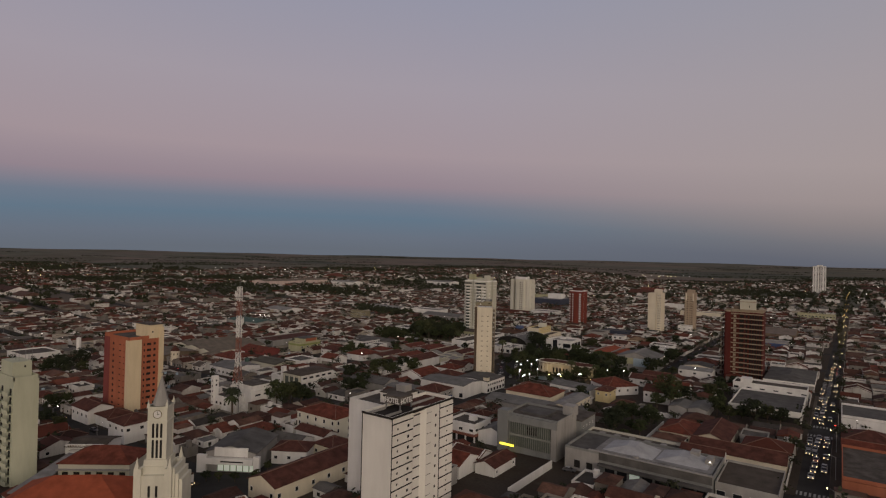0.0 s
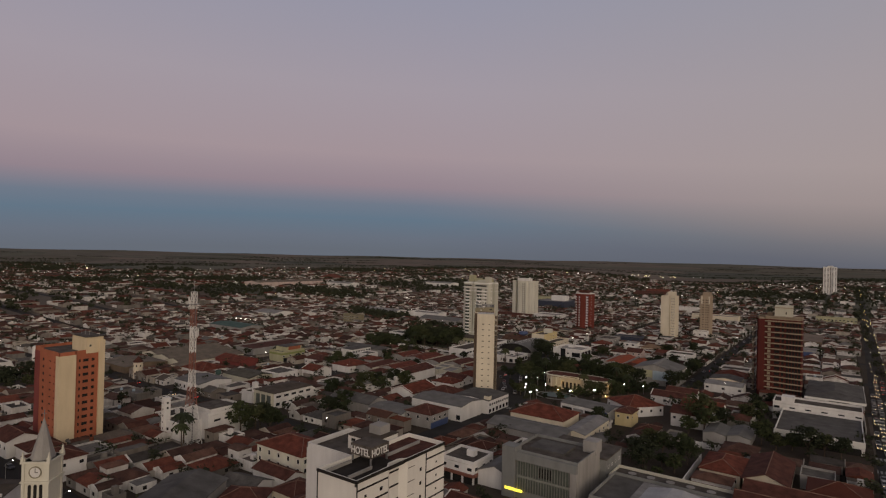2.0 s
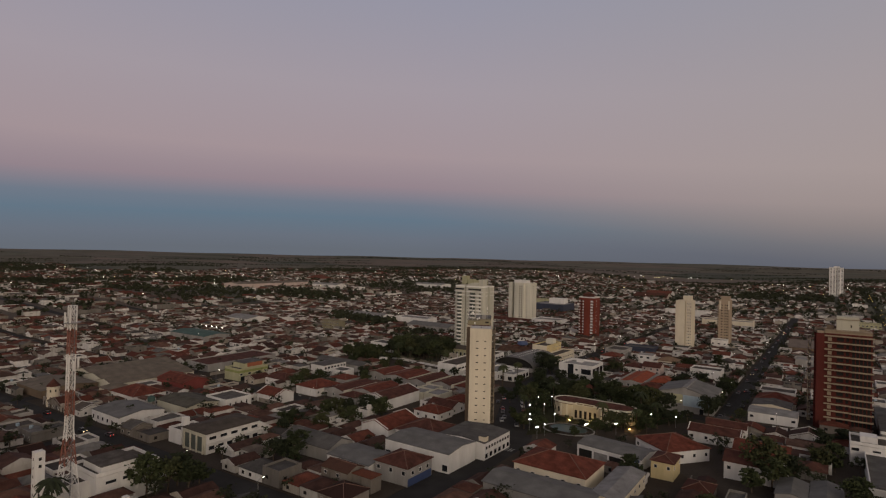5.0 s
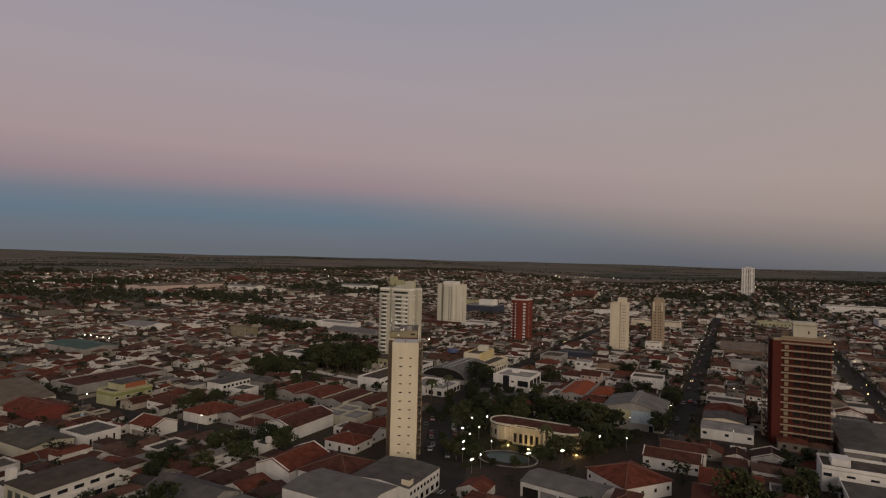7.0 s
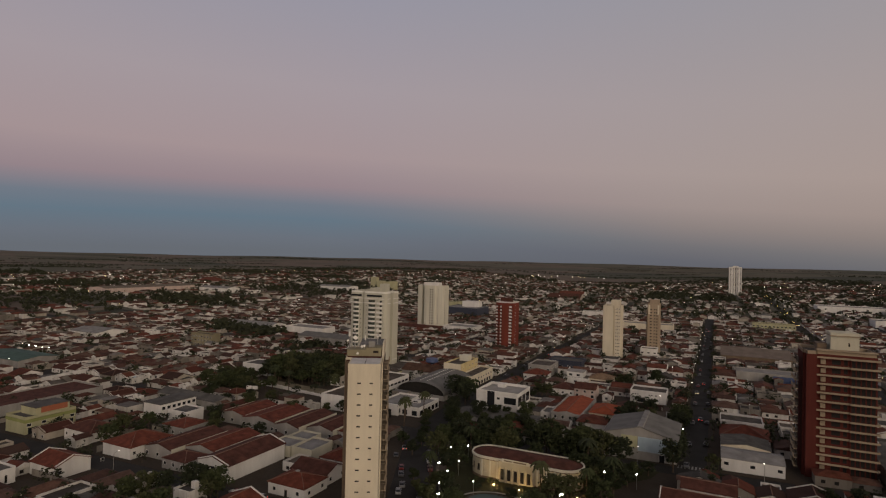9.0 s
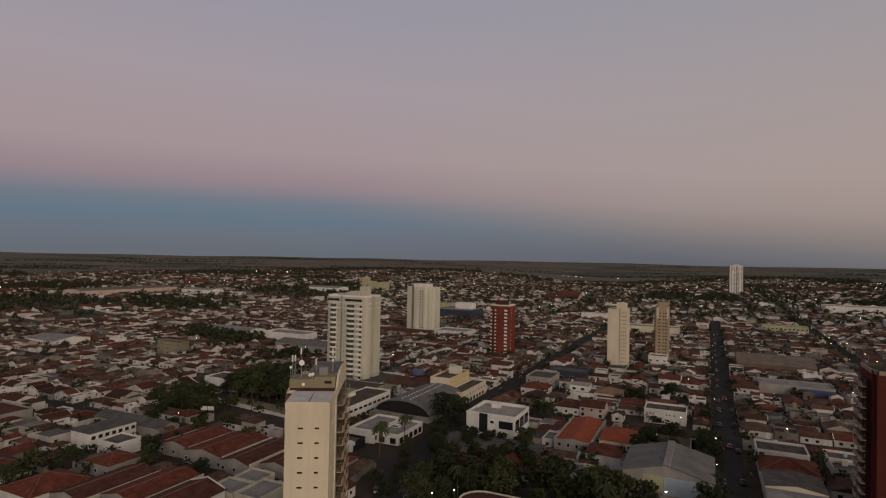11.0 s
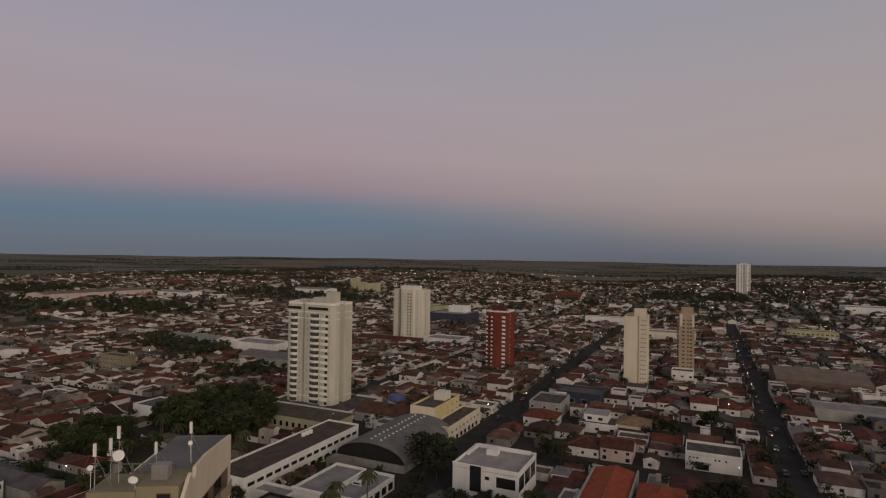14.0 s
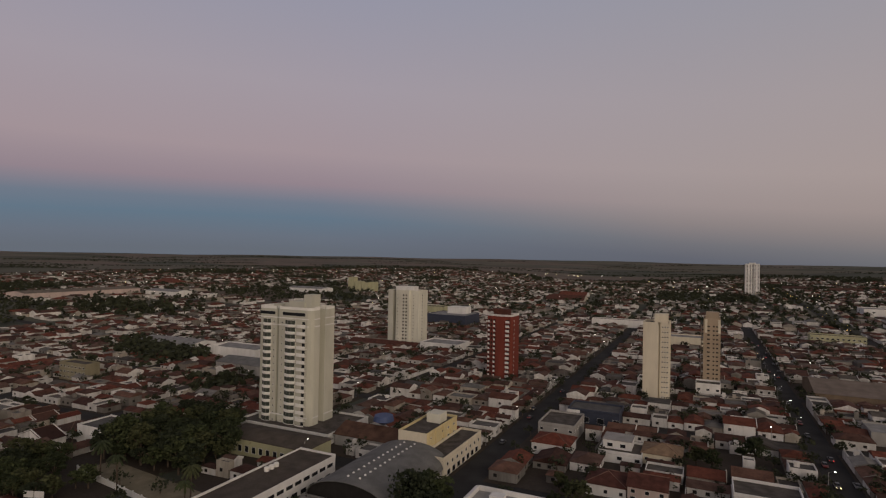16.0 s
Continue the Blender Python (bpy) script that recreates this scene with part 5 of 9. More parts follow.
block_part(WB, "stair_tower", -0.6, -9.6, -1, 1.6, -7.2, 16.0, M_WHITE, "tall slim white stair tower")
for i in range(5):
    part("window", window_mesh(0.7, 1.0, M_WHITE, M_DARK), None, WB, at=pose(0.5, -9.6, 14.0 - i * 2.4))
    if i < 2:
        part("window", window_mesh(0.9, 1.0, M_WHITE, M_DARK), None, WB, at=on_face("right", 1.6, 0, -8.4, 14.0 - i * 2.0))
for i in range(3):
    part("window", window_mesh(1.6, 1.2, M_WHITE, M_DARK), None, WB, at=pose(3.0 + i * 3.0, -9.0, 4.6))
for i in range(4):
    block_part(WB, "pilaster", 14.9, 0.0 + i * 5.8, -1, 15.1, 0.3 + i * 5.8, 9.6, M_WHITE)

DH = building("dark_roof_hall", -248.5, 205.5, 14.6, 23.0, 7.6, "hip", M_WHITE, M_BROWNSHEET, "two storey hall with dark roof and white front", "building", rise=1.3,
              windows=row("right", 23, 5.8, 5, 2.9, 1.2, 2.6) + row("right", 23, 2.4, 6, 2.4, 1.5, 2.2))
block_part(DH, "front_wall", 0.0, -0.12, -1, 14.6, 0.0, 7.5, M_CREAMGREY)
for i in range(4):
    block_part(DH, "front_fin", 1.2 + i * 3.9, -0.6, 0, 1.7 + i * 3.9, -0.12, 6.6, M_CREAMGREY)
block_part(DH, "side_band", 14.6, 0.0, 3.7, 14.95, 23.0, 4.4, M_WHITE)
block_part(DH, "front_glazing", 1.8, -0.16, 1.0, 13.4, -0.12, 6.2, M_GREENGLASS, "dull greenish front glazing")
s = Mesh()
s.solid([(14.6, 23.0, -1), (14.6, 30.0, -1), (14.9, 30.0, -1), (14.9, 23.0, -1)], [(14.6, 23.0, 7.2), (14.6, 30.0, 3.2), (14.9, 30.0, 3.2), (14.9, 23.0, 7.2)])
part("stair_wall", s, M_WHITE, DH, "sloping white stair wall")
AN = building("white_annex", -259.5, 206.5, 8.0, 10.0, 5.0, "flat", M_WHITE, M_SLAB, "low white annex with a slim tower", "building")
block_part(AN, "stair_tower", 6.6, 1.0, -1, 8.6, 3.2, 10.2, M_WHITE)
building("inn", -173.6, 151.0, 21.0, 14.0, 9.6, "hip", M_IVORY, M_REDTILE, "cream three storey inn with red tile roof", "building", rise=2.6,
         windows=[w for z in (2.2, 5.2, 8.0) for w in row("front", 21, z, 5, 1.1, 1.5) + row("right", 14, z, 3, 1.1, 1.5)])
building("corner_house", -138.3, 102.9, 11.7, 34.0, 5.6, "gable_y", M_CREAM, M_DARKTILE, "long cream house with dark red tile roof", "house",
         windows=row("right", 34, 3.0, 6, 1.2, 1.4) + row("front", 11.7, 3.0, 2, 1.2, 1.4))
# office block with fins
OB = building("office_block", -99.4, 184.1, 20.3, 17.0, 13.4, "flat", M_OFFICE, M_SLAB, "grey office block with vertical fins on its front", "office building",
              windows=[("right", 3 + (i % 4) * 3.2, 6.2 + (i // 4) * 3.0, 0.9, 0.9) for i in range(8)])
take(-99.4, 201, -76, 216)
block_part(OB, "rear_wing", 3.0, 17.0, -1.5, 22.4, 31.0, 10.6, M_OFFICE)
block_part(OB, "rear_roof", 2.8, 16.9, 10.6, 22.6, 31.2, 11.0, M_SLAB)
for i in range(8):
    part("window", window_mesh(0.9, 0.9), None, OB, at=pose(22.4, 19.0 + (i % 4) * 3.2, 5.2 + (i // 4) * 3.0, 0, 0, 90))
block_part(OB, "side_wall", 20.3, 0.0, -1, 20.42, 17.0, 14.1, M_CONCRETE)
s = Mesh()
s.box(2.0, -0.35, 2.6, 18.4, -0.02, 11.2)
part("glazing", s, M_GREENGLASS, OB, "greenish recessed glazing behind the fins")
for i in range(20):
    block_part(OB, "fin", 2.2 + i * 0.82, -0.7, 2.6, 2.34 + i * 0.82, -0.35, 11.2, M_FIN)
for i in range(5):
    block_part(OB, "open_window", 9.0 + i * 0.82, -0.5, 7.6, 9.5 + i * 0.82, -0.36, 10.4, M_DARK)
block_part(OB, "mid_band", 2.0, -0.75, 6.4, 18.4, -0.3, 7.0, M_FIN)
block_part(OB, "front_frame", 1.6, -1.0, 11.2, 20.3, 0.0, 13.6, M_OFFICE)
block_part(OB, "front_frame", 18.4, -1.0, 0, 20.3, 0.0, 11.2, M_CONCRETE)
block_part(OB, "side_pier", -2.6, -1.2, -1, 1.6, 3.0, 14.8, M_OFFICE)
block_part(OB, "roof_slab", 3.0, 5.0, 13.3, 14.0, 14.0, 13.9, M_METALDARK)
block_part(OB, "stair_housing", 16.8, 12.6, 13.0, 20.9, 17.2, 16.6, M_CONCRETE)
s = Mesh()
s.box(-1.4, -1.45, 2.4, 4.2, -1.2, 3.1)
part("lit_sign", s, M_SIGNYEL, OB, "glowing yellow shop sign")
# big store with light metal roof
ST2 = building("department_store", -74.4, 180.0, 45.0, 20.5, 6.8, "flat", M_OFFICE, M_METALDARK, "wide grey store with light metal roof", "store")
block_part(ST2, "white_end", -0.06, -0.08, -1, 11.5, 0.0, 6.9, M_CONCRETE, "pale front wall at the store's end")
for u in (4.2, 8.4):
    part("window", window_mesh(2.2, 2.6, M_CONCRETE, M_DARK), None, ST2, at=pose(u, -0.08, 2.2))
s = Mesh()
s.box(9.0, 3.6, 6.75, 44.2, 18.8, 7.15)
part("roof_deck", s, M_METAL, ST2, "pale grey sheet metal roof deck")
for x0, x1, y0, y1, up in ((11, 27, 4.6, 16, 1.7), (27.5, 42.5, 6.0, 17.5, 1.4)):
    s = Mesh()
    cx = (x0 + x1) / 2
    s.solid([(x0, y0, 7.15), (x1, y0, 7.15), (x1, y1, 7.15), (x0, y1, 7.15)], [(cx - 1.5, y0 + 3.5, 7.15 + up), (cx + 1.5, y0 + 3.5, 7.15 + up), (cx + 1.5, y1 - 1.0, 7.15 + up), (cx - 1.5, y1 - 1.0, 7.15 + up)])
    part("roof_ridge", s, M_PALEMETAL, ST2, "pale folded roof skylight")
for x0, y0, x1, y1, up in ((36.0, 14.5, 38.6, 17.5, 2.2), (41.0, 11.0, 43.0, 16.0, 1.6), (22.0, 1.2, 23.4, 2.6, 1.0)):
    block_part(ST2, "roof_box", x0, y0, 6.75, x1, y1, 7.15 + up, M_CONCRETE)
block_part(ST2, "canopy", 11.5, -2.0, 3.6, 45.0, 0.0, 4.3, M_METALDARK)
block_part(ST2, "upper_band", 11.5, -0.3, 5.2, 45.0, 0.0, 7.6, M_METALDARK)
block_part(ST2, "fascia_lip", 8.0, -0.45, 7.6, 45.2, 0.6, 7.85, M_CONCRETE)
for i in range(8):
    block_part(ST2, "shop_window", 13.5 + i * 3.9, -0.06, 0.3, 16.6 + i * 3.9, -0.01, 3.2, M_SHOPLIT if i == 2 else M_GLASS)
RW = building("store_rear_wing", -76.5, 202.0, 33.0, 9.6, 5.4, "flat", M_IVORY, M_SLAB, "long pale rear wing with round roof fans", "store")
for i in range(5):
    s = Mesh()
    s.tube((5.5 + i * 5.4, 4.8, 5.2), (5.5 + i * 5.4, 4.8, 6.1), 1.1, 1.1, 14)
    fan = part("roof_fan", s, M_METALDARK, RW)
    s = Mesh()
    s.tube((5.5 + i * 5.4, 4.8, 6.1), (5.5 + i * 5.4, 4.8, 6.2), 1.2, 1.2, 14)
    part("fan_rim", s, M_CONCRETE, fan)
building("corner_annex", -29.0, 182.0, 16.0, 22.0, 4.6, "mono", M_CONCRETE, M_BROWNSHEET, "low dark roofed corner annex by the avenue", "store", rise=0.5, windows=row("front", 16, 2.0, 4, 2.4, 2.2))
building("white_house", -43.5, 204.6, 13.0, 7.0, 6.0, "gable_x", M_WHITE, M_DARKTILE, "white two storey house with dark red tiles", "house", windows=row("front", 13, 4.4, 3, 1.0, 1.0))
building("tiled_store", -42.5, 213.0, 29.0, 12.0, 4.8, "gable_x", M_CREAM, M_DARKTILE, "long store with dark red tile roof", "store", windows=row("front", 29, 2.4, 6, 1.2, 1.2))
building("tiled_store", -28.0, 227.0, 15.0, 14.0, 4.2, "hip", M_WHITE, M_TILE, "corner store with faded red hipped roof", "store")
building("tiled_house", -57.0, 231.0, 11.5, 18.0, 4.2, "hip", M_CREAM, M_REDTILE, "house with hipped clay roof behind the store", "house", windows=row("front", 11.5, 2.2, 2, 1.2, 1.2))
building("tiled_house", -44.5, 229.0, 12.0, 25.0, 4.4, "gable_y", M_CREAM, M_DARKTILE, "cream gabled house with dark red tiles", "house", windows=row("front", 12, 2.4, 3, 1.2, 1.3))
building("small_annex", -30.5, 243.0, 9.0, 9.0, 3.4, "mono", M_CONCRETE, M_GREY, "small annex with cement sheet roof", "annex")
BW2 = thing("boundary_wall", -74.5, 268.0, "long white boundary wall of a planted yard", "wall", turn=-6.2)
for i in range(8):
    block_part(BW2, "wall_panel", i * 5.9, 0, -1.0, i * 5.9 + 5.7, 0.2, 2.5, M_WHITE)
    block_part(BW2, "pier", i * 5.9 + 5.68, -0.08, -1.0, i * 5.9 + 5.92, 0.28, 2.75, M_WHITE)
for i, (bx_, by_, bw_, bd_) in enumerate(((-64.5, 277.0, 8.0, 15.0), (-56.0, 277.5, 8.0, 17.0))):
    building("garden_shed", bx_, by_, bw_, bd_, 3.4, "gable_y", M_CONCRETE, M_VAULT, "low shed with a blue grey sheet roof", "shed", rise=1.0, over=0.2)
take(-79, 217, -59, 263)
YW = thing("yard_wall", -60.2, 217.0, "white wall beside a planted yard", "wall")
for i in range(6):
    block_part(YW, "wall_panel", 0, i * 5.6, -1.0, 0.2, i * 5.6 + 5.5, 2.6, M_WHITE)
CR = building("corner_shop", -124.8, 184.0, 12.4, 12, 6.6, "flat", M_WHITE, M_SLAB, "white two storey corner shop with a red shop front", "shop",
              windows=row("right", 12, 4.8, 3, 1.8, 1.1) + row("front", 12.4, 4.8, 3, 1.8, 1.1))
block_part(CR, "shop_front", 0.3, -0.5, 2.6, 12.6, 0.0, 3.5, M_REDPAINT, "red painted shop fascia")
block_part(CR, "shop_front", 12.4, 0.0, 2.6, 12.9, 11.6, 3.5, M_REDPAINT, "red painted shop fascia")
for i in range(3):
    block_part(CR, "shop_window", 0.8 + i * 4.0, -0.05, 0.1, 4.0 + i * 4.0, -0.01, 2.5, M_DARK)
    block_part(CR, "shop_window", 12.41, 0.6 + i * 3.8, 0.1, 12.45, 3.8 + i * 3.8, 2.5, M_DARK)
block_part(CR, "roof_box", 6.0, 6.0, 6.3, 8.6, 8.4, 8.4, M_WHITE)
building("grey_shed", -112, 186, 11.6, 15, 4.6, "gable_y", M_WHITE, M_VAULT, "white shed with grey sheet roof", "shed")
building("red_roof_house", -112.0, 150.0, 15, 12, 4.6, "gable_x", M_WHITE, M_REDTILE, "low white house with red tile roof", "house")
building("grey_shed", -122.0, 138.5, 26, 9, 4.6, "mono", M_CONCRETE, M_METALDARK, "long dark roofed shed beside the parking yard", "shed")
s = Mesh()
for (xa, ya), (xb, yb) in (((-78.4, 147.5), (-78.0, 177.0)),):
    s.solid([(xa, ya, land(xa, ya) - 0.4), (xa + 0.3, ya, land(xa, ya) - 0.4), (xb + 0.3, yb, land(xb, yb) - 0.4), (xb, yb, land(xb, yb) - 0.4)],
            [(xa, ya, land(xa, ya) + 2.8), (xa + 0.3, ya, land(xa, ya) + 2.8), (xb + 0.3, yb, land(xb, yb) + 2.8), (xb, yb, land(xb, yb) + 2.8)])
tagged(new("yard_wall", s.make("yard_wall", M_WHITE)), "long white painted wall round a parking yard", "wall")
take(-99, 146, -70, 183)
# podium block at the foot of the slab tower
building("commercial_block", -181.4, 241.3, 27.0, 17.0, 6.6, "gable_x", M_WHITE, M_VAULT, "white commercial hall with grey sheet roof", "building", rise=1.0, over=0.1,
              windows=row("front", 27, 2.0, 4, 2.2, 2.2))
building("commercial_block", -171.0, 259.5, 19.5, 19, 6.2, "gable_y", M_WHITE, M_METALDARK, "white block with a strip of windows", "building", rise=0.8, over=0.15,
         windows=row("right", 19, 4.4, 9, 1.4, 1.2) + row("right", 19, 1.6, 6, 2.0, 1.8))
RB = thing("roof_cabin", -154.5, 260.5, "small pale cabin on the block's roof", "roof cabin", z=land(-161, 269) + 6.2)
s = Mesh()
s.box(0, 0, -0.2, 2.6, 2.4, 2.0)
part("wall", s, M_CREAM, RB)
s = Mesh()
s.box(-0.2, -0.2, 2.0, 2.8, 2.6, 2.2)
part("roof", s, M_METALDARK, RB)
building("tiled_house", -192.0, 260.0, 19.0, 18.0, 4.2, "hip", M_WHITE, M_DARKTILE, "low house with brown tiles beside the tower", "house")
building("tiled_house", -208.0, 258.0, 14.0, 20.0, 4.0, "gable_y", M_WHITE, M_REDTILE, "white walled house with red tiles", "house", verge=True)
TC = building("tiled_corner_house", -171.5, 224.5, 13.0, 13.0, 5.8, "hip", M_CONCRETE, M_DARKTILE, "corner shop with a blue front and brown tile roof", "shop", windows=row("front", 13, 4.2, 3, 1.4, 1.4))
block_part(TC, "blue_front", 13.0, 0.4, 0.0, 13.12, 12.6, 2.6, M_BLUE, "dark blue painted shop front")
for i in range(3):
    part("window", window_mesh(1.4, 1.3, M_WHITE), None, TC, at=pose(13.12, 2.6 + i * 3.9, 4.0, 0, 0, 90))
building("sheet_roof_hall", -191.0, 222.5, 18.5, 14.0, 4.4, "gable_x", M_WHITE, M_VAULT, "white walled hall with grey sheet roof", "building", rise=1.0, over=0.2, windows=row("front", 18.5, 2.4, 4, 1.4, 1.2))
building("beige_shop", -107.0, 240.5, 8.4, 27.0, 4.8, "gable_y", M_CREAM, M_METAL, "long cream shop with pale sheet roof", "shop", rise=0.9, over=0.3, windows=row("right", 27, 2.8, 6, 1.4, 1.2) + row("front", 8.4, 2.8, 2, 1.4, 1.2))
building("dark_shed", -218, 226, 24, 12, 4.8, "gable_x", M_CONCRETE, M_METALDARK, "long grey roofed shed", "shed")
building("red_hip_house", -134.5, 249.0, 23.5, 17.0, 6.0, "hip", M_CREAM, M_REDTILE, "large cream house with red hipped roof", "house", windows=row("front", 28, 3.4, 6, 1.3, 1.8))
building("grey_hall", -136.0, 232.0, 32.0, 14.0, 4.6, "gable_x", M_CONCRETE, M_VAULT, "pale grey roofed hall", "shed", rise=1.4)
WS = building("workshop", -127.0, 284.2, 23.8, 13.0, 4.4, "gable_x", M_WHITE, M_VAULT, "white workshop with a grey roof and four bays", "workshop", turn=-7.7, rise=1.1, over=0.2)
take(-128, 280, -101, 299)
for i, bm_ in enumerate((M_DARK, M_METAL, M_DARK, M_BLUE)):
    block_part(WS, "bay_door", 0.8 + i * 5.8, -0.08, 0.0, 5.8 + i * 5.8, 0.0, 3.0, bm_)
    block_part(WS, "bay_sign", 0.8 + i * 5.8, -0.12, 3.2, 5.8 + i * 5.8, 0.0, 4.2, M_WHITE if bm_ is not M_BLUE else M_BLUE)
take(-113, 292, -86, 318)
building("villa", -98.0, 292.8, 18, 17.5, 4.6, "hip", M_WHITE, M_REDTILE, "villa with broad red hipped roof", "house", turn=51, windows=row("front", 18, 2.6, 4, 1.2, 1.3) + row("left", 17.5, 2.6, 3, 1.2, 1.3))
building("white_house", -98.0, 328.0, 18.5, 9.0, 4.4, "gable_x", M_WHITE, M_DARKTILE, "white house with dark red tiles at the square", "house", verge=True, windows=row("front", 18.5, 2.4, 4, 1.2, 1.2) + row("right", 9, 2.4, 2, 1.1, 1.2))
building("white_house", -92.8, 337.3, 14.2, 7.5, 5.6, "gable_x", M_WHITE, M_DARKTILE, "taller white rear house with dark red tiles", "house")
building("yellow_house", -99.6, 278.0, 7.0, 10, 5.8, "hip", M_YELLOW, M_DARKTILE, "small yellow two storey house", "house", windows=row("front", 7, 4.2, 2, 1.0, 1.1) + row("right", 10, 4.2, 2, 1.0, 1.1))
building("white_house", -80.0, 292.0, 15, 11, 5.8, "gable_x", M_WHITE, M_DARKTILE, "white two storey house with dark red roof", "house", windows=row("front", 15, 3.8, 4, 1.2, 1.2))
building("white_house", -79.0, 306.0, 16.5, 12, 6.0, "gable_x", M_WHITE, M_REDTILE, "white walled house with red tile roof", "house", windows=row("front", 16, 3.8, 4, 1.2, 1.2))
# school wing, vault, shelters
SC = building("school_wing", -255.5, 380.0, 14.5, 61.0, 7.2, "mono", M_WHITE, M_BROWNSHEET, "long white school wing with window strips", "school", rise=0.3,
              windows=row("right", 61, 5.2, 15, 3.1, 1.3, 3) + row("right", 61, 2.0, 14, 2.8, 1.6, 4))
for i in range(3):
    s = Mesh()
    s.tube((0, 0, 0), (0, 0, 1.2), 0.75, 0.85, 14)
    s.tube((0, 0, 1.2), (0, 0, 1.45), 0.9, 0.55, 14)
    part("water_tank", s, M_TRIM, SC, at=pose(3.6, 41.0 + i * 2.1, 7.1))
building("school_block", -297.5, 445.0, 41, 15.0, 6.0, "hip", M_PALEYEL, M_BROWNSHEET, "yellow school block with veranda and dark roof", "school", rise=1.6, windows=row("front", 39, 2.6, 12, 1.8, 2.4))
VA = building("sports_hall", -236.3, 420.5, 27.0, 40.0, 3.2, "arch", M_CONCRETE, M_VAULT, "grey barrel vaulted sports hall with roof vents", "sports hall", rise=5.8)
for i in range(13):
    for u in (11.5, 15.5):
        s = Mesh()
        s.ball((0, 0, 0.1), 0.42, 0, 8, 4, 0.8)
        part("roof_vent", SHARED.setdefault("vent", s.make("roof_vent", M_WHITE)), None, VA, at=pose(u, 4 + i * 2.8, 9.05))
FC = building("clubhouse", -227.5, 385.5, 11.5, 22.0, 4.6, "flat", M_WHITE, M_METAL, "low clubhouse with a pale flat roof", "building", windows=row("right", 22, 2.4, 5, 2.8, 2.0, 2.4))
block_part(FC, "roof_lip", -0.3, -0.4, 5.2, 11.8, 0.3, 5.5, M_TRIM)
CB = building("clubhouse", -215.8, 387.5, 9.8, 20.5, 3.9, "flat", M_WHITE, M_METAL, "white club wing with dark glazing and flat roof", "building", windows=row("right", 20.5, 1.9, 5, 3.0, 2.4, 2.4) + row("front", 9.8, 1.9, 2, 2.8, 2.4, 2.4))
block_part(CB, "roof_light", 1.0, 10.0, 3.8, 4.4, 12.0, 4.9, M_WHITE)
part("window", window_mesh(2.6, 0.7, M_WHITE, M_DARK), None, CB, at=pose(2.7, 10.0, 4.4))
building("club_store", -240.8, 382.5, 13.2, 6.0, 3.0, "flat", M_WHITE, M_METAL, "low white store with flat roof", "building")
EN = building("entrance_pavilion", -233.0, 375.0, 15.5, 7.0, 3.2, "flat", M_DARK, M_METALDARK, "dark entrance pavilion with a white fascia", "building", windows=row("front", 15.5, 1.5, 4, 2.8, 2.2, 2.2))
block_part(EN, "fascia", -0.1, -0.2, 2.5, 15.6, -0.04, 4.0, M_WHITE)
block_part(EN, "sign_panel", 12.6, -1.6, -1, 15.4, -1.3, 4.6, M_WHITE, "tall white sign panel at the entrance")
for u in (0.8, 5.2, 9.6):
    block_part(EN, "canopy_post", u, -1.4, -1, u + 0.25, -1.15, 3.2, M_CONCRETE)
block_part(EN, "canopy", 0.2, -1.8, 3.2, 12.0, -0.2, 3.45, M_WHITE)
# sandy school court behind a low white wall
s = Mesh()
s.solid([(x, y, land(x, y) - 0.4) for x, y in ((-322, 409), (-258, 399), (-258, 412), (-322, 421))], [(x, y, land(x, y) + 0.24) for x, y in ((-322, 409), (-258, 399), (-258, 412), (-322, 421))])
tagged(new("sand_court", s.make("sand_court", material("pale_sand", [(0.19, 0.165, 0.11), (0.25, 0.215, 0.15)], 0.95, 0.3, 4.0, 0.1, spread=0.25))), "pale sandy court beside the school trees", "court", kind="structure")
SW = thing("court_wall", -322.0, 408.0, "low white wall along the sandy school court", "wall", turn=-9)
s = Mesh()
s.box(0, 0, -1, 68, 0.25, 2.4)
part("wall", s, M_WHITE, SW)
for i in range(14):
    block_part(SW, "pier", 0.2 + i * 5, -0.12, -1, 0.6 + i * 5, 0.37, 2.7, M_WHITE)
building("tiled_shed", -262, 470, 32, 16, 4.2, "gable_x", M_CONCRETE, M_RUST, "broad brown roofed shed beside the vault", "shed")
# modern white house
MH = building("modern_house", -187.2, 410.5, 20.6, 19.5, 9.8, "flat", M_WHITE, M_CONCRETE, "modern white cubic house with dark glazing", "house", windows=[])
for args in ((5.6, -0.08, 3.0, 9.2, 0.02, 10.58), (14.0, -0.06, 5.4, 19.8, 0.02, 8.4), (10.4, -0.06, 7.0, 11.8, 0.02, 8.0)):
    block_part(MH, "window", *args, M_GLASS)
for i in range(3):
    block_part(MH, "window", 20.58, 1.0 + i * 6.0, 4.6, 20.66, 6.0 + i * 6.0, 8.8, M_GLASS)
block_part(MH, "roof_lip", -0.15, -0.15, 10.55, 20.75, 0.3, 10.75, M_TRIM)
block_part(MH, "roof_box", 6.0, 13.0, 9.6, 9.6, 16.0, 11.3, M_WHITE)
block_part(MH, "roof_kerb", 1.0, 18.6, 9.6, 19.0, 19.2, 10.9, M_WHITE)
block_part(MH, "roof_kerb", 0.6, 10.0, 9.6, 1.2, 18.6, 10.9, M_WHITE)
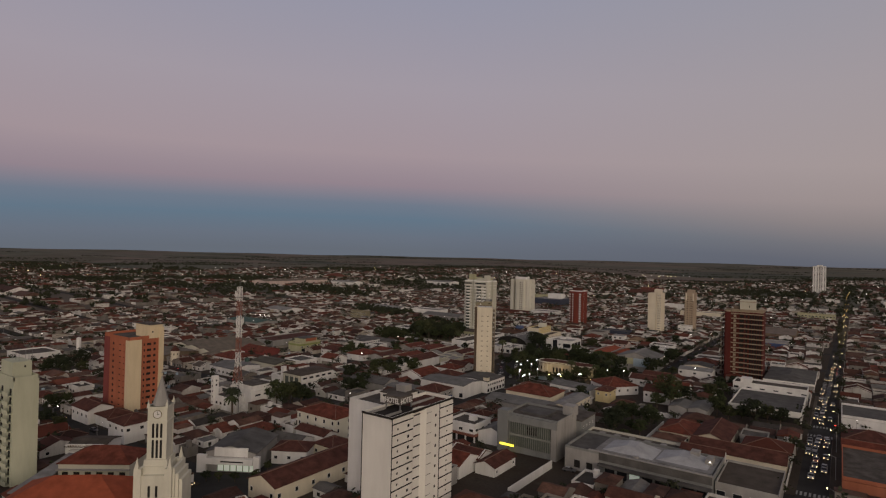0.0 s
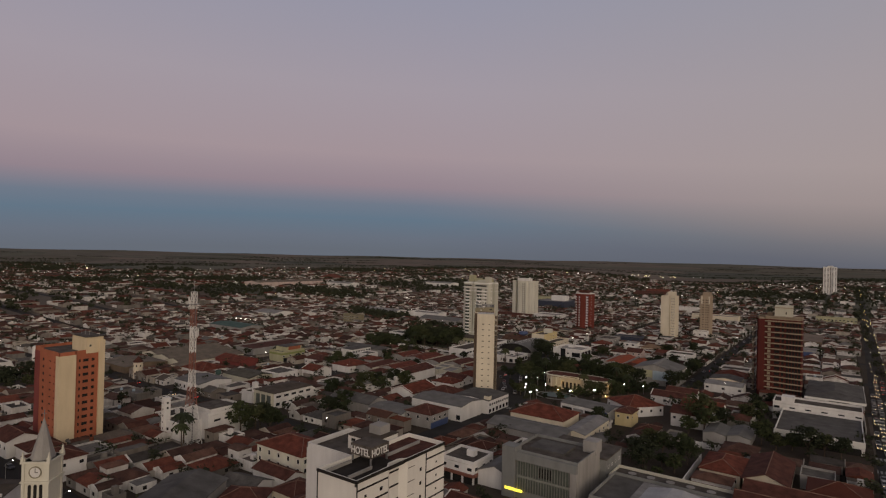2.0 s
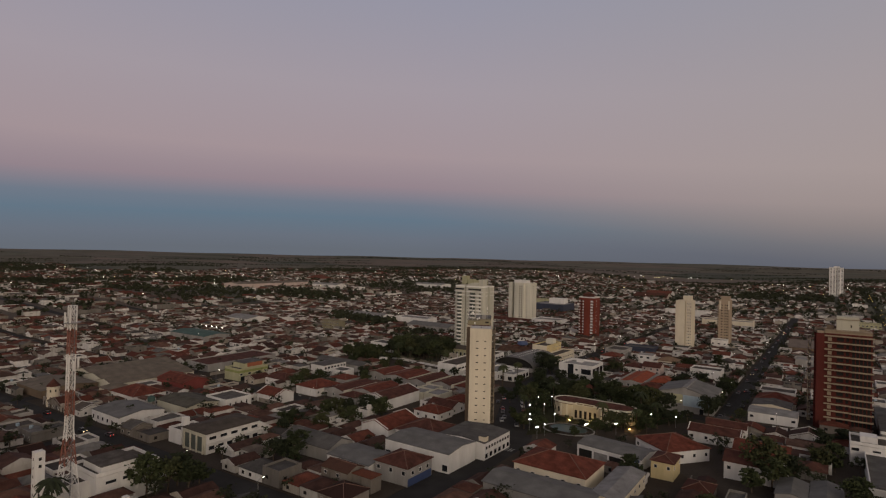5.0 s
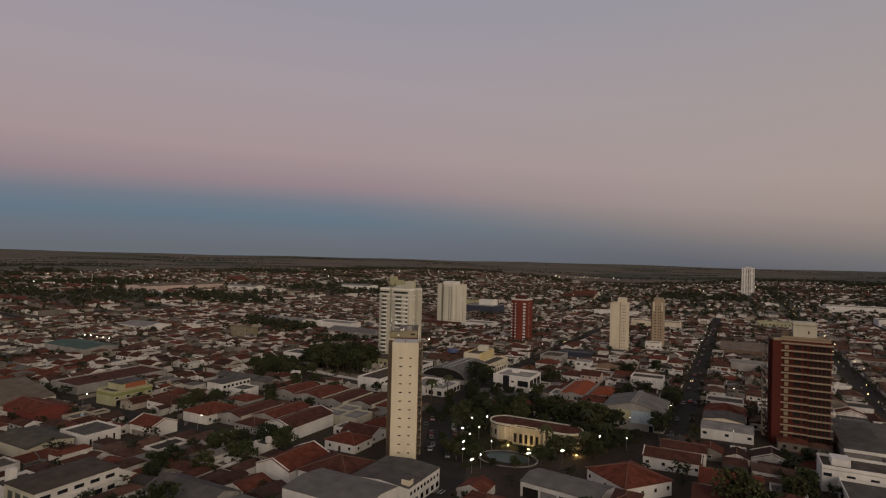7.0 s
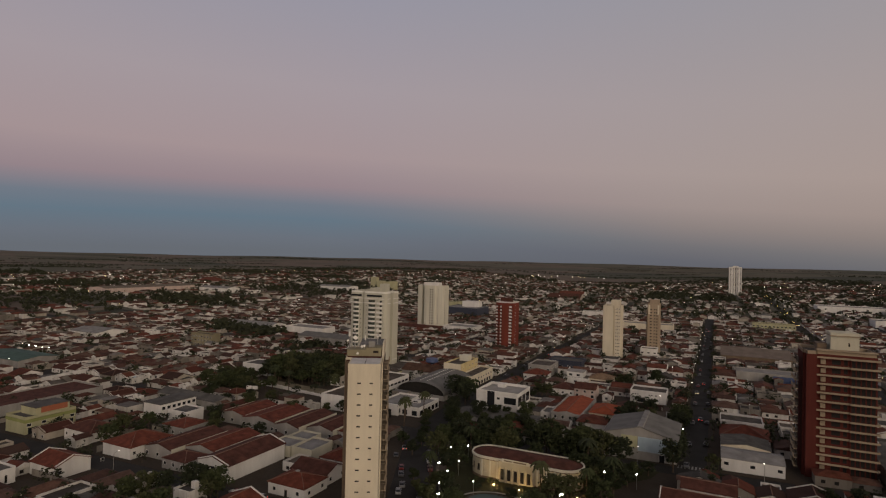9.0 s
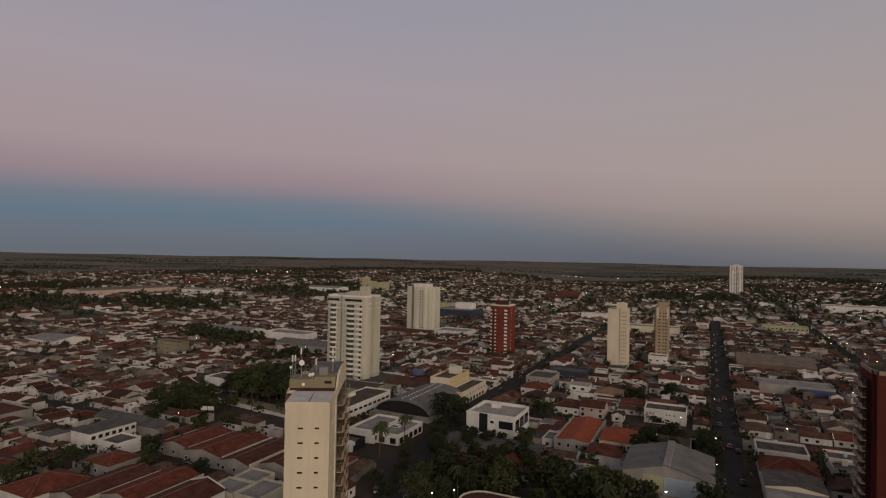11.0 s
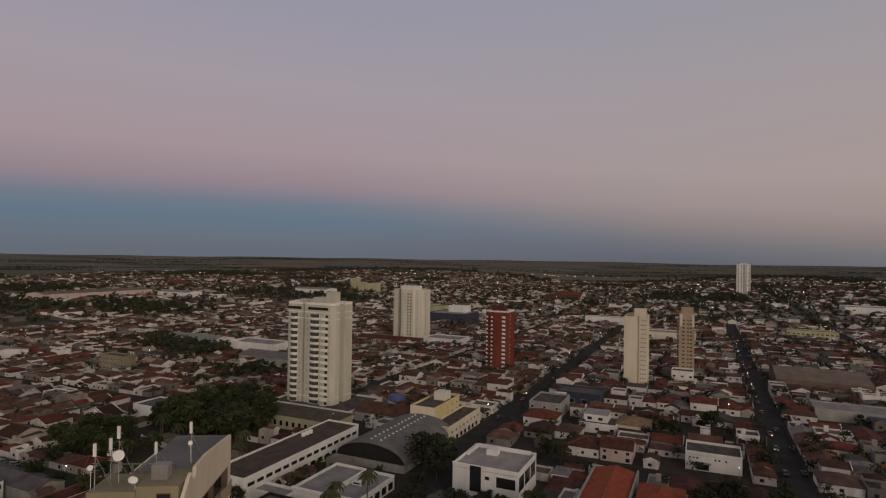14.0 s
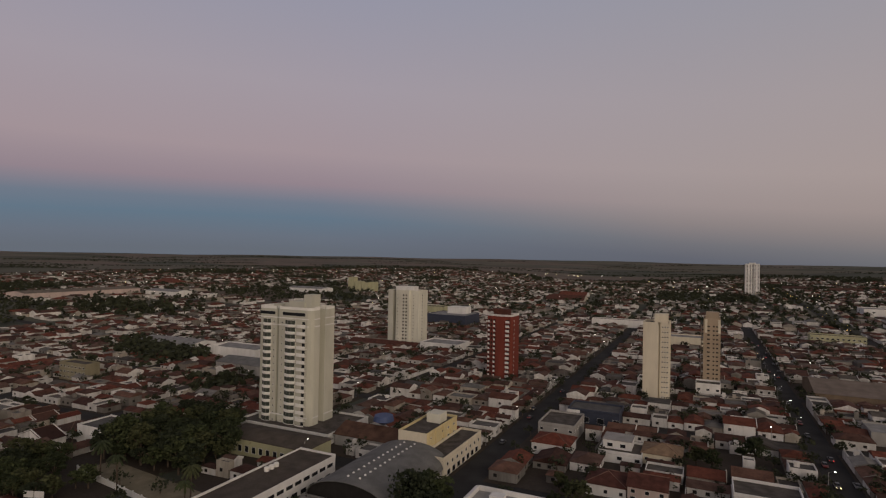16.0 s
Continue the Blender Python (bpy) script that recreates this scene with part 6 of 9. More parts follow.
# yellow flats with lower corner shop
YF = building("yellow_flats", -228.7, 461.0, 11.0, 26.0, 11.8, "flat", M_YELLOW, M_SLAB, "yellow and cream four storey flats", "apartment building",
              windows=[("right", 3 + i * 5, 4.5 + k * 2.8, 1.4, 0.7) for i in range(5) for k in range(3)] + [("front", 7, 4.6 + k * 2.8, 1.4, 0.9) for k in range(3)])
block_part(YF, "front_wall", -0.02, -0.12, -1, 11.02, 0.0, 12.58, M_CREAM)
for i in range(4):
    block_part(YF, "pilaster", 11.0, 0.4 + i * 6.4, 2.0, 11.45, 2.2 + i * 6.4, 12.7, M_YELLOW)
for k in range(2):
    for u in (4.0, 9.5):
        part("balcony", balcony_mesh(2.2, 2.6, 1.1, M_CREAM), None, YF, at=pose(u, -0.12, 5.0 + k * 2.8))
block_part(YF, "water_tower", 3.5, 15.0, 11.8, 9.0, 21.0, 15.2, M_IVORY)
building("corner_shop", -217.2, 456.0, 8.4, 34.0, 6.4, "flat", M_CREAM, M_SLAB, "cream corner shop with arched windows", "shop",
              windows=[("right", 3 + i * 4, 4.4, 1.4, 1.2) for i in range(8)] + row("front", 8.4, 4.4, 3, 1.2, 1.2) + [("right", 4 + i * 4.2, 1.4, 2.6, 2.0) for i in range(7)])
# pale blue gymnasium
GY = building("gymnasium", -121.0, 374.0, 25.0, 24.0, 8.8, "gable_y", M_CONCRETE, M_VAULT, "gymnasium with pale blue and white front", "gymnasium", rise=3.2, windows=[("front", 20, 1.6, 2.0, 3.0)])
block_part(GY, "blue_panel", 11.8, -0.1, 3.4, 25.0, 0.0, 8.5, M_LIGHTBLUE)
block_part(GY, "yellow_panel", 6.0, -0.1, 4.4, 11.6, 0.0, 8.5, M_PALEYEL)
s = Mesh()
s.solid([(11.4, -0.4, 11.9), (13.6, -0.4, 11.9), (13.6, 24.4, 11.9), (11.4, 24.4, 11.9)], [(11.6, -0.4, 12.4), (13.4, -0.4, 12.4), (13.4, 24.4, 12.4), (11.6, 24.4, 12.4)])
part("ridge_light", s, M_METAL, GY)
RC = building("walled_hall", -149.9, 409.0, 12.8, 33.0, 4.4, "gable_y", M_CONCRETE, M_CHURCHTILE, "hall with a bright red roof between grey parapet walls", "hall", rise=1.5, over=0.0, windows=row("front", 12.8, 3.0, 4, 1.2, 1.6))
for u0, u1 in ((-0.5, 0.0), (12.8, 13.3)):
    block_part(RC, "parapet_wall", u0, -0.3, -1, u1, 33.3, 5.4, M_CONCRETE)
block_part(RC, "front_gable", 0.0, -0.3, 3.6, 12.8, -0.02, 5.0, M_CONCRETE)
building("red_court_house", -135.0, 416.0, 12.0, 17.0, 4.6, "hip", M_CREAM, M_CHURCHTILE, "low cream house with bright red hipped roof", "house")
building("tiled_court_house", -152.0, 463.0, 11.0, 11.0, 5.0, "gable_x", M_PINK, M_DARKTILE, "pale pink two storey house with dark tiles", "house", windows=row("front", 11, 3.7, 3, 1.3, 1.2) + row("front", 11, 1.4, 2, 1.6, 1.6) + row("right", 11, 3.7, 2, 1.1, 1.2))
building("tiled_court_house", -164.5, 464.0, 12.0, 13.0, 3.6, "hip", M_WHITE, M_DARKTILE, "low white house with dark hipped tiles", "house", windows=row("front", 12, 1.8, 3, 1.2, 1.2))
building("tiled_court_house", -190.0, 493.5, 14.0, 12.5, 4.4, "hip", M_WHITE, M_REDTILE, "white street house with a red hipped roof", "house", windows=row("front", 14, 2.4, 3, 1.2, 1.2))
building("flat_house", -192.2, 510.5, 14.5, 20.0, 6.8, "flat", M_CONCRETE, M_SLAB, "pale grey two storey house with flat roof", "house", windows=row("front", 14.5, 5.0, 3, 1.4, 1.2) + row("right", 20, 5.0, 4, 1.4, 1.2) + row("left", 20, 2.0, 4, 2.4, 2.2))
NV = building("navy_store", -187.5, 543.0, 22.5, 15.0, 5.6, "flat", M_NAVY, M_METALDARK, "dark navy store with a lit white sign", "store", windows=row("front", 22.5, 1.8, 4, 3.0, 2.4))
block_part(NV, "sign_panel", -0.3, -0.5, 4.0, 5.5, -0.05, 5.6, M_TRIM)
TH = building("terraced_house", -166.2, 496.0, 15.0, 14.5, 3.6, "flat", M_WHITE, M_SLAB, "stepped white house with roof terraces", "house", windows=row("front", 15, 2.0, 3, 1.8, 1.3))
block_part(TH, "upper_floor", 1.0, 5.0, 3.3, 11.0, 14.0, 6.6, M_WHITE)
block_part(TH, "upper_roof", 0.8, 4.8, 6.6, 11.2, 14.2, 6.85, M_CONCRETE)
for u in (3.5, 8.0):
    part("window", window_mesh(2.0, 1.4, M_WHITE), None, TH, at=pose(u, 5.0, 4.9))
building("tan_roof_house", -151.5, 499.5, 13.0, 12.5, 4.0, "hip", M_CREAM, M_TANTILE, "house with a pale tan hipped roof", "house", windows=row("front", 13, 2.2, 3, 1.2, 1.2))
WH2 = building("white_flat_store", -123.8, 466.5, 17.5, 13.0, 5.8, "flat", M_WHITE, M_SLAB, "long white two storey front with small windows", "building", windows=[("front", u, 4.4, 0.8, 0.7) for u in (1.4, 2.6, 3.8, 9.4, 10.6, 12.6)] + [("front", 5.5, 1.6, 4.0, 2.4)])
block_part(WH2, "awning", 3.2, -1.6, 2.9, 8.0, 0.0, 3.1, M_METAL)
building("long_shed", -189.0, 390.5, 36.5, 15.0, 3.0, "gable_x", M_CONCRETE, M_METALDARK, "long low shed with a dark grey roof by the trees", "shed", rise=1.2, over=0.3, windows=row("front", 36.5, 1.6, 8, 1.4, 1.2))
building("white_flat_house", -355.0, 429.0, 23.5, 14.0, 6.4, "mono", M_WHITE, M_METALDARK, "blank white box building with dark roof", "building", rise=0.3)
building("white_strip_house", -318.0, 332.0, 11.4, 19.0, 6.4, "hip", M_WHITE, M_METALDARK, "two storey building with a white window strip", "building", rise=0.8, windows=row("right", 19, 4.6, 7, 1.8, 1.5, 1.4) + row("right", 19, 1.8, 4, 1.4, 1.2))
building("grey_long_shed", -334, 352, 40, 9, 5.0, "gable_x", M_CONCRETE, M_METALDARK, "long grey roofed shed", "shed")
GB = building("green_shop", -346.0, 290.5, 13.5, 20.0, 6.6, "flat", M_PALEYEL, M_METALDARK, "pale yellow green shop with stepped parapets", "shop", windows=row("right", 20, 4.0, 4, 1.8, 1.2))
block_part(GB, "upper_floor", 1.0, 5.0, 6.4, 11.5, 18.5, 9.6, M_PALEYEL)
block_part(GB, "upper_roof", 0.8, 4.8, 9.6, 11.7, 18.7, 9.9, M_METALDARK)
block_part(GB, "parapet_panel", 11.5, 7.0, 7.4, 11.75, 17.5, 9.7, M_ORANGE, "apricot painted parapet panel")
block_part(GB, "green_band", 13.5, -0.06, 4.9, 13.62, 20.0, 6.2, M_GREENBAND)
block_part(GB, "green_band", -0.06, -0.12, 4.9, 13.62, -0.04, 6.2, M_GREENBAND)
for i in range(4):
    block_part(GB, "shop_window", 13.5, 1.2 + i * 4.7, 0.3, 13.56, 4.8 + i * 4.7, 2.8, M_GLASS)
building("white_long_store", -395, 296, 24, 52, 4.6, "mono", M_CONCRETE, M_DARKTILE, "long white store with a tiled roof", "store", rise=0.4)
M_TANROOF = material("brown_sheet", [(0.14, 0.118, 0.092), (0.195, 0.165, 0.13)], 0.8, 0.2, 3.0, 0.1, spread=0.3, grime=0.3)
for i, (x, y, w, d) in enumerate(((-419, 240, 22, 50), (-396.5, 236, 20, 48), (-376, 233, 17, 46))):
    building("warehouse", x, y, w, d, 4.6 + 0.3 * (i % 2), "gable_y", M_CREAMGREY, M_TANROOF, "broad warehouse bay with tan sheet roof", "warehouse", rise=2.0, over=0.15)
building("warehouse", -402, 206, 30, 26, 4.2, "gable_x", M_BROWN, M_TANROOF, "low warehouse with tan sheet roof", "warehouse", rise=1.6)
building("tan_roof_house", -358.5, 226.5, 13, 11, 4.2, "hip", M_CREAM, M_TANROOF, "corner house with pale tan roof", "house", windows=row("right", 11, 2.2, 2, 1.2, 1.2))
building("tiled_hall", -345.0, 226.0, 21, 16, 4.4, "hip", M_WHITE, M_REDTILE, "white hall with hipped red roof", "hall", windows=row("front", 21, 2.2, 5, 1.2, 1.2))
building("sheet_roof_hall", -313.0, 203.0, 23.0, 19.0, 4.8, "gable_x", M_WHITE, M_VAULT, "white hall with blue grey sheet roof", "building", rise=1.5, over=0.2, windows=row("front", 23, 2.2, 6, 1.4, 1.6) + row("right", 19, 2.2, 4, 1.4, 1.6))
building("grey_long_shed", -309.0, 229.5, 24.0, 15.5, 4.6, "gable_x", M_CREAMGREY, M_OLIVESHEET, "broad shed with olive grey roof", "shed", rise=1.4, windows=row("right", 22, 2.2, 4, 1.4, 1.2))
TT = thing("teal_water_tank", -309.5, 226.8, "small teal water tank on a pale stand", "water tank")
s = Mesh()
s.tube((0, 0, -0.5), (0, 0, 4.2), 0.9, 0.8, 10)
part("stand", s, M_CONCRETE, TT)
s = Mesh()
s.tube((0, 0, 4.2), (0, 0, 6.2), 1.5, 1.6, 14)
s.tube((0, 0, 6.2), (0, 0, 6.8), 1.6, 0.4, 14)
part("tank", s, M_TEAL, TT)
RS = thing("round_tower", -352.5, 203.5, "round cream corner tower with a dark cone roof", "tower", z=land(-352, 203))
s = Mesh()
s.tube((0, 0, -1), (0, 0, 9.6), 2.6, 2.6, 18)
part("wall", s, M_CREAM, RS)
s = Mesh()
s.tube((0, 0, 9.6), (0, 0, 13.0), 3.0, 0.1, 18)
part("roof", s, M_DARKTILE, RS)
for i in range(8):
    a = i * math.pi / 4
    for z in (7.6, 4.2):
        part("window", window_mesh(0.8, 1.3, M_CREAM, M_DARK), None, RS, at=pose(2.62 * math.sin(a), -2.62 * math.cos(a), z, 0, 0, math.degrees(a)))
building("long_store", -457.0, 146.0, 25.0, 22.0, 5.4, "flat", M_WHITE, M_SLAB, "long white store with a flat roof", "store", windows=row("right", 22, 3.0, 5, 2.0, 1.2))
WT = thing("water_tank", -443.5, 184.0, "slim white cylindrical water tank", "water tank", z=land(-443, 184))
s = Mesh()
s.tube((0, 0, -1), (0, 0, 12.0), 1.5, 1.5, 16)
part("shaft", s, M_WHITE, WT)
s = Mesh()
s.tube((0, 0, 12.0), (0, 0, 12.7), 1.5, 0.3, 16)
part("cap", s, M_WHITE, WT)
take(-446, 181, -441, 187)
CC = building("covered_court", -545, 372, 52, 26, 5.2, "gable_x", M_CONCRETE, M_TEAL, "covered sports court with a faded teal roof", "sports court", rise=1.6)
for i in range(5):
    s = Mesh()
    s.tube((6 + i * 8.0, 27.0, -1), (6 + i * 8.0, 27.0, 9.0), 0.1, 0.08, 6)
    pole = part("lamp_pole", s, M_STEEL, CC)
    s = Mesh()
    s.ball((6 + i * 8.0, 26.8, 9.1), 0.3, 0, 8, 5)
    part("floodlight", s, M_LAMP, pole)
LW = thing("lot_wall", -421.0, 328.0, "long tall white wall along a storage lot", "wall", turn=8.3)
s = Mesh()
s.box(0, 0, -1, 0.3, 49, 4.6)
part("wall", s, M_WHITE, LW)
SL = building("slot_window_house", -297.7, 247.0, 15.5, 14.0, 4.4, "mono", M_WHITE, M_GREY, "white house with tall slot windows and grey roof", "house", rise=0.4)
for i in range(4):
    block_part(SL, "slot_window", 15.48, 2.0 + i * 3.0, 0.8, 15.56, 2.7 + i * 3.0, 3.2, M_DARK)
building("white_row_house", -316.0, 296.0, 16.5, 12.0, 4.0, "hip", M_WHITE, M_DARKTILE, "white street house with dark hipped tiles", "house", windows=row("front", 16.5, 2.0, 4, 1.2, 1.2))
building("long_house", -236.0, 290.5, 13.5, 26.0, 5.6, "gable_y", M_WHITE, M_DARKTILE, "long white house with dark tiles and party walls", "house", verge=True, rise=2.0, windows=row("front", 13.5, 4.0, 3, 1.8, 1.2) + row("front", 13.5, 1.4, 3, 1.4, 1.6))
building("white_corner_house", -296.0 + 12, 290.5, 15.0, 17.0, 4.4, "hip", M_WHITE, M_REDTILE, "white corner house with red tiles", "house", windows=row("right", 17, 2.4, 3, 1.2, 1.2))
# long red roofs between party walls that run through the block to the next street
for hx, hy, hw, hd, hh, hm, hk in ((-288.6, 343.0, 8.0, 19.0, 4.0, M_DARKTILE, "gable_y"), (-280.3, 341.0, 14.6, 21.5, 4.2, M_REDTILE, "gable_y"), (-265.2, 338.5, 18.4, 24.0, 4.4, M_REDTILE, "gable_y"), (-246.2, 337.0, 13.0, 24.5, 4.2, M_DARKTILE, "gable_y"),
                                   (-268.4, 295.5, 13.8, 25.0, 4.0, M_DARKTILE, "gable_y"), (-254.2, 301.0, 14.6, 23.0, 4.2, M_REDTILE, "gable_y"), (-252.8, 290.4, 11.0, 9.8, 3.4, M_DARKTILE, "hip"), (-286.0, 316.5, 12.5, 12.0, 4.2, M_REDTILE, "hip"), (-232.6, 341.0, 13.0, 20.0, 3.8, M_DARKTILE, "gable_y"), (-218.8, 343.0, 12.0, 18.0, 3.6, M_REDTILE, "hip")):
    ph = building("party_wall_house", hx, hy, hw, hd, hh, hk, M_CONCRETE, hm, "long low house with red tiles between pale party walls", "house", rise=1.7, over=0.1, windows=row("front", hw, 2.0, 3, 1.3, 1.3))
    if hk == "gable_y":
        block_part(ph, "party_wall", hw + 0.12, -0.2, -1, hw + 0.34, hd + 0.2, hh + 0.75, M_CREAMGREY)
building("walled_house", -300.8, 331.0, 11.0, 9.5, 4.6, "mono", M_WHITE, M_METALDARK, "small white walled house with dark sheet roof", "house", rise=0.5)
for hx, hy, hw, hd in ((-231.5, 318.0, 10.0, 9.0), (-221.0, 318.5, 9.0, 12.0), (-231.0, 328.0, 9.5, 8.0)):
    building("yard_shed", hx, hy, hw, hd, 3.4, "mono", M_CREAMGREY, M_METAL, "low yard shed with a pale grey sheet roof", "shed", rise=0.5)
building("party_wall_house", -285.6, 267.0, 13.4, 11.5, 4.4, "gable_x", M_WHITE, M_REDTILE, "white walled house with red tile roof", "house", verge=True, windows=row("right", 17, 2.4, 2, 1.2, 1.2))
building("red_vault_store", -357.0, 256.0, 25, 15, 4.6, "gable_x", M_REDWALL, M_REDTILE, "long store with red walls and red roof", "store", rise=2.2, verge=True)
building("apartment_block", -485.4, 501.0, 24, 9, 10.0, "flat", M_OLIVE, M_SLAB, "drab beige three storey apartment block", "apartment building", windows=[w for k in range(3) for w in row("front", 24, 2 + k * 3.1, 7, 1.6, 1.2)])
building("hangar", -80.0, 632.0, 46, 44, 5.2, "gable_x", M_BROWN, material("brown_fibre_roof", [(0.15, 0.12, 0.10), (0.20, 0.165, 0.14)], 0.85, 0.2, 3, 0.1, spread=0.25), "large brown roofed market hangar", "hangar", rise=4.0)
building("yellow_school", -46.0, 890.0, 42, 14, 8.0, "flat", M_PALEYEL, M_SLAB, "long pale yellow school with rows of windows", "school", windows=row("front", 42, 2.5, 11, 2.0, 1.4) + row("front", 42, 5.6, 11, 2.0, 1.4))
BW = building("blue_wall_store", -72, 560, 36, 16, 4.5, "mono", M_CONCRETE, M_METAL, "store with blue end wall and grey roof", "store", rise=0.6)
block_part(BW, "blue_panel", 20, -0.08, 0, 36, 0.0, 4.2, M_BLUE)
building("white_house", -82, 425, 16, 13, 5.2, "flat", M_WHITE, M_SLAB, "white two storey house with flat roof", "house", windows=row("front", 16, 3.8, 3, 1.8, 1.3) + row("left", 13, 3.8, 3, 1.4, 1.2) + row("front", 16, 1.4, 2, 2.4, 1.8))
building("pale_shop", -82, 376, 19, 13, 4.4, "gable_x", M_WHITE, M_METAL, "pale shop with light sheet roof and sign band", "shop", rise=1.0, over=0.2, windows=row("left", 13, 1.6, 3, 2.4, 2.2) + row("front", 19, 2.6, 3, 1.6, 1.2))
building("pale_shop", -82, 390.5, 16, 14, 4.8, "gable_y", M_CREAM, M_GREY, "pale low shop with cement sheet roof", "shop", rise=1.2, over=0.2, windows=row("left", 14, 1.8, 3, 2.2, 2.2))
building("tiled_shop", -82, 406, 17, 16, 4.2, "hip", M_WHITE, M_REDTILE, "corner shop with red hipped roof", "shop", windows=row("left", 16, 1.8, 3, 2.2, 2.0))
LS = building("white_store", -41.5, 292.0, 28.5, 40.0, 4.6, "flat", M_WHITE, M_METALDARK, "white walled store with a broad dark roof", "store", windows=row("right", 40, 2.0, 8, 2.6, 2.2))
for i in range(6):
    block_part(LS, "roof_light", 2.0 + i * 4.2, 4.0, 4.45, 4.6 + i * 4.2, 7.0, 4.9, M_GREY)
block_part(LS, "fascia", -0.2, -0.25, 3.6, 28.7, 0.0, 5.6, M_TRIM)
block_part(LS, "shop_front", 1.0, -0.1, 0.2, 27.5, 0.0, 3.0, M_DARK)
UB = building("white_store", -45.5, 333.5, 33.0, 13.0, 7.4, "flat", M_WHITE, M_SLAB, "white two storey store with terraces", "store", windows=row("front", 33, 5.4, 6, 2.4, 1.2))
block_part(UB, "roof_box", 3.0, 4.0, 7.3, 8.0, 10.0, 9.4, M_WHITE)
DP = building("depot", -34.5, 368.5, 23.5, 46.0, 5.4, "hip", M_CONCRETE, M_METALDARK, "broad grey roofed depot with a pale fascia", "depot", rise=2.0, windows=row("right", 46, 2.0, 8, 3.0, 2.6))
block_part(DP, "fascia", -0.5, -0.6, 4.4, 24.0, -0.45, 5.5, M_TRIM)
block_part(DP, "fascia", 24.0, -0.6, 4.4, 24.15, 46.4, 5.5, M_TRIM)
building("apricot_hall", 1.2, 205.0, 32, 36, 6.0, "flat", M_ORANGE, M_SLAB, "apricot walled hall with flat roof", "hall")
building("tiled_house", 1.4, 246.0, 16, 12, 4.0, "gable_x", M_WHITE, M_REDTILE, "white roadside house with red tiles", "house", windows=row("left", 12, 2.0, 2, 1.2, 1.2))
building("tiled_house", 1.4, 260.0, 18, 16, 4.0, "hip", M_WHITE, M_DARKTILE, "white corner house with dark red tiles", "house", windows=row("left", 16, 2.0, 3, 1.2, 1.2))
building("white_store", 1.2, 290.5, 44, 25, 6.0, "flat", M_WHITE, M_METALDARK, "white store with dark roof", "store", windows=row("left", 25, 2.2, 4, 3.0, 2.4))

# ---- square with town palace ----
PLAZA = [(-166 + i * 10, max(284, 292 + 1.25 * (-166 + i * 10 + 151) - 14), -156 + i * 10, 372) for i in range(7)]
for q in PLAZA:
    take(*q)
slab("lawn", ((-153, 296), (-103, 356), (-101, 364), (-178, 364)), 0.2, M_GRASS, "dark lawn of the square")
PA = thing("town_palace", -158.2, 331.8, "cream town palace with rounded ends and red roof", "palace", z=land(-140, 338))
s = Mesh()
W_P, D_P, H_P = 37.0, 12.0, 6.6
ring = [(W_P - D_P / 2 + D_P / 2 * math.sin(math.pi * i / 10), D_P / 2 - D_P / 2 * math.cos(math.pi * i / 10)) for i in range(11)] + [(D_P / 2 - D_P / 2 * math.sin(math.pi * i / 10), D_P / 2 + D_P / 2 * math.cos(math.pi * i / 10)) for i in range(11)]
s.solid([(a, c, -1.5) for a, c in ring], [(a, c, H_P - 0.3) for a, c in ring])
part("wall", s, M_PALACE, PA)
def grown(k):
    return [(a + (a - min(max(a, D_P / 2), W_P - D_P / 2)) / (D_P / 2) * k, c + (c - D_P / 2) / (D_P / 2) * k) for a, c in ring]


for name, z0, z1, k, mat in (("plinth", -1.0, 0.7, 0.12, M_BROWN), ("moulding", H_P - 0.5, H_P - 0.2, 0.18, M_DARKTILE), ("cornice", H_P - 0.2, H_P + 0.15, 0.45, M_IVORY)):
    s = Mesh()
    s.solid([(a, c, z0) for a, c in grown(k)], [(a, c, z1) for a, c in grown(k)])
    part(name, s, mat, PA)
s = Mesh()
o, n2 = grown(0.3), grown(-0.1)
for i in range(len(o)):
    k = (i + 1) % len(o)
    q = (o[i], o[k], n2[k], n2[i])
    s.solid([(a, c, H_P + 0.15) for a, c in q], [(a, c, H_P + 0.5) for a, c in q])
part("parapet", s, M_IVORY, PA)
s = Mesh()
s.solid([(a, c, H_P + 0.15) for a, c in grown(-0.12)], [(W_P / 2 + (a - W_P / 2) * 0.8, D_P / 2 + (c - D_P / 2) * 0.2, H_P + 1.3) for a, c in ring])
part("roof", s, M_DARKTILE, PA)
for u in (5.2, 8.0, 10.6, 23.9, 26.8, 29.5, 32.0):
    s = Mesh()
    s.box(u - 0.25, -0.14, 0.6, u + 0.25, 0.02, H_P - 0.5)
    part("pilaster", s, M_IVORY, PA)
s = Mesh()
s.box(12.5, -1.2, H_P + 0.1, 21.5, -0.95, H_P + 1.1)
nm = part("name_panel", s, M_IVORY, PA)
for u0, u1 in ((13.2, 15.8), (16.3, 20.6)):
    s = Mesh()
    s.box(u0, -1.23, H_P + 0.4, u1, -1.2, H_P + 0.8)
    part("writing_bar", s, M_BROWN, nm)
s = Mesh()
s.box(11, -0.9, -1, 23, 0.3, H_P + 0.1)
part("portico", s, M_PALACE, PA)
for i in range(5):
    part("doorway", window_mesh(1.3, 3.6, M_PALACE, M_DARK), None, PA, at=pose(12.6 + i * 2.2, -0.9, 2.6))
for u in (6.5, 9.3, 25.5, 28.2, 30.8):
    part("window", window_mesh(1.3, 2.4, M_PALACE, M_DARK), None, PA, at=pose(u, 0.02, 3.2))
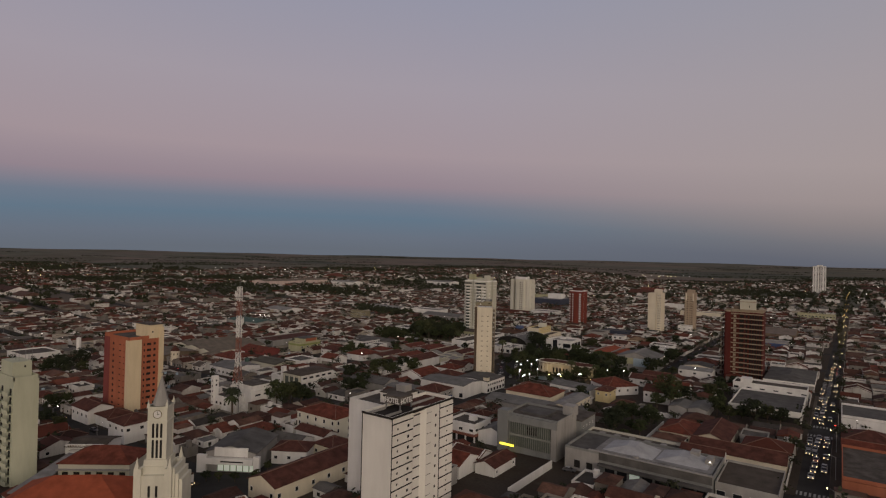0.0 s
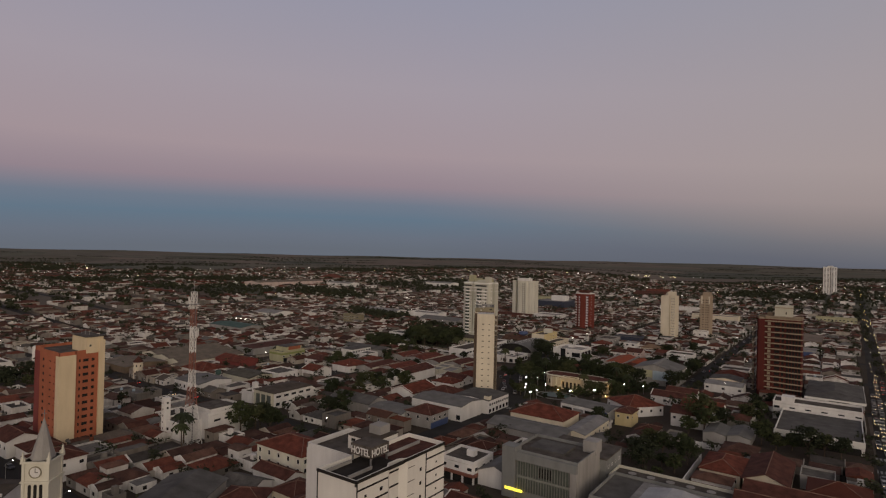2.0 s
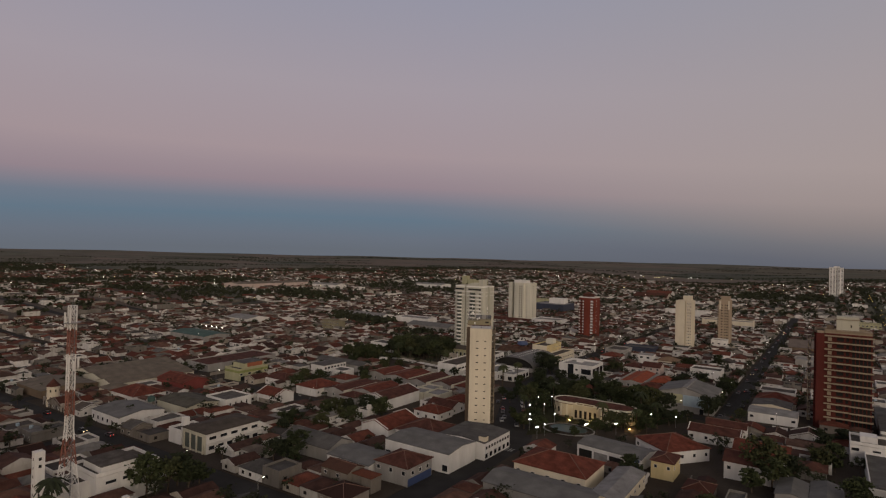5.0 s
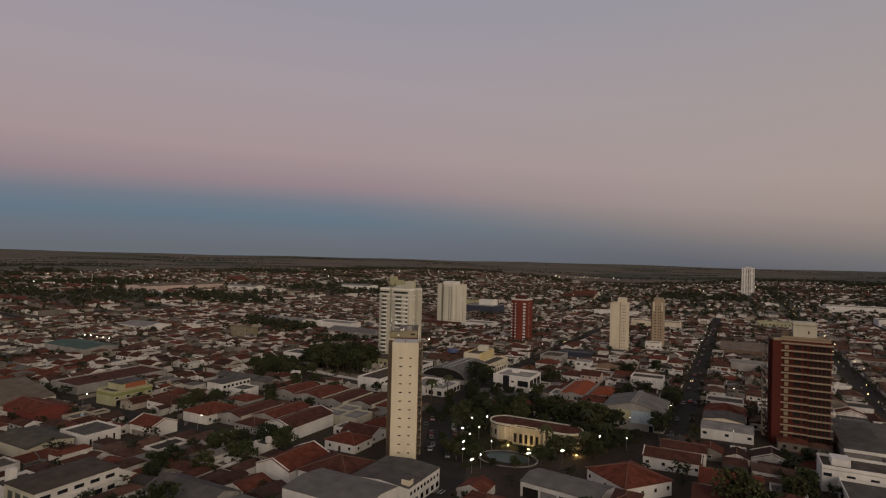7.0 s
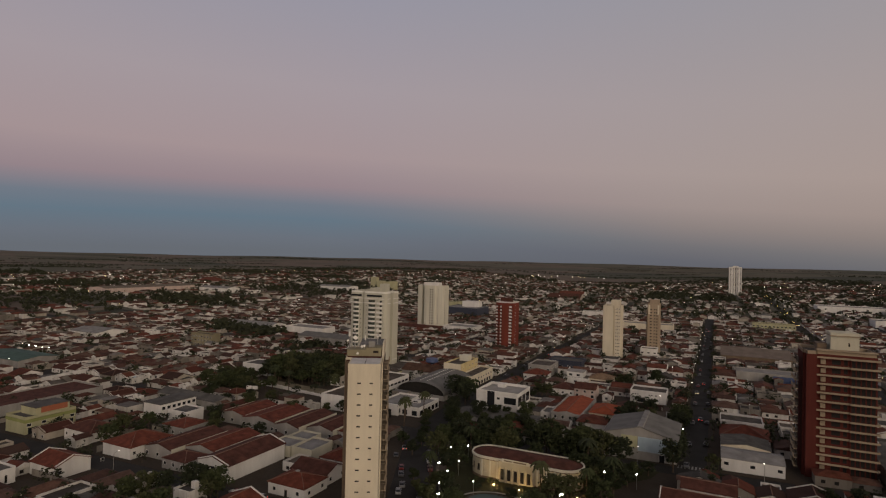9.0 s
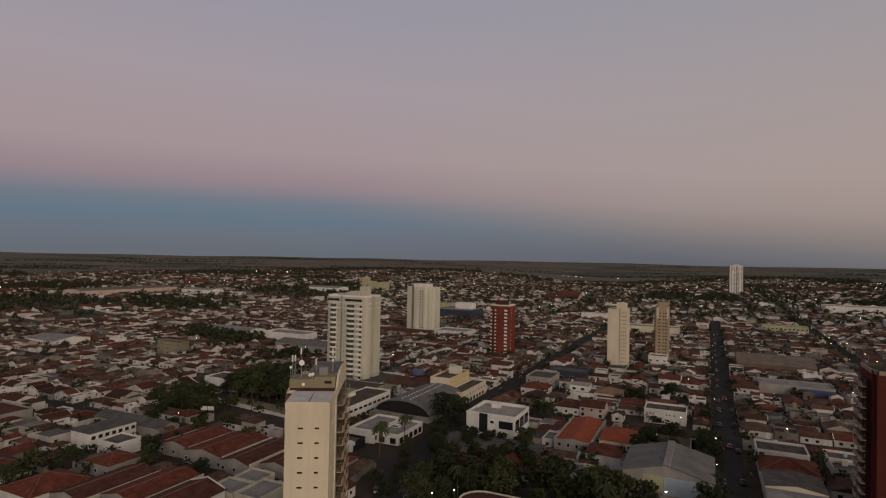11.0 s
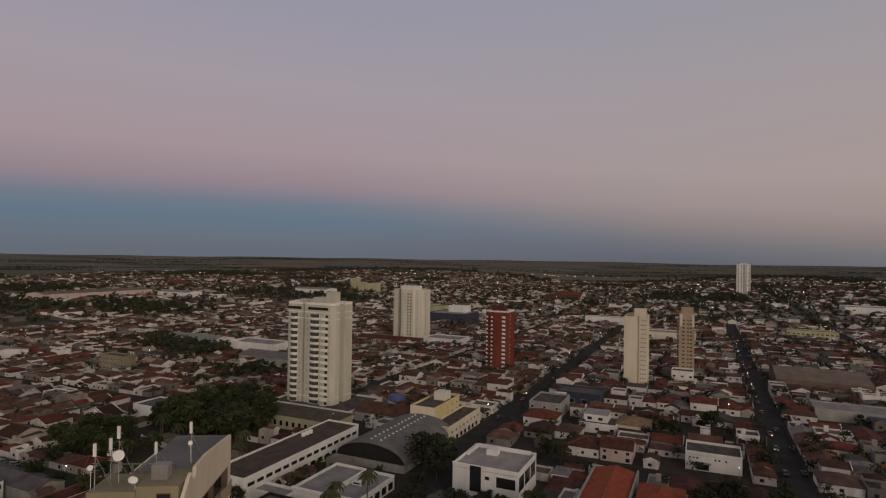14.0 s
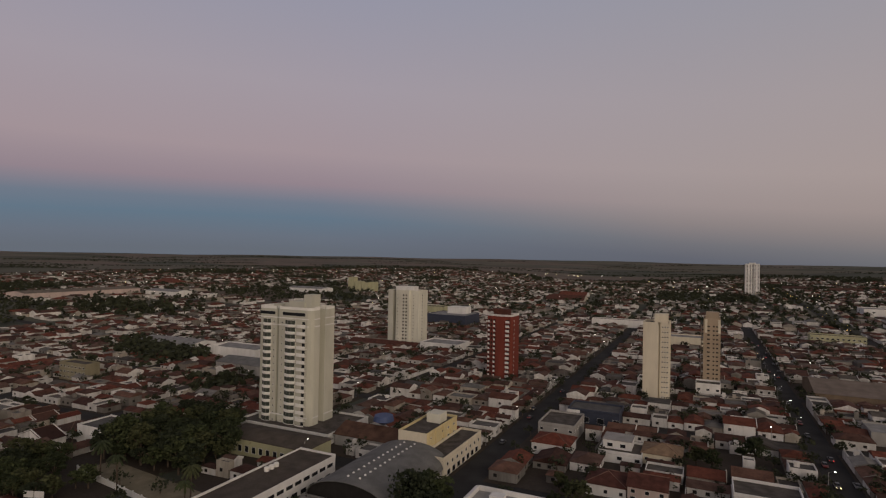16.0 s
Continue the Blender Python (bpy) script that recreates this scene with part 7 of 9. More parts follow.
for i in range(6):
    s = Mesh()
    s.tube((11.6 + i * 2.2, -1.2, -1), (11.6 + i * 2.2, -1.2, 5.2), 0.22, 0.19, 10)
    part("column", s, M_PALACE, PA)
for i, a in enumerate((-70, -45, -20)):
    for cx, sgn in ((W_P - D_P / 2, 1), (D_P / 2, -1)):
        part("window", window_mesh(1.2, 2.4, M_PALACE, M_DARK), None, PA, at=pose(cx + sgn * D_P / 2 * math.cos(math.radians(a)), D_P / 2 + D_P / 2 * math.sin(math.radians(a)), 3.2, 0, 0, sgn * (90 + a)))
PO = thing("fountain_pool", -142.0, 313.5, "round shallow fountain pool with pale rim", "fountain")
s = Mesh()
n = 28
outer = [(8.5 * math.cos(2 * math.pi * i / n), 6.0 * math.sin(2 * math.pi * i / n)) for i in range(n)]
for i in range(n):
    (xa, ya), (xb, yb) = outer[i], outer[(i + 1) % n]
    s.solid([(xa * 0.93, ya * 0.93, -0.5), (xa, ya, -0.5), (xb, yb, -0.5), (xb * 0.93, yb * 0.93, -0.5)], [(xa * 0.93, ya * 0.93, 0.75), (xa, ya, 0.75), (xb, yb, 0.75), (xb * 0.93, yb * 0.93, 0.75)])
part("rim", s, M_BROWNSHEET, PO)
s = Mesh()
s.face([(x * 0.93, y * 0.93, 0.55) for x, y in outer])
part("water", s, M_WATER, PO)
for cx, cy, rx, ry in ((-142, 313.5, 11, 8.5),):
    s = Mesh()
    n = 36
    for i in range(n):
        a, c = 2 * math.pi * i / n, 2 * math.pi * (i + 1) / n
        p = [(cx + rx * k * math.cos(w), cy + ry * k * math.sin(w)) for w, k in ((a, 1), (c, 1), (c, 0.95), (a, 0.95))]
        s.solid([(x, y, land(x, y)) for x, y in p], [(x, y, land(x, y) + 0.42) for x, y in p])
    tagged(new("garden_kerb", s.make("garden_kerb", M_CONCRETE)), "curved pale kerb round a garden bed", "kerb", kind="structure")


# ---- mast ----
MA = thing("radio_mast", -216.2, 153.8, "red and white lattice radio mast with antennas", "radio mast", z=land(-216, 154))
take(-220, 150, -212, 158)


def mast_half(z):
    """Half width of the lattice at a height: splayed foot, slim shaft."""
    return 0.75 + 2.2 * max(0.0, 1 - z / 26.0) ** 1.4


levels = 18
for k in range(levels):
    za, zb = -1 + k * 3.2, -1 + (k + 1) * 3.2
    ra, rb = mast_half(za), mast_half(zb)
    s = Mesh()
    ca = [(ra * sx, ra * sy, za) for sx, sy in ((1, 1), (-1, 1), (-1, -1), (1, -1))]
    cb = [(rb * sx, rb * sy, zb) for sx, sy in ((1, 1), (-1, 1), (-1, -1), (1, -1))]
    for i in range(4):
        j = (i + 1) % 4
        s.tube(ca[i], cb[i], 0.15, 0.14, 6)
        s.tube(ca[i], cb[j], 0.085, 0.085, 4)
        s.tube(ca[j], cb[i], 0.085, 0.085, 4)
        s.tube(cb[i], cb[j], 0.085, 0.085, 4)
    part("lattice_section", s, M_REDPAINT if k in (5, 6, 9, 10, 14, 15) else M_WHITE, MA)
s = Mesh()
s.box(-0.22, 0.6, 0.0, 0.22, 0.75, 56.0)
part("cable_ladder", s, M_STEEL, MA)
for k in range(8):
    a = k * 0.8
    z = 41.0 + (k % 2) * 0.8 if k < 5 else 52.5 + (k % 2)
    s = Mesh()
    s.tube((0.7 * math.cos(a), 0.7 * math.sin(a), z), (1.7 * math.cos(a), 1.7 * math.sin(a), z), 0.08, 0.08)
    s.box(1.7 * math.cos(a) - 0.2, 1.7 * math.sin(a) - 0.2, z - 1.3, 1.7 * math.cos(a) + 0.2, 1.7 * math.sin(a) + 0.2, z + 1.3)
    part("panel_antenna", s, M_WHITE, MA)
s = Mesh()
s.tube((0, 0, 52.0), (0, 0, 52.25), 2.0, 2.0, 12)
part("platform", s, M_STEEL, MA)
s = Mesh()
s.tube((0, 0, 56), (0, 0, 61), 0.08, 0.04)
part("whip_antenna", s, M_STEEL, MA)

# ---- larger far buildings ----
def far_hall(x, y, w, d, h, roof, wall, cover, label, rise=2.4):
    return building("far_hall", x, y, w, d, h, roof, wall, cover, label, "hall", rise=rise)


far_hall(-1000, 740, 44, 170, 9, "gable_y", M_PINK, M_TANROOF, "very long pale brown factory hall", 2.6)
far_hall(-950, 915, 70, 30, 7, "gable_x", M_WHITE, M_METAL, "pale far warehouse with sheet roof")
far_hall(-860, 1150, 80, 36, 7, "gable_x", M_WHITE, M_METAL, "pale far warehouse with sheet roof")
far_hall(-520, 1000, 60, 18, 10, "flat", M_PALEYEL, M_SLAB, "pale yellow far school block")
far_hall(-560, 610, 60, 26, 6, "gable_x", M_WHITE, M_METAL, "pale warehouse by the trees")
far_hall(-470, 600, 46, 20, 6, "mono", M_WHITE, M_METAL, "white walled warehouse with sheet roof")
far_hall(-420, 560, 52, 22, 6.4, "gable_x", M_CONCRETE, M_VAULT, "grey roofed long warehouse")
far_hall(-620, 480, 40, 30, 6, "gable_x", M_WHITE, M_METAL, "pale hall with green grey roof")
far_hall(60, 1210, 90, 40, 8, "flat", M_WHITE, M_METAL, "white far store with flat roof")
far_hall(90, 1000, 70, 30, 7, "flat", M_WHITE, M_METALDARK, "white far store with dark roof")
far_hall(-180, 830, 54, 22, 7, "flat", M_CREAM, M_METAL, "pale far school building")
far_hall(-250, 950, 60, 14, 8, "flat", M_WHITE, M_SLAB, "white far apartment row")
for gx, gy, gh in ((-806, 1275, 24), (-780, 1262, 18), (-762, 1258, 17), (-748, 1262, 19)):
    building("silo", gx, gy, 14, 14, gh, "flat", M_PALEYEL, M_SLAB, "pale far silo block", "silo")


# ---- trees ----
def leaf_quad(s, c, size, mat=0):
    n = Vector((random.gauss(0, 1), random.gauss(0, 1), random.gauss(0, 1) + 0.5)).normalized()
    q = n.to_track_quat("Z", "Y")
    a = random.uniform(0, 6.28)
    pts = [Vector((size * math.cos(a + k), size * math.sin(a + k) * 0.8, 0)) for k in (0, 1.6, 3.1, 4.7)]
    s.face([tuple(Vector(c) + q @ p) for p in pts], mat)


def tree_meshes(height, spread, clumps, leaves):
    tr, cr = Mesh(), Mesh()
    fork = height * 0.35
    tr.tube((0, 0, -0.6), (0, 0, fork), 0.32, 0.2, 7)
    for i in range(6):
        a = i * 1.05 + random.uniform(-0.3, 0.3)
        r = spread * random.uniform(0.35, 0.7)
        tip = (r * math.cos(a), r * math.sin(a), height * random.uniform(0.55, 0.85))
        mid = (tip[0] * 0.45, tip[1] * 0.45, fork + (tip[2] - fork) * 0.6)
        tr.tube((0, 0, fork * random.uniform(0.8, 1.0)), mid, 0.16, 0.1, 5)
        tr.tube(mid, tip, 0.1, 0.04, 5)
    for i in range(clumps):
        a, u = random.uniform(0, 6.28), random.random() ** 0.55
        h = random.uniform(-0.9, 1.0)
        r = spread * u * math.sqrt(max(0.05, 1 - h * h * 0.85)) * random.uniform(0.75, 1.12)
        c = (r * math.cos(a), r * math.sin(a), height * 0.68 + h * height * 0.30)
        cs = spread * random.uniform(0.16, 0.32)
        for _ in range(leaves):
            p = (c[0] + random.gauss(0, cs * 0.55), c[1] + random.gauss(0, cs * 0.55), c[2] + random.gauss(0, cs * 0.4))
            leaf_quad(cr, p, random.uniform(0.28, 0.55))
    return tr.make("trunk", M_BARK), cr.make("crown", M_LEAF)


TREE_KINDS = [tree_meshes(h, sp, cl, 34) for h, sp, cl in ((9, 4.2, 30), (7, 3.4, 24), (11, 5.2, 38), (6, 2.6, 18), (10, 4.0, 32))]


TREE_SPOTS = []


def tree(x, y, kind=None, scale=1.0, label="dark leafy street tree with a rounded uneven crown", group="trees", name="tree"):
    k = random.randrange(len(TREE_KINDS)) if kind is None else kind
    TREE_SPOTS.append((x, y))
    ob = thing(name, x, y, label, name, group, turn=random.uniform(0, 360))
    ob.scale = (scale, scale, scale * random.uniform(0.9, 1.1))
    part("trunk", TREE_KINDS[k][0], None, ob)
    part("crown", TREE_KINDS[k][1], None, ob)
    return ob


def palm_meshes():
    tr, cr = Mesh(), Mesh()
    for i in range(6):
        tr.tube((0.05 * i, 0, -0.5 + i * 1.9), (0.05 * (i + 1), 0, -0.5 + (i + 1) * 1.9), 0.26 - i * 0.015, 0.25 - i * 0.015, 7)
    top = Vector((0.3, 0, 10.9))
    for i in range(22):
        a, up = i * 2.4, random.uniform(-0.3, 1.0)
        d = Vector((math.cos(a), math.sin(a), 0))
        sidev = Vector((-d.y, d.x, 0))
        prev = top
        for k in range(1, 7):
            u = k / 6
            p = top + d * (3.0 * u) + Vector((0, 0, up * 1.6 * u - 2.6 * u * u))
            wdt = 0.5 * (1 - 0.7 * abs(u - 0.45))
            for sg in (1, -1):
                cr.face([tuple(prev), tuple(p), tuple(p + sidev * sg * wdt + Vector((0, 0, -0.3))), tuple(prev + sidev * sg * wdt + Vector((0, 0, -0.3)))])
            prev = p
    return tr.make("trunk", M_BARK), cr.make("crown", M_LEAF)


PALM = palm_meshes()


def palm(x, y, scale=1.0):
    ob = thing("palm_tree", x, y, "tall palm tree with drooping dark fronds", "palm tree", "palms", turn=random.uniform(0, 360))
    ob.scale = (scale, scale, scale)
    part("trunk", PALM[0], None, ob)
    part("crown", PALM[1], None, ob)
    return ob


random.seed(11)
for x, y, sc in ((-131, 324, 1.0), (-164, 349, 1.0), (-119, 331, 0.8), (-166, 320, 0.9), (-122, 350, 1.1), (-112, 338, 1.0), (-205, 372, 1.1), (-211.5, 148.5, 1.25), (-208.5, 146, 1.0), (-296, 404, 1.0), (-310, 408, 1.1), (-286, 440, 1.1), (-206, 392, 1.0), (-211, 384, 0.9), (-262, 400, 0.9), (-268, 407, 1.0)):
    palm(x, y, sc)


def scatter_trees(n, x0, y0, x1, y1, lo, hi, keep_off=2.5):
    for _ in range(n):
        x, y = random.uniform(x0, x1), random.uniform(y0, y1)
        if any(a - keep_off < x < d + keep_off and c - keep_off < y < e + keep_off for a, c, d, e in TAKEN if (a, c, d, e) not in PLAZA):
            continue
        tree(x, y, scale=random.uniform(lo, hi))


# the square, its avenue of trees and the school park
def off_palace(x, y):
    return not (-164 < x < -117 and 308 < y < 347)


for _ in range(46):
    x, y = random.uniform(-166, -96), random.uniform(318, 366)
    if off_palace(x, y) and y > 300 + 1.25 * (x + 151) and not (-148 < x < -134 and y < 330):
        tree(x, y, scale=random.uniform(0.8, 1.25))
for i in range(13):
    tree(-176 + i * 5.2 + random.uniform(-1, 1), 361 + random.uniform(-4, 4), scale=random.uniform(0.9, 1.3))
for x, y in ((-158, 304), (-156, 312), (-162, 316), (-128, 330), (-117, 345), (-166, 332), (-170, 340), (-108, 352)):
    tree(x, y, 1, 0.8)
for i in range(12):
    tree(-187 + i * 4.4 + random.uniform(-1, 1), 382 + random.uniform(-4, 4), scale=random.uniform(0.6, 0.8))
scatter_trees(12, -176, 374, -126, 388, 0.55, 0.8)
for x, y, sc in ((-136, 304.5, 0.6), (-150.5, 304, 0.6), (-129.5, 312.5, 0.65), (-143.5, 302.5, 0.5), (-127, 317, 0.6)):
    tree(x, y, scale=sc)
for x, y, sc in ((-171, 318, 0.7), (-166, 311, 0.7), (-161, 306, 0.7), (-163, 335, 0.8), (-174, 341, 0.8), (-168, 347, 0.8), (-158, 314, 0.6), (-152, 307, 0.6), (-127, 322, 0.9), (-122, 325, 0.8), (-117, 333, 1.0), (-112, 337, 0.9),
                 (-114, 328, 0.8), (-109, 345, 1.0), (-121, 338, 0.9), (-118, 343, 1.0), (-124, 344, 1.0), (-104, 358, 0.9), (-113, 351, 1.0), (-138, 318, 0.5), (-150, 321, 0.5), (-176, 352, 0.9), (-172, 358, 1.0), (-181, 358, 0.9)):
    tree(x, y, scale=sc)
scatter_trees(12, -128, 400, -98, 432, 0.8, 1.2)
for x, y, sc in ((-179, 394, 0.8), (-174, 399, 0.75), (-184, 391, 0.7), (-164, 396, 0.85), (-159, 401, 0.8), (-169, 392, 0.8), (-189, 384, 0.8), (-177, 373, 0.9), (-183, 377, 0.8), (-194, 400, 0.7), (-197, 407, 0.8), (-192, 393, 0.75),
                 (-156, 391, 0.8), (-163, 386, 0.9), (-210, 436, 1.0), (-97.5, 408, 0.9), (-97, 416, 0.8), (-97.5, 424, 0.8), (-84.5, 374, 0.6), (-97, 433, 0.8), (-124, 327, 0.7), (-117, 328, 0.7)):
    tree(x, y, scale=sc)
# clipped shrubs before the palace
for i in range(15):
    if not 4 < i < 8:
        tree(-155.5 + i * 2.35, 327.6 + random.uniform(-0.4, 0.4), scale=random.uniform(0.2, 0.27), label="low dark shrub in a garden bed", group="shrubs", name="shrub")
for y in range(366, 400, 5):
    tree(-97.0 + random.uniform(-1, 1), y, scale=random.uniform(0.7, 0.95))
for x, y in ((-186, 352), (-190, 362), (-184, 341), (-196, 374), (-178, 356), (-200, 384), (-193, 350)):
    tree(x, y, 1, 0.75)
for x, y in ((-158.5, 102.5), (-155.0, 104.5), (-151.2, 107.5), (-147.0, 112.0), (-151.0, 119.5)):
    tree(x, y, 3, random.uniform(0.4, 0.6))
for x, y, sc in ((-283, 112.8, 0.8), (-288, 97.4, 0.9), (-262, 97.4, 0.8), (-250, 97.6, 0.7), (-258, 113, 0.7), (-298, 113.5, 0.9), (-236, 97.2, 0.7)):
    tree(x, y, scale=sc)
for x, y, sc in ((-297.5, 361, 0.7), (-283, 361, 0.75), (-297, 375.4, 0.8), (-283, 375.6, 0.7), (-270, 361.6, 0.6), (-257, 361.6, 0.7), (-262, 375.4, 0.7), (-249, 375.6, 0.65), (-310, 361, 0.7), (-322, 375, 0.8), (-236, 361.5, 0.6), (-240, 376, 0.7)):
    tree(x, y, scale=sc)
for x, y in ((-172, 462), (-168, 457), (-164, 452), (-171, 450), (-119, 521), (-115, 516), (-134, 505), (-129, 500)):
    tree(x, y, scale=random.uniform(0.75, 0.95))
    take(x - 3.5, y - 3.5, x + 3.5, y + 3.5)
for x, y, sc in ((-273, 331, 1.0), (-269, 327, 0.9), (-277, 335, 0.8), (-291, 311, 0.9), (-294, 304, 1.0), (-290, 297, 0.9), (-296, 318, 0.8), (-247, 330, 0.7), (-387, 144, 1.1), (-373, 147, 1.0), (-379, 158, 1.1), (-282, 107, 0.9), (-391, 152, 1.0), (-368, 155, 0.9),
                 (-180, 405.5, 0.55), (-175, 406, 0.5), (-170, 405, 0.55), (-165, 408, 0.6), (-185, 404.5, 0.5)):
    tree(x, y, scale=sc)
    take(x - 2.5, y - 2.5, x + 2.5, y + 2.5)
tree(-203.5, 424, 2, 1.15)
tree(-199.0, 430, 0, 1.3)
tree(-204, 434, 4, 1.1)
tree(-197, 420, 2, 1.0)
for x, y in ((-237, 392), (-233, 396), (-236, 401), (-232, 406), (-237, 411), (-233, 390), (-235, 415)):
    tree(x, y, 3, random.uniform(0.6, 0.85))
scatter_trees(60, -334, 420, -286, 440, 0.9, 1.4)
scatter_trees(16, -334, 384, -302, 403, 0.8, 1.1)
scatter_trees(16, -346, 385, -326, 408, 0.8, 1.1)
scatter_trees(46, -331, 420, -299, 466, 0.9, 1.3)
for i in range(6):
    tree(-348 + i * 6, 474 + random.uniform(-2, 2), scale=random.uniform(0.6, 0.9))
scatter_trees(8, -128, 225, -100, 300, 0.6, 0.9)
for x, y, sc in ((-68.5, 294, 1.2), (-66, 288, 1.1), (-71, 283, 1.0), (-61, 297, 1.1), (-45.0, 284, 0.9), (-40, 281, 1.0), (-35, 284, 0.95), (-30, 280, 1.0), (-25, 283, 0.9), (-20, 281, 0.85), (-72, 246, 1.0), (-66, 251, 0.9), (-78, 251, 0.9), (-74, 228, 0.8), (-68, 224, 0.7), (-65, 233, 0.9), (-70, 237, 0.8), (-76, 238, 0.8), (-63, 243, 0.8)):
    tree(x, y, scale=sc)
    take(x - 3, y - 3, x + 3, y + 3)
scatter_trees(9, -62, 300, -44, 380, 0.6, 0.95)
scatter_trees(7, -108, 214, -70, 262, 0.7, 1.1)
for x, y, sc in ((-214.5, 174, 1.1), (-212.0, 179, 1.2), (-215.5, 184, 1.1), (-211.0, 188.5, 1.0), (-208, 183, 1.0), (-208, 218, 1.0), (-204.5, 221, 1.1), (-201, 217, 0.9), (-208, 214, 0.9)):
    tree(x, y, scale=sc)
    take(x - 3, y - 3, x + 3, y + 3)
scatter_trees(12, -236, 262, -196, 282, 0.7, 1.0)
scatter_trees(12, -248, 232, -205, 262, 0.6, 0.9)
take(-336, 384, -290, 474)
take(-282, 384, -256, 424)

# ---- houses that fill the near blocks ----
HOUSE_LABELS = {
    "gable": ("white walled house with weathered clay tile roof", "plastered house with a reddish tile gable roof", "small house with stained walls and tiled roof"),
    "hip": ("plastered house with a hipped clay tile roof", "house with pale walls and hipped red roof"),
    "flat": ("flat roofed house with pale parapet walls", "low pale shop with a flat dark roof"),
    "mono": ("low store with sheet roof behind white parapets", "plain walled store with grey sheet roof"),
}


DOOR = window_mesh(1.0, 2.2, M_BROWN, M_DARK)
GARAGE = window_mesh(2.8, 2.4, M_CONCRETE, M_METALDARK)
s = Mesh()
s.tube((0, 0, 0), (0, 0, 1.1), 0.62, 0.72, 12)
s.tube((0, 0, 1.1), (0, 0, 1.3), 0.75, 0.5, 12)
TANK = s.make("water_tank", M_LIGHTBLUE)
s = Mesh()
s.tube((0, 0, 0), (0, 0, 3.2), 0.035, 0.025, 5)
for i in range(4):
    s.box(-0.5 + i * 0.06, -0.015, 2.5 + i * 0.2, 0.5 - i * 0.06, 0.015, 2.53 + i * 0.2)
AERIAL = s.make("antenna", M_STEEL)


def fill_house(x, y, w, d):
    r = random.random()
    kind = "gable" if r < 0.58 else "hip" if r < 0.82 else "flat" if r < 0.91 else "mono"
    h = random.choice((2.7, 2.8, 2.9, 3.1, 3.3, 3.5, 3.0, 5.4)) + random.uniform(-0.2, 0.3)
    roof = kind
    if kind == "gable":
        roof = "gable_x" if (w > d) == (random.random() < 0.8) else "gable_y"
    wall = WALL_KINDS[random.choice((0, 0, 2, 2, 5, 7, 9, 1, 3, 4, 6, 8))]
    cover = random.choice(TILE_KINDS + TILE_KINDS[:3] + TILE_KINDS[4:5]) if kind in ("gable", "hip") else random.choice(GREY_KINDS)
    if kind == "gable" and random.random() < 0.12:
        cover = random.choice(GREY_KINDS)
    wins = []
    if random.random() < 0.85:
        wins += row("front", w, h * 0.5 if h < 5 else h * 0.74, max(1, int(w / 4.2)), 1.2, 1.1, 1.8)
    if random.random() < 0.55:
        wins += row("right", d, h * 0.5 if h < 5 else h * 0.74, max(1, int(d / 6.5)), 1.2, 1.1, 2.2)
    extra = []
    if d > 11.5 and d >= w * 0.8:
        cut = d * random.uniform(0.5, 0.66)
        extra, d = [(random.choice((0.0, w * 0.25)), cut + 0.02, w * random.uniform(0.6, 0.75), d - cut - 0.3)], cut
    elif w > 11.5:
        cut = w * random.uniform(0.5, 0.66)
        extra, w = [(cut + 0.02, random.choice((0.0, d * 0.25)), w - cut - 0.3, d * random.uniform(0.6, 0.75))], cut
    wins = [q for q in wins if q[1] < (w if q[0] == "front" else d) - 0.8]
    ob = building("house", x, y, w, d, h, roof, wall, cover, random.choice(HOUSE_LABELS[kind]), "house", "town houses", windows=wins, over=0.3, verge=random.random() < 0.28)
    for u, v, lw_, ld_ in extra:
        hh = h - random.uniform(0.3, 0.9)
        rk = random.choice(("gable_x", "gable_y", "mono", "hip"))
        b = Mesh()
        b.box(0, 0, -2.0, lw_, ld_, hh - (0.45 if rk == "mono" else 0.05))
        part("rear_wall", b, wall, ob, at=pose(u, v, 0))
        part("rear_roof", roof_mesh(rk, lw_, ld_, hh, None, 0.2), [random.choice(TILE_KINDS) if rk != "mono" else random.choice(GREY_KINDS), wall, M_DARK], ob, at=pose(u, v, 0))
    if w > 7 and random.random() < 0.7:
        part("door", DOOR, None, ob, at=pose(w * random.uniform(0.2, 0.35), 0, 1.15))
    if random.random() < 0.3:
        part("garage_door", GARAGE, None, ob, at=pose(w * 0.75, 0, 1.25))
    if kind in ("flat", "mono") and random.random() < 0.7:
        part("water_tank", TANK, None, ob, at=pose(w * random.uniform(0.25, 0.75), d * random.uniform(0.4, 0.8), h - 0.25))
    elif random.random() < 0.2:
        part("antenna", AERIAL, None, ob, at=pose(w * 0.5, d * 0.5, h + min(w, d) * 0.1))


def wall_run(s, xa, ya, xb, yb, h=2.3, t=0.18):
    dx, dy = xb - xa, yb - ya
    L = math.hypot(dx, dy)
    nx, ny = -dy / L * t, dx / L * t
    ring = ((xa, ya), (xb, yb), (xb + nx, yb + ny), (xa + nx, ya + ny))
    s.solid([(x, y, land(x, y) - 0.3) for x, y in ring], [(x, y, land(x, y) + h) for x, y in ring])


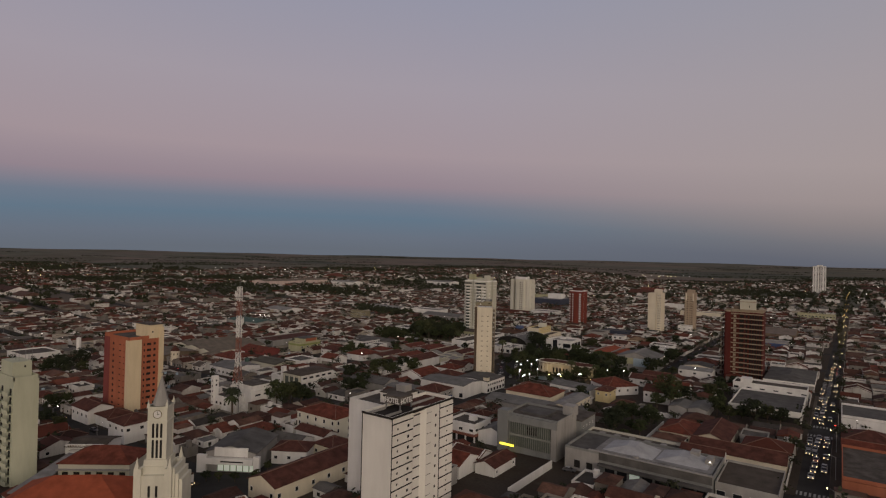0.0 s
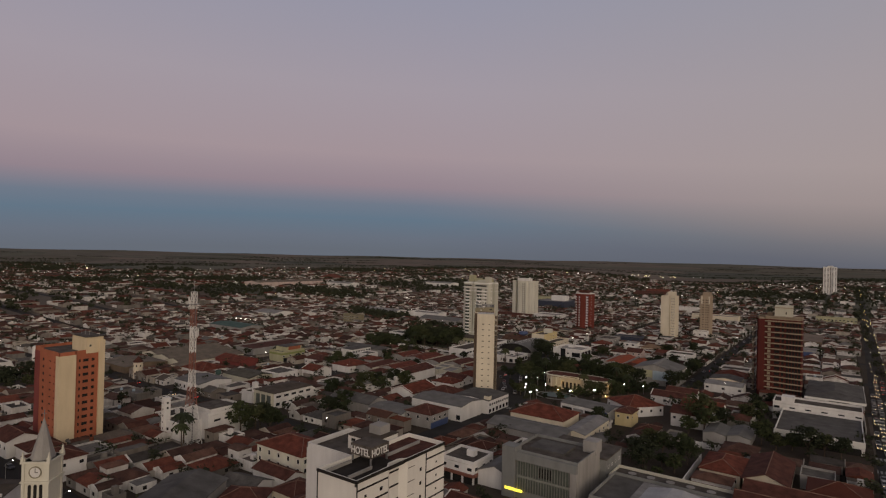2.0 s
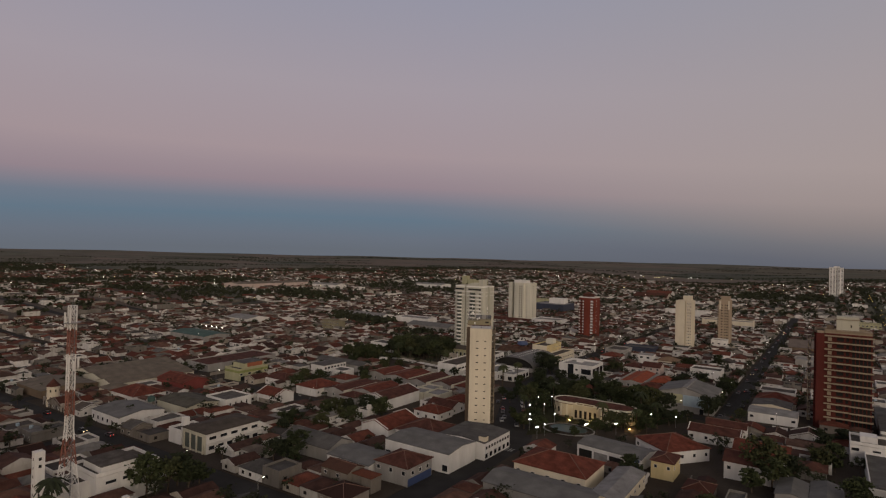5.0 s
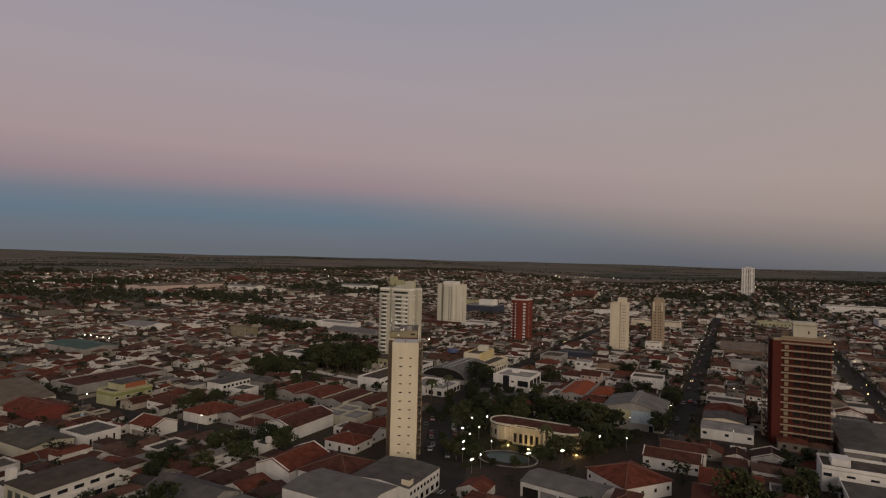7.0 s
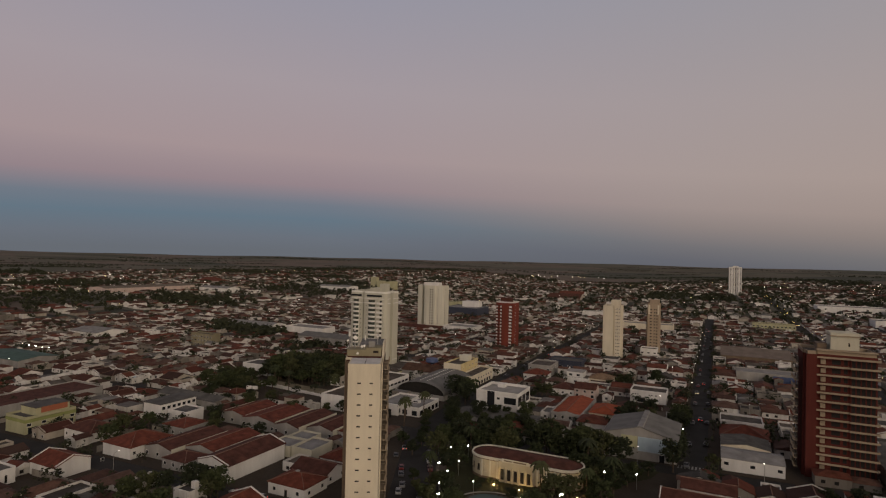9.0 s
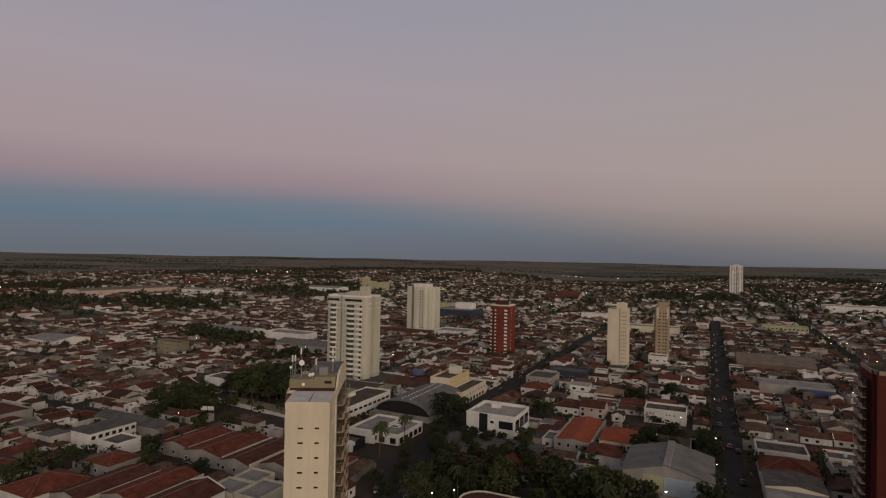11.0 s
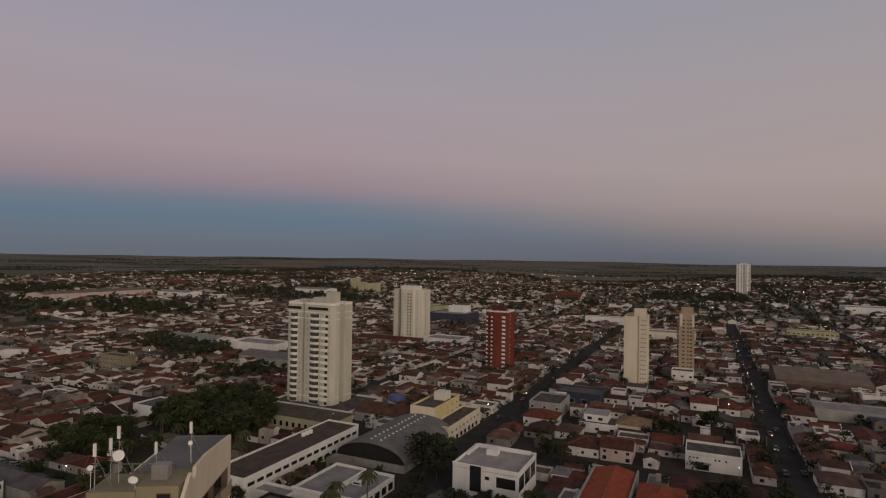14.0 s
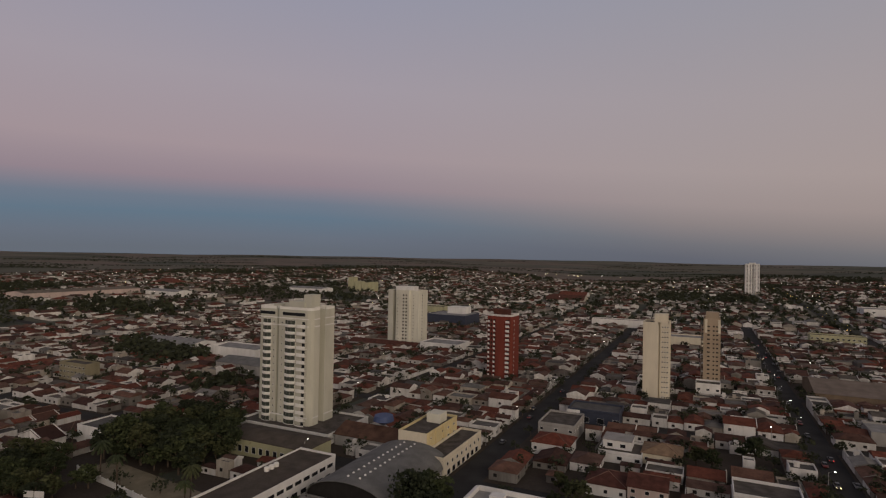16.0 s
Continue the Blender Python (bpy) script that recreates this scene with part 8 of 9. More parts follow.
FAR_SPOTS, YARD_TREES = [], []
count = 0
random.seed(5)
yard = Mesh()
for q in BLOCKS:
    (xa, ya), (xb, _), (xc, yb), (xd, _) = q
    x0, x1 = max(xa, xd) + 1.2, min(xb, xc) - 1.2
    y0, y1 = ya + 1.2, yb - 1.2
    near = -430 < (x0 + x1) / 2 < 60 and 40 < (y0 + y1) / 2 < 500
    if y1 < 40 or (x0 > 0 and y1 < 180):
        continue
    # lots face the cross streets, or in every other block the long streets
    swap = random.random() < 0.45
    u0, u1, v0, v1 = (y0, y1, x0, x1) if swap else (x0, x1, y0, y1)

    def spot(u, v, lu, lv):
        return (v, u, lv, lu) if swap else (u, v, lu, lv)

    def open_spot(u, v, lu, lv, gap=0.15):
        x, y, w, d = spot(u, v, lu, lv)
        return is_free(x, y, x + w, y + d, gap)

    def join_spot(u, v, lu, lv):
        x, y, w, d = spot(u, v, lu, lv)
        FAR_SPOTS.append((x, y, w, d))
        take(x, y, x + w, y + d)

    half = (v1 - v0) / 2
    for rowi in (0, 1):
        u = u0
        while u < u1 - 5:
            lot = min(random.uniform(7.5, 14.0), u1 - u)
            if lot < 5:
                break
            reach, first = 0.0, True
            while reach < half - 5:
                deep = min(random.uniform(9, 20) if first else random.uniform(5, 14), half - reach - 0.6)
                w = lot - random.choice((0.25, 0.25, 0.3, 0.6)) if first else lot * random.uniform(0.8, 0.98)
                gap = random.choice((0.2, 0.4, 1.4)) if first else random.choice((0.3, 0.4, 0.8, 1.8))
                deep = min(deep, half - reach - gap)
                if deep < 4:
                    break
                v = v0 + reach + gap if rowi == 0 else v1 - reach - gap - deep
                if open_spot(u, v, w, deep):
                    if near and first and count < 330:
                        fill_house(*spot(u, v, w, deep))
                        count += 1
                    else:
                        join_spot(u, v, w, deep)
                elif near:
                    for frac in (0.55, 0.35):
                        dd = deep * frac
                        vv = v if rowi == 0 else v + deep - dd
                        if dd > 3.5 and open_spot(u, vv, w, dd):
                            join_spot(u, vv, w, dd)
                            break
                if random.random() < (0.5 if near else 0.75):
                    tv = v + deep + 1.4 if rowi == 0 else v - 1.4
                    if open_spot(u + w * 0.75 - 0.5, tv - 0.5, 1, 1, 0):
                        tx, ty, _, _ = spot(u + w * 0.75, tv, 0, 0)
                        YARD_TREES.append((tx, ty, random.uniform(1.8, 3.8)))
                reach += gap + deep
                first = False
            vm = v0 + 0.5 if rowi == 0 else v1 - 0.5 - half * 0.9
            if open_spot(u + lot - 0.3, vm, 0.3, half * 0.9, 0.0) and random.random() < 0.7:
                xa_, ya_, w_, d_ = spot(u + lot - 0.2, vm, 0, half * 0.9)
                wall_run(yard, xa_, ya_, xa_ + w_, ya_ + d_, random.uniform(2.0, 2.8))
            u += lot
random.seed(6)
for q in BLOCKS:
    (xa, ya), (xb, _), (xc, yb), (xd, _) = q
    if not (-460 < (xa + xb) / 2 < 20 and 90 < (ya + yb) / 2 < 600):
        continue
    for _ in range(70):
        w, d = random.uniform(3.5, 8.0), random.uniform(4.0, 9.0)
        x, y = random.uniform(max(xa, xd) + 0.5, min(xb, xc) - w - 0.5), random.uniform(ya + 0.5, yb - d - 0.5)
        if is_free(x, y, x + w, y + d, 0.25) and not any(x - 1.6 < tx < x + w + 1.6 and y - 1.6 < ty < y + d + 1.6 for tx, ty in TREE_SPOTS):
            FAR_SPOTS.append((x, y, w, d))
            take(x, y, x + w, y + d)
tagged(new("yard_walls", yard.make("yard_walls", M_FWALL)), "pale plastered garden walls between the lots", "wall", kind="stuff")


# ---- joined houses, trees and lights of the wider town ----
def add_house(s, x, y, w, d, z=None, check=False, openings=False):
    if check and not is_free(x, y, x + w, y + d, 0.5):
        return
    g = land(x + w / 2, y + d / 2) if z is None else z
    h = random.choice((2.5, 2.6, 2.8, 2.9, 3.0, 3.2, 3.4, 2.7, 4.8))
    r = random.random()
    trade = x > -215 and 400 < y < 1100
    wl = 3 + random.randrange(len(WALL_KINDS))
    if random.random() < (0.25 if trade else 0.12):
        wl = 3 + random.choice((0, 2, 5))
    s.solid([(x, y, g - 1.5), (x + w, y, g - 1.5), (x + w, y + d, g - 1.5), (x, y + d, g - 1.5)], [(x, y, g + h), (x + w, y, g + h), (x + w, y + d, g + h), (x, y + d, g + h)], wl, 1)
    if openings:
        for i in range(int(w / 4)):
            a, c = x + 1.6 + i * 3.6, g + h * 0.55
            if random.random() < 0.75 and a + 1.3 < x + w:
                s.box(a, y - 0.04, c - 0.6, a + 1.2, y + 0.02, c + 0.5 if random.random() < 0.8 else c + 0.4, 2)
        for i in range(int(d / 5)):
            a, c = y + 1.8 + i * 4.4, g + h * 0.55
            if random.random() < 0.6:
                s.box(x + w - 0.02, a, c - 0.6, x + w + 0.04, a + 1.2, c + 0.5, 2)
    o = 0.35
    if r < (0.74 if trade else 0.84 if openings else 0.74):
        mat = 0 if random.random() < 0.88 else 1
        if r < 0.48:
            if w > d:
                a, ry = y + d / 2, d * 0.19
                base = [(x - o, y - o, g + h + 0.02), (x + w + o, y - o, g + h + 0.02), (x + w + o, y + d + o, g + h + 0.02), (x - o, y + d + o, g + h + 0.02)]
                s.solid(base, [(x - o, a - 0.02, g + h + ry), (x + w + o, a - 0.02, g + h + ry), (x + w + o, a + 0.02, g + h + ry), (x - o, a + 0.02, g + h + ry)], mat)
                if r < 0.3:
                    pr = [(y, g + h - 0.3), (y + d, g + h - 0.3), (y + d, g + h + 0.45), (a, g + h + ry + 0.5), (y, g + h + 0.45)]
                    s.solid([(x + w + o, p, z) for p, z in pr], [(x + w + o + 0.25, p, z) for p, z in pr], wl)
            else:
                a, ry = x + w / 2, w * 0.19
                base = [(x - o, y - o, g + h + 0.02), (x + w + o, y - o, g + h + 0.02), (x + w + o, y + d + o, g + h + 0.02), (x - o, y + d + o, g + h + 0.02)]
                s.solid(base, [(a - 0.02, y - o, g + h + ry), (a + 0.02, y - o, g + h + ry), (a + 0.02, y + d + o, g + h + ry), (a - 0.02, y + d + o, g + h + ry)], mat)
                if r < 0.3:
                    pr = [(x, g + h - 0.3), (x + w, g + h - 0.3), (x + w, g + h + 0.45), (a, g + h + ry + 0.5), (x, g + h + 0.45)]
                    s.solid([(p, y - o - 0.25, z) for p, z in pr], [(p, y - o, z) for p, z in pr], wl)
        else:
            m = min(w, d) / 2
            base = [(x - o, y - o, g + h + 0.02), (x + w + o, y - o, g + h + 0.02), (x + w + o, y + d + o, g + h + 0.02), (x - o, y + d + o, g + h + 0.02)]
            s.solid(base, [(x + m, y + m, g + h + m * 0.4), (x + w - m + 0.05, y + m, g + h + m * 0.4), (x + w - m + 0.05, y + d - m + 0.05, g + h + m * 0.4), (x + m, y + d - m + 0.05, g + h + m * 0.4)], mat)
    elif r < 0.97:
        p = 0.7
        for bx in ((x, y, x + w, y + 0.25), (x, y + d - 0.25, x + w, y + d), (x, y + 0.25, x + 0.25, y + d - 0.25), (x + w - 0.25, y + 0.25, x + w, y + d - 0.25)):
            s.box(bx[0], bx[1], g + h, bx[2], bx[3], g + h + p, wl)
        if openings and random.random() < 0.6:
            tx, ty = x + w * random.uniform(0.2, 0.7), y + d * random.uniform(0.3, 0.7)
            s.box(tx, ty, g + h, tx + 1.6, ty + 1.4, g + h + random.uniform(1.2, 2.4), wl)


random.seed(21)
s = Mesh()
for x, y, w, d in FAR_SPOTS:
    if max(w, d) > 12:
        c = random.uniform(0.45, 0.62)
        if d > w:
            add_house(s, x, y, w, d * c, openings=True)
            add_house(s, x + random.choice((0, 0, w * 0.2)), y + d * c + 0.4, w * random.uniform(0.65, 0.8), d * (1 - c) - 0.5, openings=True)
        else:
            add_house(s, x, y, w * c, d, openings=True)
            add_house(s, x + w * c + 0.4, y + random.choice((0, 0, d * 0.2)), w * (1 - c) - 0.5, d * random.uniform(0.65, 0.8), openings=True)
    else:
        add_house(s, x, y, w, d, openings=True)
tagged(new("town_houses", s.make("town_houses", [M_FTILE, M_FGREY, M_DARK] + WALL_KINDS)), "crowded low houses with clay roofs and pale walls", "houses", kind="stuff")


def in_town(x, y):
    r = math.hypot(x + 100, y - 300)
    edge = 2450 + 330 * math.sin(x * 0.004 + 0.6) + 160 * math.sin(y * 0.007 + x * 0.002)
    return r < edge


def in_sight(x, y):
    """Ground that the walk looks out over."""
    if y < -60:
        return False
    return -3.4 * (y + 60) - 150 < x < 0.42 * y + 240


NEAR_TAKEN = list(TAKEN)
HALLS = [r for r in TAKEN if r[1] > 900 or r[0] < -740]
TAKEN[:] = HALLS + [(avenue_x(y) - 7, y, avenue_x(y) + 7, y + 50) for y in range(990, 2300, 50)]
far, crowns, specks = Mesh(), Mesh(), Mesh()
random.seed(33)
near_x0, near_x1, near_y1 = ROAD_XS[0], ROAD_XS[-1], ROAD_YS[-1]
bx = -3300
while bx < 1400:
    by = -75
    while by < 2900:
        cx, cy = bx + 42, by + 43
        inside = near_x0 < cx < near_x1 and cy < near_y1
        if not inside and in_town(cx, cy) and in_sight(cx, cy):
            r = math.hypot(cx + 100, cy - 300)
            wild = noise.noise(Vector((cx * 0.004, cy * 0.004, 3.0)))
            if wild < -0.25:
                for _ in range(30):
                    FAR_SPOTS.append((bx + random.uniform(0, 80), by + random.uniform(0, 80), 0, 0))
            elif wild > 0.5:
                wl_, dl_ = random.uniform(40, 70), random.uniform(25, 45)
                add_house(far, bx + 6, by + 8, wl_, dl_)
            else:
                big = 1.0 if r < 1400 else 1.35
                for rowi in (0, 1):
                    x = bx + 6
                    while x < bx + 80:
                        w = random.uniform(8, 14) * big
                        d = random.uniform(12, 26) * 1.0
                        if random.random() < 0.9:
                            add_house(far, x, by + 7 + rowi * 39 + random.uniform(0, 5), w - random.uniform(0.4, 2.0), d, None, True)
                        x += w
            for _ in range(22 if r < 1500 else 17):
                FAR_SPOTS.append((bx + random.uniform(0, 86), by + random.uniform(0, 88), 0, 0))
        by += 90
    bx += 88
tagged(new("far_houses", far.make("far_houses", [M_FTILE, M_FGREY, M_DARK] + WALL_KINDS)), "endless low houses with clay roofs and pale walls", "houses", kind="stuff")


TAKEN[:] = NEAR_TAKEN


def far_tree(s, x, y, size):
    g = land(x, y)
    n = 16
    for _ in range(n):
        a, u, h = random.uniform(0, 6.28), math.sqrt(random.random()), random.random()
        c = (x + size * u * 0.8 * math.cos(a), y + size * u * 0.8 * math.sin(a), g + size * (0.35 + 1.25 * h * (1.1 - 0.5 * u)))
        leaf_quad(s, c, size * random.uniform(0.28, 0.5))


def mid_tree(s, x, y, size):
    g = land(x, y)
    s.tube((x, y, g - 0.4), (x, y, g + size * 0.9), 0.05 * size + 0.05, 0.03 * size + 0.03, 5, 1)
    for _ in range(7):
        a, r, h = random.uniform(0, 6.28), size * random.uniform(0.15, 0.8), random.random()
        c = (x + r * math.cos(a), y + r * math.sin(a), g + size * (0.75 + 0.95 * h * (1.1 - 0.5 * r / size)))
        for _ in range(13):
            leaf_quad(s, (c[0] + random.gauss(0, size * 0.2), c[1] + random.gauss(0, size * 0.2), c[2] + random.gauss(0, size * 0.15)), size * random.uniform(0.10, 0.19))


random.seed(44)
mids = Mesh()
for x, y, size in YARD_TREES:
    mid_tree(mids, x, y, size)
for y in range(120, 900, 15):
    for x in (-97.2, -84.8, -12.6, 0.6, -298, -282, -386, -370):
        if random.random() < (0.5 if x > -20 else 0.62) and not (y < 360 and x in (-97.2, -84.8)):
            mid_tree(mids, x + random.uniform(-1, 1), y + random.uniform(-4, 4), random.uniform(2.0, 4.2))
    if y > 465:
        for dx in (-6.2, 6.2):
            if random.random() < 0.7:
                mid_tree(mids, road_x(y) + dx, y + random.uniform(-4, 4), random.uniform(1.8, 3.2))
for yy in ROAD_YS[2:]:
    for x in range(-640, 230, 13):
        if random.random() < 0.33 and abs(x + 91) > 9 and abs(x - avenue_x(yy)) > 11 and abs(x - road_x(yy)) > 14:
            mid_tree(mids, x, yy + random.choice((-6.6, 6.6)), random.uniform(1.6, 3.2))
tagged(new("street_trees", mids.make("street_trees", [M_FLEAF, M_BARK])), "small dark trees along streets and in yards", "trees", kind="stuff")

random.seed(45)
for x, y, w, d in FAR_SPOTS:
    if w == 0:
        far_tree(crowns, x, y, random.uniform(2.6, 5.6))
for q in BLOCKS:
    (xa, ya), (xb, _), (xc, yb), (xd, _) = q
    if ya > 480 or xb < -370:
        for _ in range(40):
            x, y = random.uniform(max(xa, xd), min(xb, xc)), random.uniform(ya, yb)
            if is_free(x - 1.5, y - 1.5, x + 1.5, y + 1.5, 0):
                far_tree(crowns, x, y, random.uniform(2.2, 4.2))
# belts of trees and copses: a creek left of the centre, field edges and far woods
for _ in range(210):
    u = random.random()
    far_tree(crowns, -465 - 120 * u + random.gauss(0, 12), 572 + 50 * u + random.gauss(0, 13), random.uniform(3.2, 6.0))
for _ in range(150):
    far_tree(crowns, -800 + random.gauss(0, 48), 775 + random.gauss(0, 34), random.uniform(4.0, 7.0))
for _ in range(46):
    far_tree(crowns, -388 + random.gauss(0, 14), 530 + random.gauss(0, 9), random.uniform(3.0, 5.0))
for _ in range(2600):
    a = random.uniform(0.95, 3.0)
    x, y = -100 + 2500 * math.cos(a), 300 + 2500 * math.sin(a)
    r = 2450 + 330 * math.sin(x * 0.004 + 0.6) + 160 * math.sin(y * 0.007 + x * 0.002) + random.gauss(-40, 90)
    if noise.noise(Vector((a * 9, 0.5, 0))) > -0.12:
        far_tree(crowns, -100 + r * math.cos(a), 300 + r * math.sin(a), random.uniform(4, 8))
for _ in range(70):
    a, r = random.uniform(0.95, 3.0), 2500 + 1700 * random.random()
    cx, cy = -100 + r * math.cos(a), 300 + r * math.sin(a)
    ln, t = random.uniform(150, 900), a + 1.57 + random.uniform(-0.3, 0.3)
    deep = random.choice((3, 4, 6, 30))
    for i in range(int(ln / (7 if deep < 20 else 3.5))):
        k = random.uniform(-0.5, 0.5) * ln
        far_tree(crowns, cx + k * math.cos(t) + random.gauss(0, deep), cy + k * math.sin(t) + random.gauss(0, deep), random.uniform(2.2, 4.0))
tagged(new("far_trees", crowns.make("far_trees", M_FLEAF)), "dark tree crowns scattered among the far houses", "trees", kind="stuff")

# ---- street lamps ----
s = Mesh()
s.tube((0, 0, -0.4), (0, 0, 7.4), 0.09, 0.06, 6)
POLE = s.make("pole", M_CONCRETE)
s = Mesh()
s.tube((0, 0, 7.3), (1.5, 0, 7.9), 0.05, 0.04, 5)
ARM = s.make("arm", M_STEEL)
s = Mesh()
s.ball((1.75, 0, 7.82), 0.17, 0, 8, 4, 0.6)
HEAD = s.make("lamp_head", M_LAMP)
HEADW = HEAD.copy()
HEADW.materials[0] = M_LAMPWARM


def street_lamp(x, y, turn=0.0, warm=False):
    ob = thing("street_lamp", x, y, "slim street lamp with a glowing head", "street lamp", "street lamps", turn=turn)
    part("pole", POLE, None, ob)
    part("arm", ARM, None, ob)
    part("lamp_head", HEADW if warm else HEAD, None, ob)


s = Mesh()
s.tube((0, 0, -0.3), (0, 0, 4.6), 0.08, 0.06, 6)
GPOLE = s.make("pole", M_STEEL)
s = Mesh()
s.ball((0, 0, 0), 0.19, 0, 10, 6)
GLOBE = s.make("globe", glowing("globe_white", (1.0, 0.97, 0.88), 22.0))


def globe_lamp(x, y, n=3, h=4.6):
    ob = thing("globe_lamp", x, y, "square lamp post with bright white globes", "lamp", "globe lamps")
    part("pole", GPOLE, None, ob)
    for i in range(n):
        a = i * 2.1
        part("globe", GLOBE, None, ob, at=pose(0.45 * math.cos(a) if n > 1 else 0, 0.45 * math.sin(a) if n > 1 else 0, h + 0.3 * (i == 0)))


for x, y, n in ((-179.5, 353.9, 1), (-169.3, 352.9, 2), (-168.9, 341.8, 1), (-164.0, 346.4, 1), (-165.9, 325.6, 2), (-160.0, 319.9, 1), (-157.9, 309.7, 1), (-154.8, 302.5, 2), (-147.5, 294.2, 3), (-146.6, 299.5, 1), (-149.3, 315.7, 1), (-161.6, 351.0, 3),
                (-125.1, 350.0, 3), (-123.5, 318.1, 3), (-133.0, 309.6, 3), (-119.6, 337.6, 1), (-115.5, 341.7, 1), (-106.0, 344.0, 1), (-128.5, 327.3, 1), (-172.5, 333.5, 1), (-175.5, 345.5, 1), (-160.5, 330.0, 1), (-151.8, 362.0, 1)):
    globe_lamp(x, y, n)
# warm floodlights that wash the palace front
for x, y in ((-147.0, 327.0), (-138.5, 326.5), (-121.0, 328.5)):
    fl = thing("floodlight", x, y, "low warm floodlight before the palace", "floodlight", "palace floodlights")
    s = Mesh()
    s.box(-0.2, -0.12, 0, 0.2, 0.12, 0.35)
    part("housing", s, M_STEEL, fl)
    s = Mesh()
    s.box(-0.2, -0.2, 0.35, 0.2, 0.2, 0.5)
    part("lens", s, M_LAMPWARM, fl)
    lamp = new("floodlight_beam", bpy.data.lights.new("floodlight_beam", "POINT"))
    lamp.data.energy, lamp.data.color, lamp.data.shadow_soft_size = 400, (1.0, 0.66, 0.26), 0.3
    lamp.location = (x, y + 0.2, land(x, y) + 1.1)
for y in range(120, 900, 34):
    if random.random() < 0.8 and y > 362:
        street_lamp(-91 - 5.9, y + random.uniform(-3, 3), 0)
    if y > 460 and random.random() < 0.8:
        street_lamp(road_x(y) - 6.3, y, 0)
    street_lamp(avenue_x(y) + 5.6, y, 180, True)
for y in ROAD_YS[2:11]:
    for x in range(-640, 200, 38):
        if random.random() < 0.28 and abs(x + 91) > 9 and abs(x - avenue_x(y)) > 10 and abs(x - road_x(y)) > 12:
            street_lamp(x, y - 5.9, 90)
random.seed(77)
pts = 0
while pts < 420:
    a, r = random.uniform(1.0, 3.0), 700 + 1900 * random.random() ** 0.7
    x, y = -100 + r * math.cos(a), 300 + r * math.sin(a)
    if in_town(x, y) and in_sight(x, y):
        k = 0.10 + r / 7500
        specks.ball((x, y, land(x, y) + 7.5), k, 0 if random.random() < 0.72 else 1, 5, 3)
        pts += 1
for i in range(84):
    # sodium lamps and headlights, in clusters, all the way out along the avenue
    y = random.choice((random.uniform(480, 900), random.gauss(1040, 95), random.gauss(1500, 190), random.gauss(1950, 140)))
    specks.ball((avenue_x(y) + random.uniform(-3.0, 3.0), y, land(0, y) + random.choice((0.8, 0.8, 5.5))), 0.08 + y / 9000, 2 if y > 940 else 1, 5, 3)
for i in range(60):
    a = 1.33 + random.gauss(0, 0.06)
    r = random.uniform(2350, 2550)
    specks.ball((-100 - r * 0.24 + random.gauss(0, 110), 300 + r * 0.97, land(-100 - r * 0.24, 300 + r * 0.97) + 8), 0.42, random.choice((0, 1)), 5, 3)
tagged(new("far_lamps", specks.make("far_lamps", [M_LAMP, M_LAMPWARM, M_SODIUM])), "tiny glowing street lamps across the far town", "street lamps", kind="stuff")

# ---- vehicles ----
s = Mesh()
prof = [(-2.1, 0.35), (2.1, 0.35), (2.15, 0.75), (1.1, 0.92), (-2.0, 0.95), (-2.15, 0.8)]
s.solid([(x, -0.85, z) for x, z in prof], [(x, 0.85, z) for x, z in prof])
BODY = s.make("body", M_CAR)
s = Mesh()
s.solid([(-1.75, -0.78, 0.93), (0.95, -0.78, 0.93), (0.95, 0.78, 0.93), (-1.75, 0.78, 0.93)], [(-1.2, -0.62, 1.42), (0.25, -0.62, 1.42), (0.25, 0.62, 1.42), (-1.2, 0.62, 1.42)], 0, 1)
CABIN = s.make("cabin", [M_GLASS, M_CAR])
s = Mesh()
s.tube((0, -0.12, 0), (0, 0.12, 0), 0.32, 0.32, 10)
WHEEL = s.make("wheel", M_RUBBER)
s = Mesh()
s.box(-0.04, -0.11, -0.07, 0.06, 0.11, 0.07)
LIGHT_F, LIGHT_OFF, LIGHT_R = s.make("headlight", M_HEAD), s.make("headlight", M_STEEL), s.make("taillight", M_TAIL)


def car(x, y, heading, lit=True):
    ob = thing("car", x, y, "small parked car in plain dull paint" if not lit else "small car with glowing lights on the street", "car", "cars", z=land(x, y) + 0.1, turn=heading)
    part("body", BODY, None, ob)
    part("cabin", CABIN, None, ob)
    for wx in (-1.3, 1.3):
        for wy in (-0.8, 0.8):
            part("wheel", WHEEL, None, ob, at=pose(wx, wy, 0.3))
    for wy in (-0.6, 0.6):
        part("headlight", LIGHT_F if lit else LIGHT_OFF, None, ob, at=pose(2.14, wy, 0.66))
        part("taillight", LIGHT_R if lit else LIGHT_OFF, None, ob, at=pose(-2.16, wy, 0.72))


